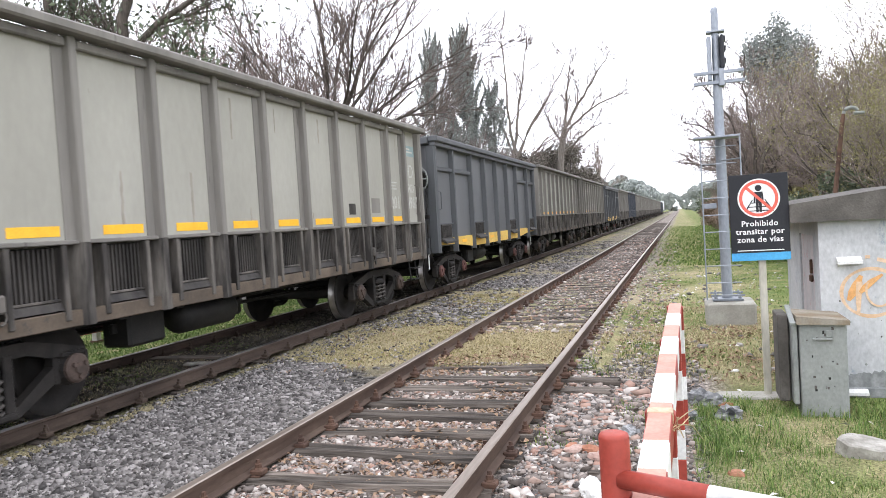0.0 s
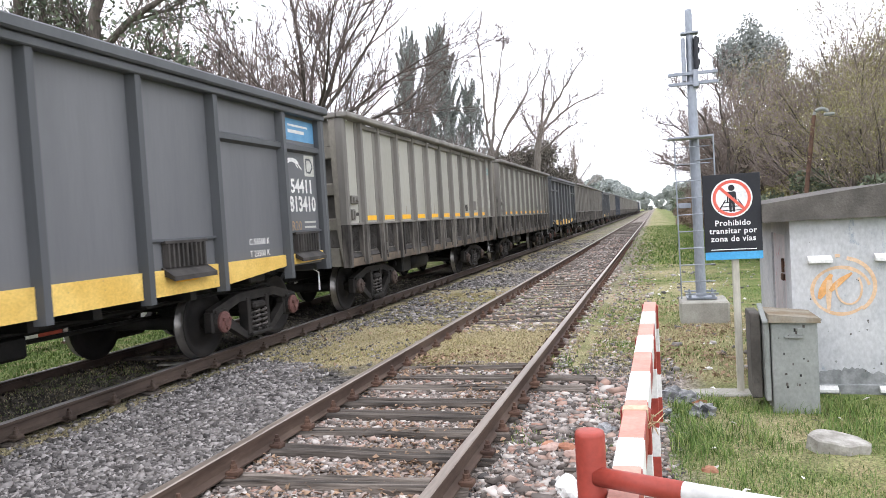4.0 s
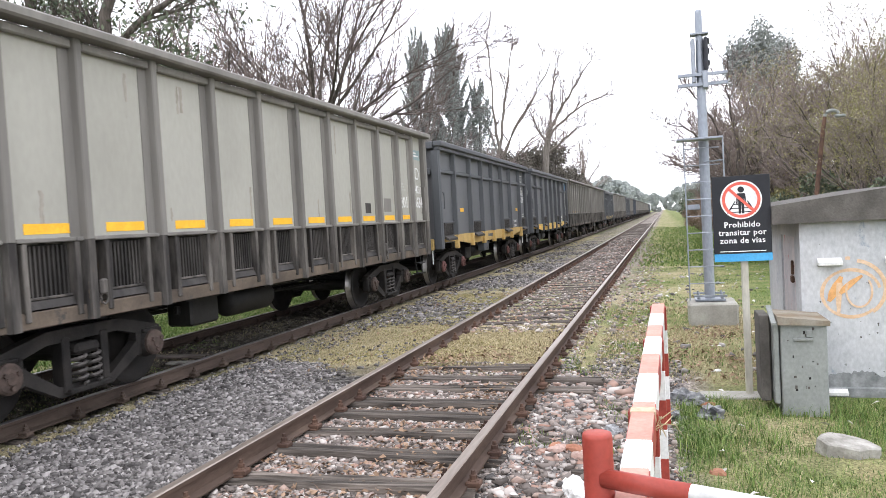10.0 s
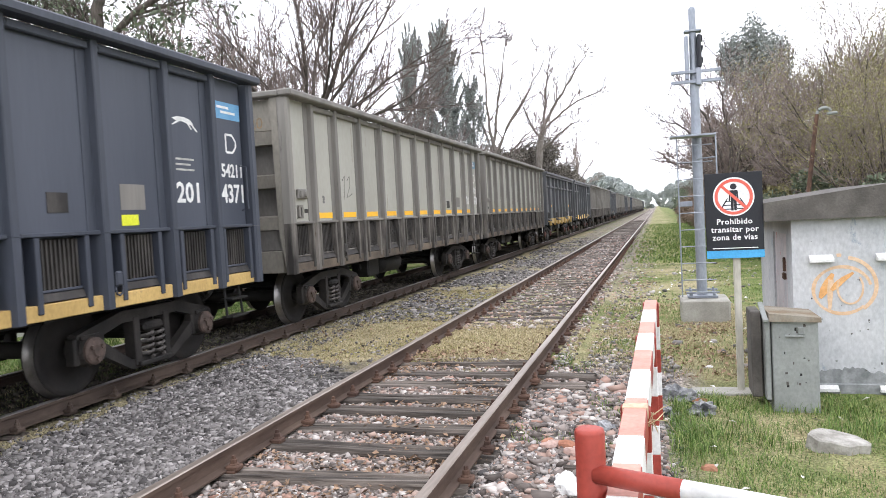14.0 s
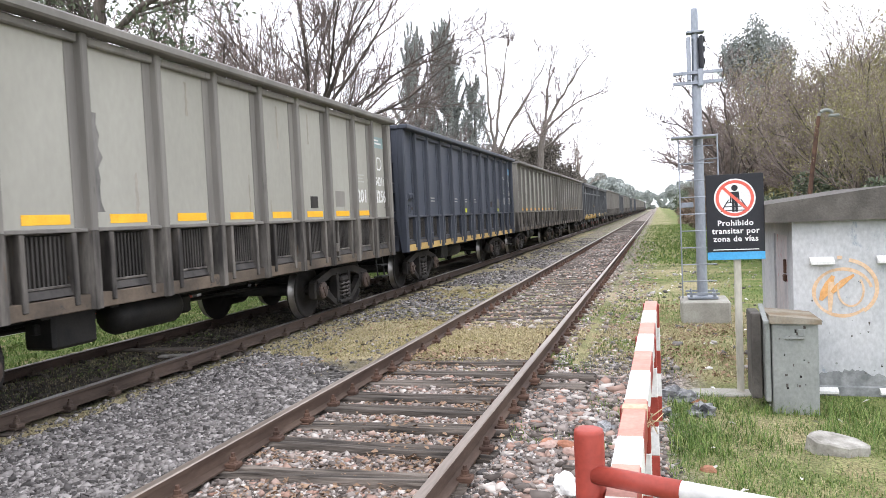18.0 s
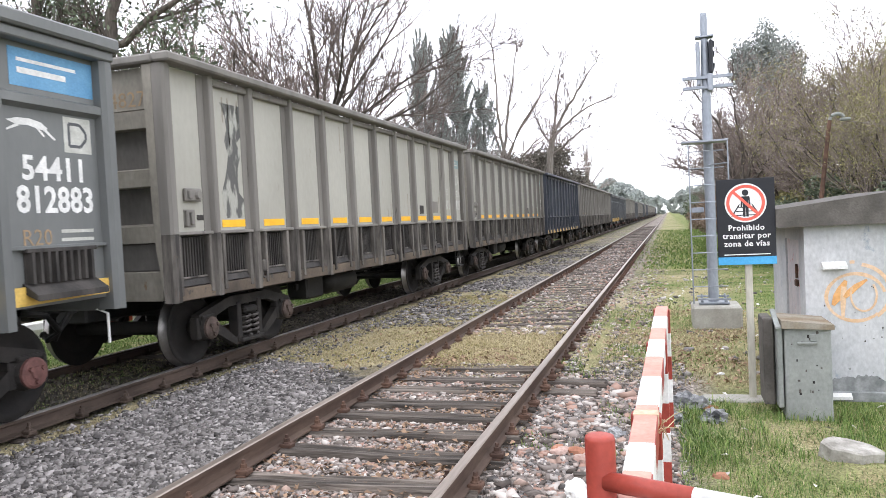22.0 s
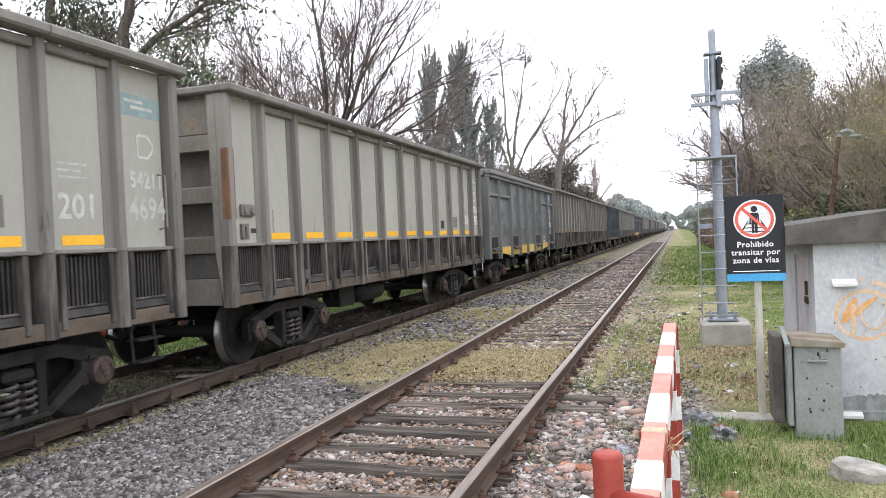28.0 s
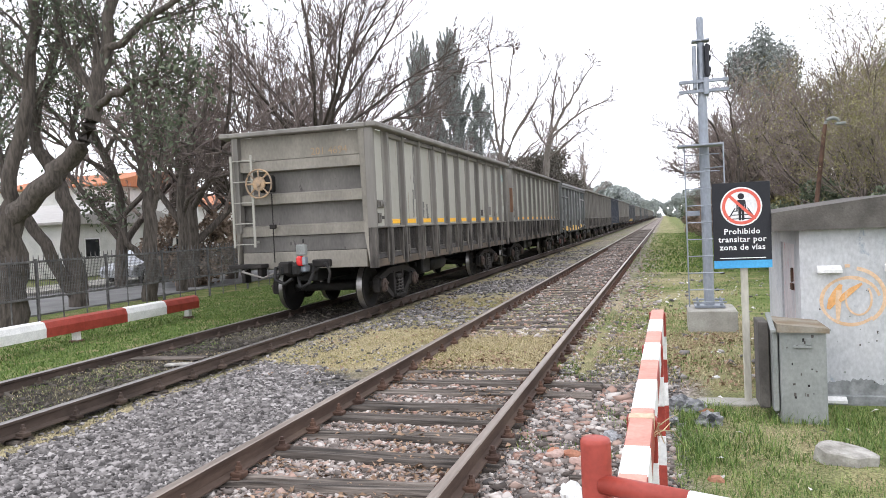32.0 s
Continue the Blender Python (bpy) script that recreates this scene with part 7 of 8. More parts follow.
for x, y, turn, k, src in ((4.2, 75.0, 50, 1.2, shrub1), (5.0, 84.0, 20, 1.3, shrub1), (5.4, 100.0, 20, 1.6, shrub2), (4.2, 54.0, 80, 1.1, shrub1), (5.2, 45.0, 150, 1.3, shrub1), (4.6, 36.0, 10, 1.1, shrub3), (6.4, 26.0, 60, 1.2, shrub2), (8.5, 25.0, 60, 1.3, shrub3), (7.6, 21.0, 160, 1.1, shrub2), (5.0, 19.5, 30, 0.85, shrub2), (10.5, 20.0, 30, 1.2, shrub2), (6.5, 120.0, 60, 2.0, shrub2), (8.0, 145.0, 60, 2.4, shrub2), (8.5, 170.0, 90, 2.6, shrub2), (7.0, 33.0, 90, 1.4, shrub3)):
    tree_copy(src, x, y, turn, k)
for x, y, turn, k, src in ((-30.5, 24.5, 80, 1.2, shrub3), (-17.2, 24.5, 20, 1.1, shrub1), (-17.5, 34.0, 50, 1.2, shrub1), (-19.0, 44.0, 20, 1.5, shrub1), (-14.5, 62.0, 20, 1.8, shrub2), (-16.0, 52.0, 80, 1.7, shrub1), (-12.0, 100.0, 150, 2.0, shrub2), (-15.2, 28.5, 10, 0.9, shrub2), (-12.5, 40.0, 40, 1.2, shrub1), (-12.2, 48.0, 140, 1.3, shrub1), (-11.5, 60.0, 90, 1.4, shrub2), (-11.0, 69.0, 200, 1.7, shrub2)):
    tree_copy(src, x, y, turn, k)

# ---- beyond the train: low barrier, fence, street, car, houses ----
def low_barrier():
    b = thing("low_barrier", "low red and white painted barrier beam on short posts", "barrier")
    prof = [(-0.12, -0.06), (-0.13, 0.10), (-0.09, 0.20), (0.0, 0.23), (0.09, 0.20), (0.13, 0.10), (0.12, -0.06)]
    for k, (y0, y1) in enumerate(((6.2, 8.1), (8.1, 10.1), (10.1, 12.1), (12.1, 13.3), (13.3, 14.45))):
        part("beam", MB().prism(prof, "y", y0, y1), M_BWHITE if k % 2 else M_RED, b, "white band" if k % 2 else "red band").location = (-10.35, 0, 0)
    for y in (7.2, 10.9, 14.2):
        part("post", MB().box(-10.42, -10.30, y - 0.06, y + 0.06, -0.45, -0.06, 0.01), M_BWHITE, b, "short white post")
        part("footing", MB().box(-10.45, -10.27, y - 0.09, y + 0.09, -0.45, -0.22, 0.01), M_RUST, b)


low_barrier()


M_FENCE = mat("weathered_grey_iron", (0.075, 0.073, 0.072), (0.165, 0.16, 0.157), 8, 0.7, 0.2, (1, 1, 1), 40, 0.1)


def iron_fence():
    f = thing("iron_fence", "weathered grey iron mesh fence with spiked top along the street", "fence")
    x = -13.75
    y = 9.0
    bar = MB().box(-0.012, 0.012, -0.012, 0.012, -0.35, 1.20).mesh("post", M_FENCE)
    thick = MB().box(-0.028, 0.028, -0.028, 0.028, -0.35, 1.22, 0.004).mesh("post", M_FENCE)
    spike = MB().prism([(-0.012, 0.0), (0.012, 0.0), (0.0, 0.13)], "x", -0.008, 0.008).mesh("spike", M_FENCE)
    while y < 31:
        p = part("panel", MB().box(x - 0.02, x + 0.02, y, y + 2.2, 1.13, 1.18, 0.004).box(x - 0.02, x + 0.02, y, y + 2.2, 0.30, 0.35, 0.004), M_FENCE, f, "framed mesh panel")
        mesh = MB()
        for i in range(44):
            mesh.box(x - 0.004, x + 0.004, y + 0.05 * i, y + 0.05 * i + 0.009, 0.35, 1.13)
        for i in range(10):
            mesh.box(x - 0.003, x + 0.003, y, y + 2.2, 0.38 + 0.077 * i, 0.387 + 0.077 * i)
        part("mesh_infill", mesh, M_FENCE, p)
        for i in range(15):
            part("spike", spike, None, p, loc=(x, y + 0.08 + 0.147 * i, 1.18))
        part("post", thick, None, f, loc=(x, y, 0))
        for d in (0.73, 1.47):
            part("post", bar, None, f, loc=(x, y + d, 0))
        y += 2.2


iron_fence()
M_ROAD = mat("street_asphalt", (0.13, 0.13, 0.13), (0.19, 0.19, 0.185), 1.2, 0.9, 0, (1, 1, 1), 30, 0.2)
street = thing("road", "grey asphalt street beyond the fence", "road", kind="structure", mb=MB().box(-21.5, -15.6, -30, 120, -0.36, -0.262), material=M_ROAD)
pave = thing("pavement", "pale concrete pavement with a kerb", "pavement", kind="structure", mb=MB().box(-24.5, -21.52, -30, 120, -0.36, -0.16, 0.01), material=M_CONC)
M_CAR = mat("silver_car_paint", (0.42, 0.44, 0.47), (0.48, 0.50, 0.53), 2, 0.3, 0.5, (1, 1, 1), 60, 0.01)
M_GLASS = mat("dark_car_glass", (0.02, 0.022, 0.025), (0.035, 0.037, 0.04), 2, 0.08, 0, (1, 1, 1), 60, 0.0)
M_RUBBER = mat("black_rubber", (0.015, 0.015, 0.015), (0.03, 0.03, 0.03), 8, 0.85, 0)


def parked_car(x, y):
    """A hatchback parked along the street; its nose points to -y."""
    c = thing("parked_car", "silver hatchback car parked by the street", "car", m=pose(x, y, -0.262))
    side = [(-2.0, 0.35), (-2.05, 0.60), (-1.95, 0.74), (-1.1, 0.90), (-0.45, 1.36), (0.2, 1.47), (1.1, 1.43), (1.75, 1.10), (1.95, 0.95), (2.0, 0.55), (1.95, 0.33)]
    part("body", MB().prism([(-2.0, 0.30), (-2.05, 0.60), (-1.95, 0.74), (-1.1, 0.90), (1.9, 0.98), (2.0, 0.55), (1.95, 0.30)], "x", -0.84, 0.84), M_CAR, c)
    part("roof", MB().prism([(-1.05, 0.90), (-0.45, 1.36), (0.2, 1.47), (1.1, 1.43), (1.75, 1.10), (1.85, 0.97)], "x", -0.68, 0.68), M_CAR, c)
    for s in (-1, 1):
        for poly in ([(-0.85, 0.96), (-0.40, 1.30), (0.15, 1.39), (0.18, 0.97)], [(0.27, 0.97), (0.25, 1.39), (0.95, 1.37), (1.25, 0.99)]):
            part("side_window", MB().prism(poly, "x", min(s * 0.675, s * 0.69), max(s * 0.675, s * 0.69)), M_GLASS, c)
    for y2 in (-1.3, 1.25):
        for s in (-1, 1):
            wl = part("wheel", MB().lathe([(0.18, 0.86 * s), (0.28, 0.865 * s), (0.31, 0.82 * s), (0.31, 0.68 * s), (0.18, 0.66 * s)], "x", (0, y2, 0.31), 20), M_RUBBER, c)
            part("rim", MB().lathe([(0.0, 0.85 * s), (0.19, 0.855 * s), (0.19, 0.80 * s), (0.0, 0.79 * s)], "x", (0, y2, 0.31), 14), M_CAR, wl)
    part("headlight", MB().box(0.5, 0.85, -1.98, -1.7, 0.66, 0.78, 0.03), M_SWHITE, c)
    part("tail_light", MB().box(0.6, 0.86, 1.75, 1.95, 0.85, 1.0, 0.03), M_RED, c)


parked_car(-21.5, 27.0)
M_PLASTER = mat("white_house_plaster", (0.52, 0.52, 0.50), (0.64, 0.63, 0.61), 1.5, 0.85)
M_TERRA = mat("terracotta_roof", (0.36, 0.13, 0.06), (0.46, 0.19, 0.09), 3, 0.8, 0, (1, 6, 1))
M_SHEET = mat("grey_sheet_roof", (0.30, 0.29, 0.27), (0.40, 0.38, 0.36), 2, 0.6, 0.2, (1, 8, 1))
M_WARM = mat("orange_house_wall", (0.42, 0.19, 0.10), (0.50, 0.25, 0.14), 2, 0.85)


def house(x, y, w, d, h, wall, roofm, label, gable_y=True, pitch=1.1):
    hs = thing("house", label, "house", m=pose(x, y, -0.25))
    part("wall", MB().box(-w / 2, w / 2, -d / 2, d / 2, 0, h), wall, hs)
    poly = [(-d / 2 - 0.4, h - 0.05), (0, h + pitch), (d / 2 + 0.4, h - 0.05), (d / 2 + 0.4, h - 0.17), (-d / 2 - 0.4, h - 0.17)]
    part("roof", MB().prism(poly, "x", -w / 2 - 0.4, w / 2 + 0.4), roofm, hs)
    for k in (-0.28, 0.22):
        win = part("window", MB().box(w / 2, w / 2 + 0.03, d * k - 0.55, d * k + 0.55, 0.95, 2.0, 0.01), M_SWHITE, hs)
        part("pane", MB().box(w / 2 + 0.03, w / 2 + 0.04, d * k - 0.48, d * k + 0.48, 1.02, 1.93), M_GLASS, win)
    part("door", MB().box(w / 2, w / 2 + 0.04, -0.45, 0.45, 0.0, 2.05, 0.01), M_SLEEP, hs)


house(-33.0, 34.5, 8, 9, 2.9, M_PLASTER, M_SHEET, "white single-storey house with a grey sheet roof")
house(-39.5, 45.0, 9, 10, 5.6, M_PLASTER, M_TERRA, "white two-storey house with a terracotta tiled roof")
house(-33.5, 40.0, 3, 4, 3.2, M_WARM, M_TERRA, "low orange annexe with a tiled roof", pitch=0.5)
house(-36.0, 22.0, 8, 10, 3.0, M_PLASTER, M_TERRA, "white house with a terracotta tiled roof")
house(-36.0, 60.0, 9, 12, 4.5, M_PLASTER, M_TERRA, "pale two-storey house with a terracotta roof")
house(8.6, 34.0, 4, 5, 1.9, M_CONC, M_SHEET, "low shed with a grey sheet roof among trees", pitch=0.6)
meter = thing("meter_post", "white masonry utility meter post by the street", "utility box", m=pose(-25.2, 19.6, -0.25))
part("pillar", MB().box(-0.35, 0.35, -0.5, 0.5, 0, 1.25, 0.02), M_PLASTER, meter)
part("pillar", MB().box(-0.3, 0.3, -0.45, 0.0, 1.25, 2.0, 0.02), M_PLASTER, meter)
for z in (0.6, 1.55):
    part("meter_window", MB().box(0.30, 0.36, -0.40, -0.1, z, z + 0.35, 0.01), M_BOX, meter)


def street_lamp():
    s = thing("street_lamp", "rusty leaning lamp post with a hooked arm", "street lamp")
    pts = [(3.50, 20.0, -0.35), (3.60, 20.0, 1.8), (3.80, 20.0, 3.4), (3.83, 20.0, 3.58)]
    part("pole", MB().tube(pts, [0.06, 0.055, 0.05, 0.045], 8), M_RUST, s)
    arc = [(3.83 + 0.16 - 0.16 * math.cos(a), 20.0, 3.58 + 0.14 * math.sin(a)) for a in [i * math.pi / 8 for i in range(8)]]
    part("arm", MB().tube(arc, 0.042, 8), M_BOX, s, "pale hooked arm")
    part("lamp_head", MB().box(4.05, 4.28, 19.93, 20.07, 3.54, 3.61, 0.02), M_BOX, s)
    wire = [(4.2 + 4.5 * k / 12, 20.0 - 0.4 * k / 12, 3.52 - 0.9 * (k / 12) + 0.5 * (k / 12) ** 2) for k in range(13)]
    part("cable", MB().tube(wire, 0.011, 5), M_PALEBARK, s, "slack pale cable")


street_lamp()


# ---- locomotive at the head of the train ----
def locomotive(u):
    w = thing("locomotive", "blue and white diesel locomotive hauling the train", "locomotive", "wagons of the freight train")
    part("frame", MB().box(-1.45, 1.45, -8.5, 8.5, 0.95, 1.25, 0.03), M_BLACK, w)
    part("hood", MB().box(-1.0, 1.0, -7.6, 4.0, 1.25, 3.6, 0.12), M_BLUE, w, "blue engine hood")
    part("cab", MB().box(-1.45, 1.45, 4.0, 6.6, 1.25, 4.0, 0.12), M_SWHITE, w, "white cab")
    part("hood", MB().box(-1.0, 1.0, 6.6, 8.2, 1.25, 2.6, 0.15), M_BLUE, w)
    part("roof_panel", MB().box(-1.05, 1.05, -7.6, 4.0, 3.6, 3.75, 0.05), M_SWHITE, w)
    for y in (-5.5, -3.0, -0.5):
        part("roof_fan", MB().lathe([(0.0, 3.9), (0.5, 3.9), (0.55, 3.75)], "z", (0, y, 0), 16), M_BLACK, w)
    part("fuel_tank", MB().box(-1.2, 1.2, -2.2, 2.2, 0.35, 0.95, 0.1), M_BLACK, w)
    for s in (-1.42, 1.42):
        part("handrail", MB().tube([(s, -8.2, 2.2), (s, 3.9, 2.2)], 0.02, 5), M_WHITE, w)
    for y in (-5.4, 5.4):
        add_bogie(w, y, ME_CAPG)
    place_wagon(w, u)


locomotive(LOCO_U + 2.5)


# ---- loose stuff: stones, rubble, grass, fallen leaves, litter ----
def heights(x, y):
    return np.array([ground_z(a, b) for a, b in zip(x, y)])


def patchy(x, y, s, seed):
    """A smooth uneven field from 0 to 1."""
    g = np.random.default_rng(seed)
    out = np.zeros(len(x))
    for k in range(6):
        a, p, f = g.uniform(0, 6.283), g.uniform(0, 6.283), s * (1 + 0.55 * k)
        out += np.sin((x * np.cos(a) + y * np.sin(a)) * f + p) / (1 + 0.4 * k)
    return 0.5 + out / 5.0


def scatter(seed, n, x0, x1, y0, y1, keep=None):
    g = np.random.default_rng(seed)
    x, y = g.uniform(x0, x1, n), g.uniform(y0, y1, n)
    if keep is not None:
        k = keep(x, y) > g.random(n)
        x, y = x[k], y[k]
    return x, y, g


# a rough block, which broken stone resembles
ROCK_V = np.array([(-1, -1, -1), (1, -1, -1), (1, 1, -1), (-1, 1, -1), (-1, -1, 1), (1, -1, 1), (1, 1, 1), (-1, 1, 1)]) * 0.72
ROCK_F = np.array([(0, 2, 1), (0, 3, 2), (4, 5, 6), (4, 6, 7), (0, 1, 5), (0, 5, 4), (1, 2, 6), (1, 6, 5), (2, 3, 7), (2, 7, 6), (3, 0, 4), (3, 4, 7)])


def stones(name, label, seed, spots, r0, r1, material, sink=0.25, flat=0.65, lift=0.0):
    x, y, g = spots
    n = len(x)
    r = g.uniform(r0, r1, n) * np.where(g.random(n) < 0.08, 1.5, 1.0)
    v = ROCK_V[None] * (1 + g.normal(0, 0.38, (n, 8, 3))) * g.uniform(0.6, 1.25, (n, 1, 3))
    a, b = g.uniform(0, 6.283, n), g.uniform(0, 6.283, n)
    ca, sa, cb, sb = np.cos(a)[:, None], np.sin(a)[:, None], np.cos(b)[:, None], np.sin(b)[:, None]
    vy, vz = v[..., 1] * cb - v[..., 2] * sb, v[..., 1] * sb + v[..., 2] * cb
    vx, vy = v[..., 0] * ca - vy * sa, v[..., 0] * sa + vy * ca
    p = np.stack([vx, vy, vz * flat], -1) * r[:, None, None]
    p += np.stack([x, y, heights(x, y) + r * (flat * 0.75 - sink) + lift * g.random(n)], -1)[:, None]
    f = (ROCK_F[None] + (np.arange(n) * 8)[:, None, None]).reshape(-1, 3)
    ob = new(name, raw_mesh(name, p.reshape(-1, 3), f, material))
    return tagged(ob, label, "gravel", kind="stuff")


TIES = np.array(ys)


def off_sleepers(x, y):
    """Nearly no stones on the sleepers, fewer where grass begins."""
    d = np.abs(y[:, None] - TIES[None]).min(1)
    return np.where(d < 0.115, 0.06, 1.0) * np.where(y > 7.6, 0.5, 1.0)


stones("ballast_stones", "loose grey crushed ballast stones between the tracks", 1, scatter(1, 62000, -5.35, -3.12, 2.6, 10.4, lambda x, y: np.clip((x + 5.30 + 0.5 * patchy(x, y, 1.6, 61)) * 1.6, 0.08, 1) * np.clip((8.2 - 0.65 * (x + 4.1) + 1.6 * (patchy(x, y, 2.2, 62) - 0.5) - y) * 1.1, 0.012, 1)), 0.009, 0.024, M_GRAVEL, 0.15, 0.8)
stones("ballast_stones", "mixed stones between the old sleepers", 2, scatter(2, 14000, -2.98, -1.36, 2.2, 8.5, off_sleepers), 0.010, 0.026, M_RUBBLE)
stones("ballast_stones", "thin old ballast along the far part of the near track", 3, scatter(3, 15000, -3.0, -1.35, 10.6, 48, lambda x, y: np.clip(15 / y, 0, 1) * np.maximum(off_sleepers(x, y), 0.25)), 0.018, 0.038, M_RUBBLE, 0.3)
stones("ballast_stones", "patch of grey ballast stones beside the train's track", 4, scatter(4, 6000, -5.2, -3.2, 10.8, 26, lambda x, y: (patchy(x, y, 0.7, 8) > 0.5) * np.clip(13 / y, 0, 1)), 0.018, 0.036, M_GRAVEL, 0.3)
stones("ballast_stones", "dirty stones between the train's rails, shade in their colour", 5, scatter(5, 4500, -8.1, -5.7, 4.0, 22), 0.016, 0.034, M_BEDSTONE, 0.45)
stones("rubble", "broken stone and brick rubble beside the barrier", 6, scatter(6, 9000, -1.22, 0.02, 2.4, 8.3, lambda x, y: np.clip(1.5 - 0.55 * (x + 1.2), 0.25, 1) * np.clip((8.6 - y) * 1.2, 0, 1)), 0.008, 0.022, M_RUBBLE, 0.25, 0.75)
stones("rubble", "flat broken slabs of mortar and brick", 9, scatter(9, 900, -1.15, -0.05, 2.4, 7.9, lambda x, y: np.clip(1.3 - 0.6 * (x + 1.2), 0.3, 1)), 0.024, 0.05, M_RUBBLE, 0.15, 0.5, 0.01)
stones("ballast_stones", "grey stones along the right rail", 7, scatter(7, 4500, -1.22, 0.1, 2.4, 9.0), 0.010, 0.024, M_GRAVEL)
stones("ballast_stones", "old ballast strewn between the tracks farther on", 10, scatter(10, 14000, -5.4, -3.1, 13.0, 46, lambda x, y: (0.12 + 0.75 * (patchy(x, y, 0.9, 71) > 0.5)) * np.clip(18 / y, 0, 1)), 0.022, 0.045, M_GRAVEL, 0.3)
stones("ballast_stones", "small stones and earth clods beside the right rail", 11, scatter(12, 9000, -1.25, -0.1, 8.0, 40, lambda x, y: np.clip(0.9 - 0.7 * (x + 1.2), 0.1, 1) * np.clip(13 / y, 0, 1)), 0.012, 0.032, M_RUBBLE, 0.3)
stones("ballast_stones", "grey stones strewn in the mossy strip by the train's rail", 13, scatter(14, 2600, -5.62, -4.8, 3.2, 14, lambda x, y: 0.2 + 0.8 * patchy(x, y, 1.8, 64)), 0.008, 0.022, M_GRAVEL, 0.3, 0.8)
stones("ballast_stones", "scattered pale stones on the verge", 8, scatter(8, 420, -1.1, 3.4, 8.0, 30, lambda x, y: np.clip(10 / y, 0, 1)), 0.015, 0.05, M_GRAVEL)


def grass(name, label, seed, spots, h0, h1, material, w=0.006, lean=0.6):
    x, y, g = spots
    n = len(x)
    h = g.uniform(h0, h1, n)
    a = g.uniform(0, 6.283, n)
    dx, dy = np.cos(a), np.sin(a)
    b = a + 1.571 + g.normal(0, 0.4, n)
    k = g.uniform(0.1, lean, n) * h
    z = heights(x, y) - 0.01
    ww = w * g.uniform(0.6, 1.4, n)
    mx, my, mz = x + np.cos(b) * k * 0.35, y + np.sin(b) * k * 0.35, z + h * 0.6
    v = np.stack([
        np.stack([x - dx * ww, y - dy * ww, z], -1), np.stack([x + dx * ww, y + dy * ww, z], -1),
        np.stack([mx - dx * ww * 0.75, my - dy * ww * 0.75, mz], -1), np.stack([mx + dx * ww * 0.75, my + dy * ww * 0.75, mz], -1),
        np.stack([x + np.cos(b) * k, y + np.sin(b) * k, z + h * g.uniform(0.75, 1.0, n)], -1)], 1).reshape(-1, 3)
    i = np.arange(n)[:, None] * 5
    f = np.concatenate([i + [0, 1, 3], i + [0, 3, 2], i + [2, 3, 4]], 0)
    return tagged(new(name, raw_mesh(name, v, f, material)), label, "grass", kind="stuff")


def clumps(x, y, s, seed, cut, power=3.0):
    return np.clip((patchy(x, y, s, seed) - cut) * power, 0, 1)


grass("grass", "lush green grass and weeds by the barrier", 11, scatter(11, 90000, 0.02, 3.6, 3.0, 7.35, lambda x, y: 0.18 + 0.82 * clumps(x, y, 4.0, 3, 0.32)), 0.012, 0.055, M_GRASS, 0.0026, 1.2)
grass("grass", "tall green tufts by the cabinet and barrier", 12, scatter(12, 42000, 0.02, 3.4, 3.4, 7.2, lambda x, y: clumps(x, y, 4.2, 5, 0.52, 4) * 0.5 + 0.9 * np.exp(-((x - 0.12) ** 2 / 0.03 + (y - 6.1) ** 2 / 0.5)) + 0.6 * np.exp(-((y - 6.75) ** 2) / 0.02)), 0.035, 0.15, M_GRASS, 0.0028, 1.2)
grass("grass", "dry straw-coloured blades in the grass", 13, scatter(13, 15000, 0.0, 3.4, 3.0, 7.3, lambda x, y: 0.25 + clumps(x, y, 5.0, 9, 0.5)), 0.010, 0.05, M_DRY, 0.0022, 1.4)
grass("grass", "dry grass on the verge behind the sign", 14, scatter(14, 42000, -1.1, 1.3, 7.9, 14, lambda x, y: 0.2 + 0.8 * clumps(x, y, 2.0, 13, 0.35)), 0.015, 0.06, M_DRY, 0.0045, 1.2)
grass("grass", "short green grass on the verge", 15, scatter(15, 60000, -1.1, 4.5, 7.9, 26, lambda x, y: (0.15 + 0.85 * clumps(x, y, 1.6, 17, 0.42)) * np.clip(0.4 + 0.35 * (x + 0.5), 0.25, 1) * np.clip(15 / y, 0.3, 1)), 0.015, 0.06, M_GRASS, 0.006, 1.0)
grass("grass", "short dry grass between the tracks", 16, scatter(16, 60000, -5.25, -3.15, 7.4, 17, lambda x, y: np.clip((y - 8.0 + 0.5 * np.sin(x * 4)) * 0.8, 0.05, 1) * (0.25 + 0.75 * clumps(x, y, 1.7, 19, 0.38))), 0.01, 0.045, M_DRY, 0.0045, 1.3)
grass("grass", "dry grass grown over the near track", 17, scatter(17, 26000, -2.98, -1.36, 8.1, 11.6, lambda x, y: np.clip((y - 8.1) * 2, 0, 1) * np.clip((11.6 - y) * 1.4, 0, 1)), 0.01, 0.05, M_DRY, 0.0045, 1.3)
grass("grass", "mossy green tufts beside the train's rail", 18, scatter(18, 46000, -5.6, -4.3, 3.5, 16, lambda x, y: (0.25 + 0.75 * clumps(x, y, 2.6, 23, 0.40)) * np.clip((-4.6 - x) * 1.6, 0, 1)), 0.008, 0.035, M_MOSS, 0.004, 1.0)
grass("grass", "short green grass beyond the train, shade in its colour", 19, scatter(19, 70000, -13.6, -8.0, 5.5, 26, lambda x, y: np.clip((-7.95 - x) * 2, 0, 1) * np.clip(14 / y, 0.3, 1)), 0.02, 0.07, M_SHADEGRASS, 0.008)
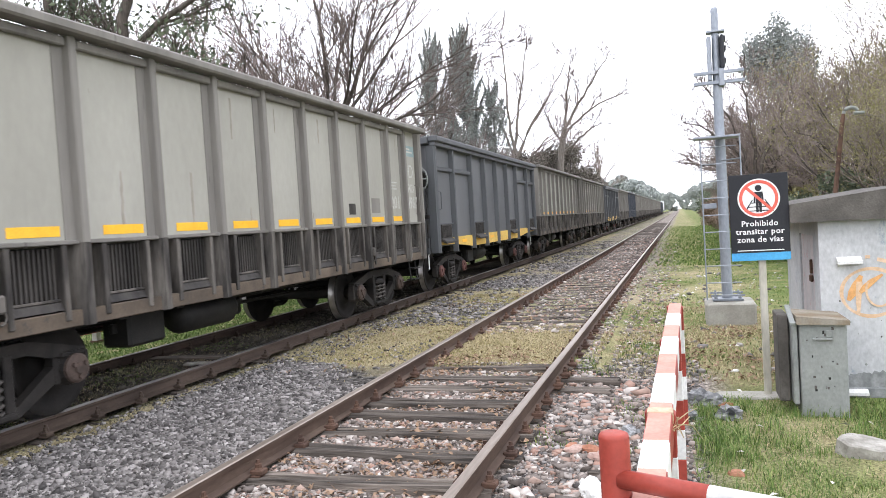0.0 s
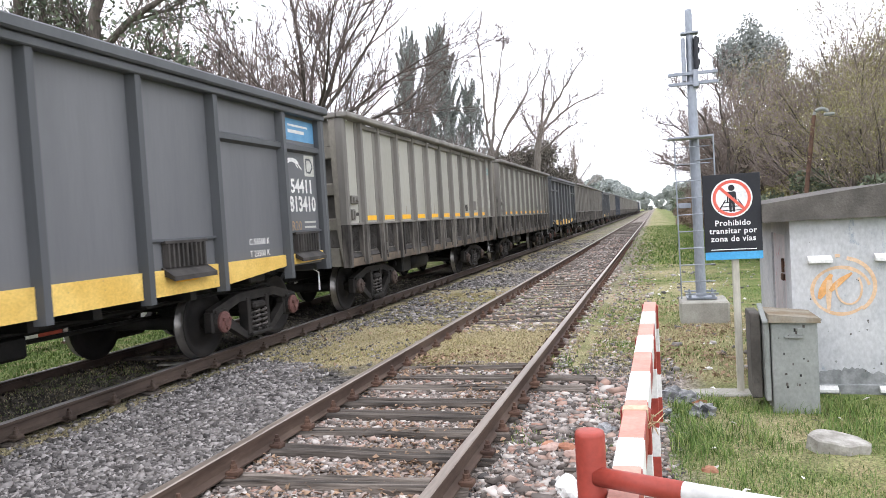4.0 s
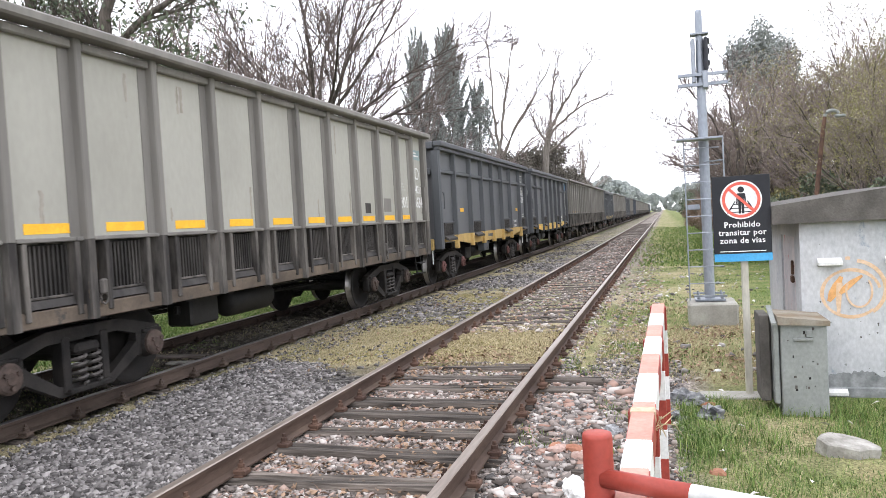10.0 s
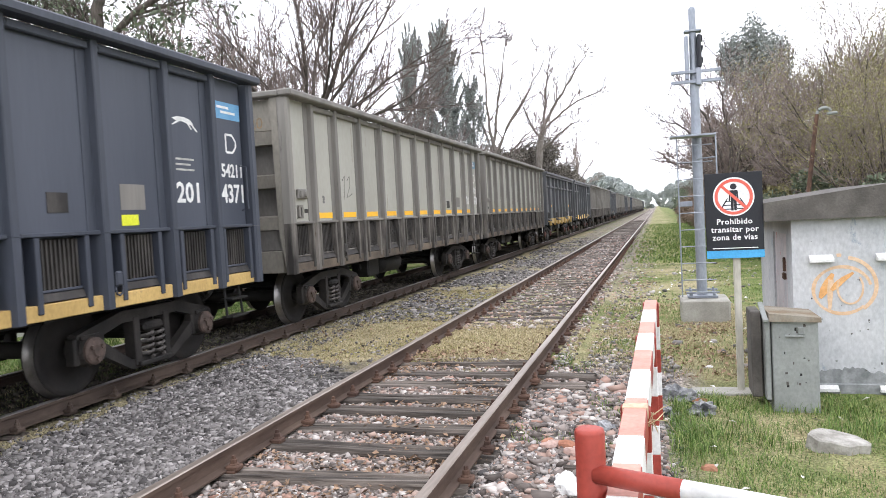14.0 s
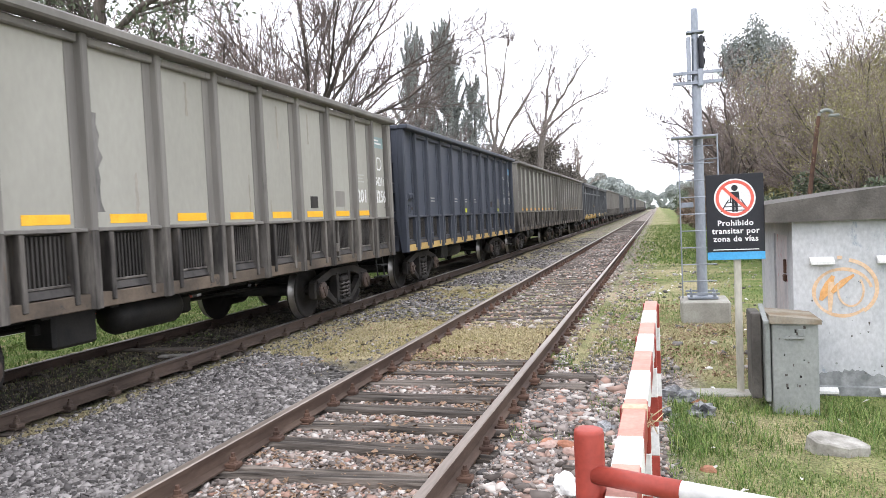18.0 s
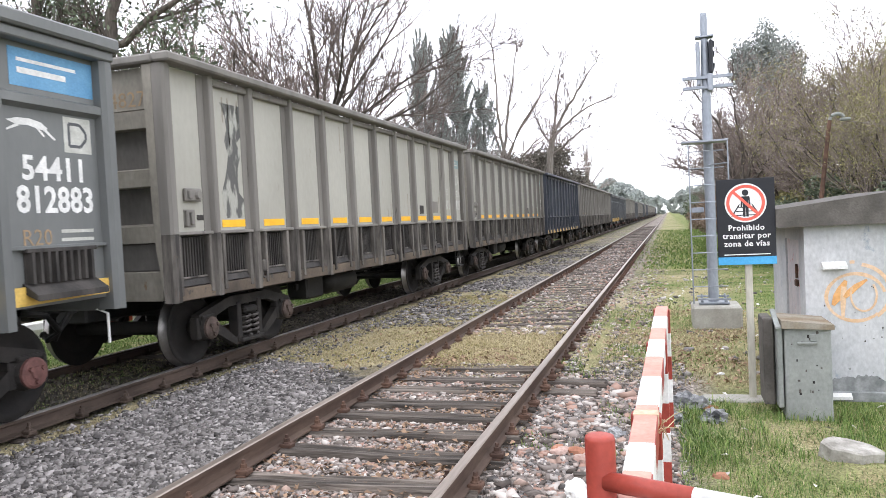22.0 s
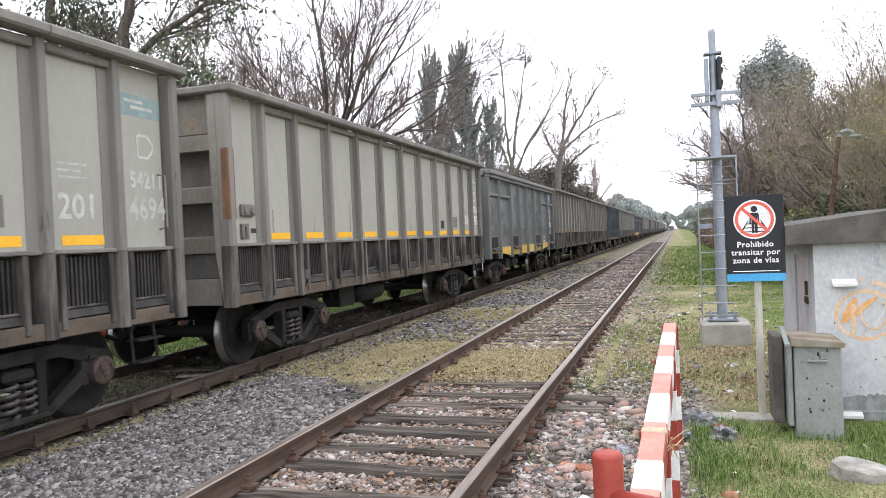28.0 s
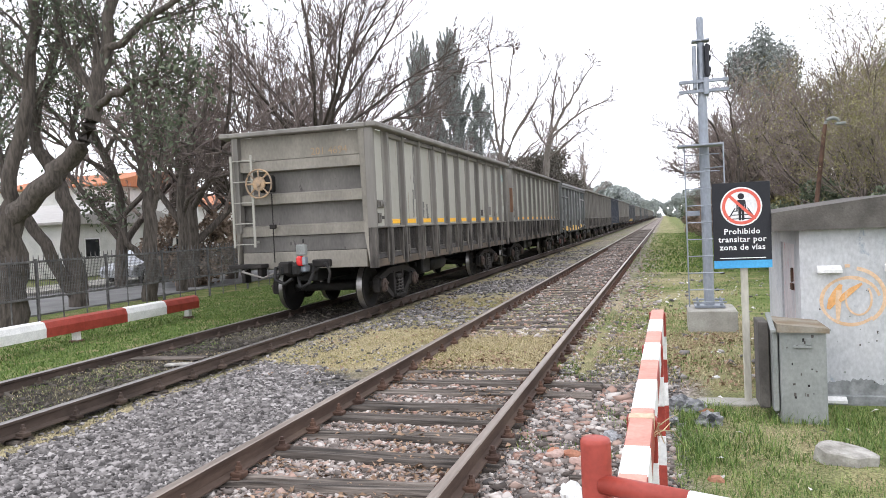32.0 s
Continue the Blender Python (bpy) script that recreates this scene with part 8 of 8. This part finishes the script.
grass("grass", "thin grass between the rails of the train's track", 20, scatter(20, 14000, -7.3, -5.72, 4.5, 22, lambda x, y: 0.05 + clumps(x, y, 1.5, 27, 0.45)), 0.01, 0.05, M_MOSS, 0.006, 1.0)
grass("grass", "withered tufts in the open bed of the train's track", 25, scatter(25, 16000, -7.3, -5.72, 3.8, 9.4, lambda x, y: 0.12 + 0.9 * clumps(x, y, 2.2, 91, 0.40)), 0.008, 0.035, M_DRY, 0.004, 1.3)
grass("grass", "low green weeds in the open bed of the train's track", 26, scatter(26, 9000, -7.3, -5.72, 3.8, 10.5, lambda x, y: clumps(x, y, 1.8, 95, 0.48)), 0.01, 0.04, M_GRASS, 0.004, 1.2)
grass("grass", "sparse green tufts among the old sleepers", 21, scatter(21, 16000, -1.3, 0.0, 5.5, 16, lambda x, y: clumps(x, y, 3.0, 31, 0.60, 6)), 0.02, 0.08, M_GRASS, 0.004)
grass("grass", "far verge grass along the line", 22, scatter(22, 40000, -1.2, 3.5, 24, 75, lambda x, y: np.clip(0.3 + 0.3 * (x + 1.0), 0.2, 1) * 30 / y), 0.03, 0.10, M_GRASS, 0.02)


grass("grass", "yellow-green turf between the tracks", 23, scatter(23, 60000, -5.3, -3.15, 8.2, 17, lambda x, y: np.clip((y - 8.4 + 1.4 * (patchy(x, y, 2.0, 81) - 0.5)) * 0.9, 0.03, 1) * (0.2 + 0.8 * clumps(x, y, 1.4, 83, 0.36))), 0.01, 0.04, M_STRAW, 0.004, 1.3)
grass("grass", "yellow-green turf grown over the near track", 24, scatter(24, 20000, -2.98, -1.36, 8.2, 11.4, lambda x, y: 0.2 + 0.8 * clumps(x, y, 2.4, 85, 0.4)), 0.01, 0.04, M_STRAW, 0.004, 1.3)


def flat_leaves(name, label, seed, spots, size, material):
    x, y, g = spots
    c = np.stack([x, y, heights(x, y) + 0.012 + 0.03 * g.random(len(x))], -1)
    n = len(x)
    a = g.uniform(0, 6.283, n)
    u = np.stack([np.cos(a), np.sin(a), g.normal(0, 0.35, n)], -1)
    w = np.stack([-np.sin(a), np.cos(a), g.normal(0, 0.35, n)], -1)
    s = size * g.uniform(0.6, 1.3, (n, 1))
    up = np.array([0, 0, 1.0]) * s * 0.3
    v = np.stack([c - u * s, c + w * s * 0.5 + up, c + u * s, c - w * s * 0.5 + up], 1).reshape(-1, 3)
    i = np.arange(n)[:, None] * 4
    f = np.concatenate([i + [0, 1, 2], i + [0, 2, 3]], 0)
    return tagged(new(name, raw_mesh(name, v, f, material)), label, "leaves", kind="stuff")


flat_leaves("fallen_leaves", "curled brown leaves among the old sleepers", 41, scatter(41, 4200, -3.0, -1.2, 2.6, 9.0, lambda x, y: clumps(x, y, 3.0, 33, 0.35)), 0.026, M_LITTER)
flat_leaves("fallen_leaves", "brown leaves on the dry grass", 42, scatter(42, 3200, -5.2, 1.5, 8.0, 18, lambda x, y: clumps(x, y, 2.0, 35, 0.45)), 0.03, M_LITTER)
flat_leaves("fallen_leaves", "brown leaves thick on the verge by the sign", 44, scatter(44, 900, -0.4, 1.1, 7.6, 11.5, lambda x, y: clumps(x, y, 2.5, 37, 0.3)), 0.03, M_LITTER)
flat_leaves("fallen_leaves", "pale scraps and leaves on the verge", 43, scatter(43, 260, -1.0, 3.4, 3.5, 22), 0.035, M_SCRAP)


def lump(name, label, category, at, size, material, seed, flat=1.0, sub=2, rough=0.12):
    bm = bmesh.new()
    bmesh.ops.create_icosphere(bm, subdivisions=sub, radius=1.0)
    rr = random.Random(seed)
    o = Vector((rr.uniform(0, 50),) * 3)
    for v in bm.verts:
        k = 1 + rough * noise.noise(v.co * 1.7 + o) + rough * 0.6 * noise.noise(v.co * 4.1 + o)
        v.co = Vector((v.co.x * size[0], v.co.y * size[1], max(v.co.z, -0.5) * size[2] * flat)) * k
    me = bpy.data.meshes.new(name)
    bm.to_mesh(me)
    bm.free()
    me.materials.append(material)
    ob = new(name, me)
    ob.matrix_basis = pose(*at, 0, 0, rr.uniform(0, 360))
    return tagged(ob, label, category)


def broken_slab(name, label, at, poly, h, material, tilt=(0, 0)):
    mb = MB()
    n = len(poly)
    vs = [(a * 1.06, b * 1.06, -0.08) for a, b in poly] + [(a, b, h) for a, b in poly] + [(a * 0.9, b * 0.9, h + 0.012) for a, b in poly]
    fs = [(i, (i + 1) % n, (i + 1) % n + n, i + n) for i in range(n)] + [(n + i, n + (i + 1) % n, 2 * n + (i + 1) % n, 2 * n + i) for i in range(n)] + [tuple(range(2 * n, 3 * n))]
    return thing(name, label, "stone", mb=mb.add(vs, fs), material=material, m=pose(*at, tilt[0], tilt[1], 0))


broken_slab("concrete_lump", "broken pale concrete lump lying in the grass", (1.16, 5.75, -0.235), [(-0.19, 0.02), (-0.15, 0.10), (-0.10, 0.14), (0.0, 0.13), (0.07, 0.10), (0.15, 0.06), (0.21, -0.03), (0.19, -0.08), (0.12, -0.09), (0.05, -0.14), (-0.06, -0.10), (-0.14, -0.09)], 0.075, M_PALESTONE, (7, 5))
broken_slab("concrete_slab", "thin concrete slab under the sign", (0.52, 7.42, -0.27), [(-0.30, -0.12), (-0.28, 0.10), (0.0, 0.13), (0.32, 0.12), (0.34, -0.10), (0.1, -0.13)], 0.03, M_CONC)
for k, (x, y, s) in enumerate(((0.10, 7.15, 0.13), (0.20, 7.05, 0.11), (0.30, 6.62, 0.12), (-0.02, 6.5, 0.10), (-0.55, 4.15, 0.12), (-0.47, 6.0, 0.09))):
    lump("plastic_bag", "crumpled grey plastic bag in the grass", "litter", (x, y, -0.22), (s, s * 0.8, s * 0.6), M_BAG, 60 + k, 1, 3, 0.7)
lump("plastic_bag", "crumpled white plastic bag by the barrier post", "litter", (-0.60, 4.62, -0.2), (0.10, 0.09, 0.09), M_BWHITE, 71, 1, 3, 0.6)
lump("plastic_bottle_scrap", "small white plastic scrap on dry grass", "litter", (0.47, 8.45, -0.23), (0.06, 0.03, 0.02), M_BWHITE, 72, 1, 2, 0.4)
lump("brick_piece", "broken orange brick in the grass", "brick", (0.27, 5.2, -0.24), (0.06, 0.035, 0.035), M_BRICK, 73, 1, 2, 0.3)
lump("brick_piece", "red brick fragment by the plastic bags", "brick", (0.30, 6.95, -0.22), (0.06, 0.04, 0.03), M_BRICK, 74, 1, 2, 0.3)
rr = random.Random(8)
for k in range(16):
    lump("rubble_stone", "large loose stone in the rubble", "stone", (rr.uniform(-1.0, -0.15), rr.uniform(3.6, 7.4), -0.22), (rr.uniform(0.045, 0.085), rr.uniform(0.035, 0.06), rr.uniform(0.02, 0.04)), (M_PALESTONE, M_BRICKPALE, M_CONC)[k % 3], 80 + k, 1, 2, 0.35)
for k in range(5):
    lump("brick_piece", "broken pink brick in the rubble", "brick", (rr.uniform(-0.95, -0.45), rr.uniform(4.9, 6.3), -0.2), (0.10, 0.05, 0.04), M_BRICK if k % 2 else M_BRICKPALE, 100 + k, 1, 2, 0.25)
thing("plank", "short weathered plank lying in the rubble", "plank", mb=MB().box(-0.16, 0.16, -0.03, 0.03, 0, 0.03, 0.005), material=M_SLEEP, m=pose(-0.52, 4.95, -0.2, 0, 4, 12))
thing("plank", "pale broken board lying between the rails", "plank", mb=MB().box(-0.3, 0.3, -0.07, 0.07, 0, 0.025, 0.005), material=M_PALESTONE, m=pose(-6.1, 8.3, -0.13, 0, 0, 15))
thing("plank", "grey board lying across the train's track", "plank", mb=MB().box(-0.55, 0.55, -0.09, 0.09, 0, 0.03, 0.005), material=M_SLEEP, m=pose(-6.7, 8.7, -0.135, 0, 0, 8))


def tail_device():
    """The end-of-train device hung on the last coupler."""
    y = -LA / 2 - 0.42
    d = part("tail_device", MB().box(0.08, 0.26, y - 0.08, y + 0.05, 1.13, 1.33, 0.02), M_BOX, w11, "grey end-of-train device with a red lamp")
    part("red_lamp", MB().box(0.08, 0.20, y - 0.10, y + 0.03, 0.94, 1.12, 0.03), M_REDLAMP, d, "bright red marker lamp")
    part("clamp", MB().box(0.10, 0.22, y - 0.02, y + 0.20, 0.82, 0.94, 0.02), M_GALV, d)
    part("side_plate", MB().box(0.202, 0.27, y - 0.09, y + 0.03, 0.96, 1.10, 0.008), M_GALV, d)
    part("coupler_lever", MB().box(0.30, 0.66, y + 0.1, y + 0.22, 0.90, 1.04, 0.02), M_BOGIE, d, "dusty coupler lever bracket")
    part("lever_arm", MB().tube([(0.42, y + 0.25, 1.0), (0.62, y + 0.05, 0.96), (0.70, y + 0.02, 0.80), (0.66, y, 0.62)], 0.026, 7), M_BOGIE, d)
    part("draw_head", MB().box(-0.34, -0.08, y - 0.02, y + 0.2, 0.78, 1.02, 0.04), M_BOGIE, d)
    part("slack_hose", MB().tube([(-0.30, y + 0.30, 0.95), (-0.42, y + 0.05, 0.90), (-0.36, y - 0.08, 0.70), (-0.15, y - 0.12, 0.62), (0.0, y - 0.1, 0.72)], 0.034, 7), M_BLACK, d)
    part("antenna", MB().tube([(0.2, y, 1.36), (0.2, y, 1.42)], 0.015, 6), M_BLACK, d)
    part("air_hose", MB().tube([(0.30, y + 0.2, 0.95), (0.38, y - 0.02, 0.80), (0.34, y - 0.12, 0.62), (0.18, y - 0.12, 0.55), (0.08, y - 0.02, 0.68)], 0.03, 7), M_BLACK, d)


tail_device()


motions()
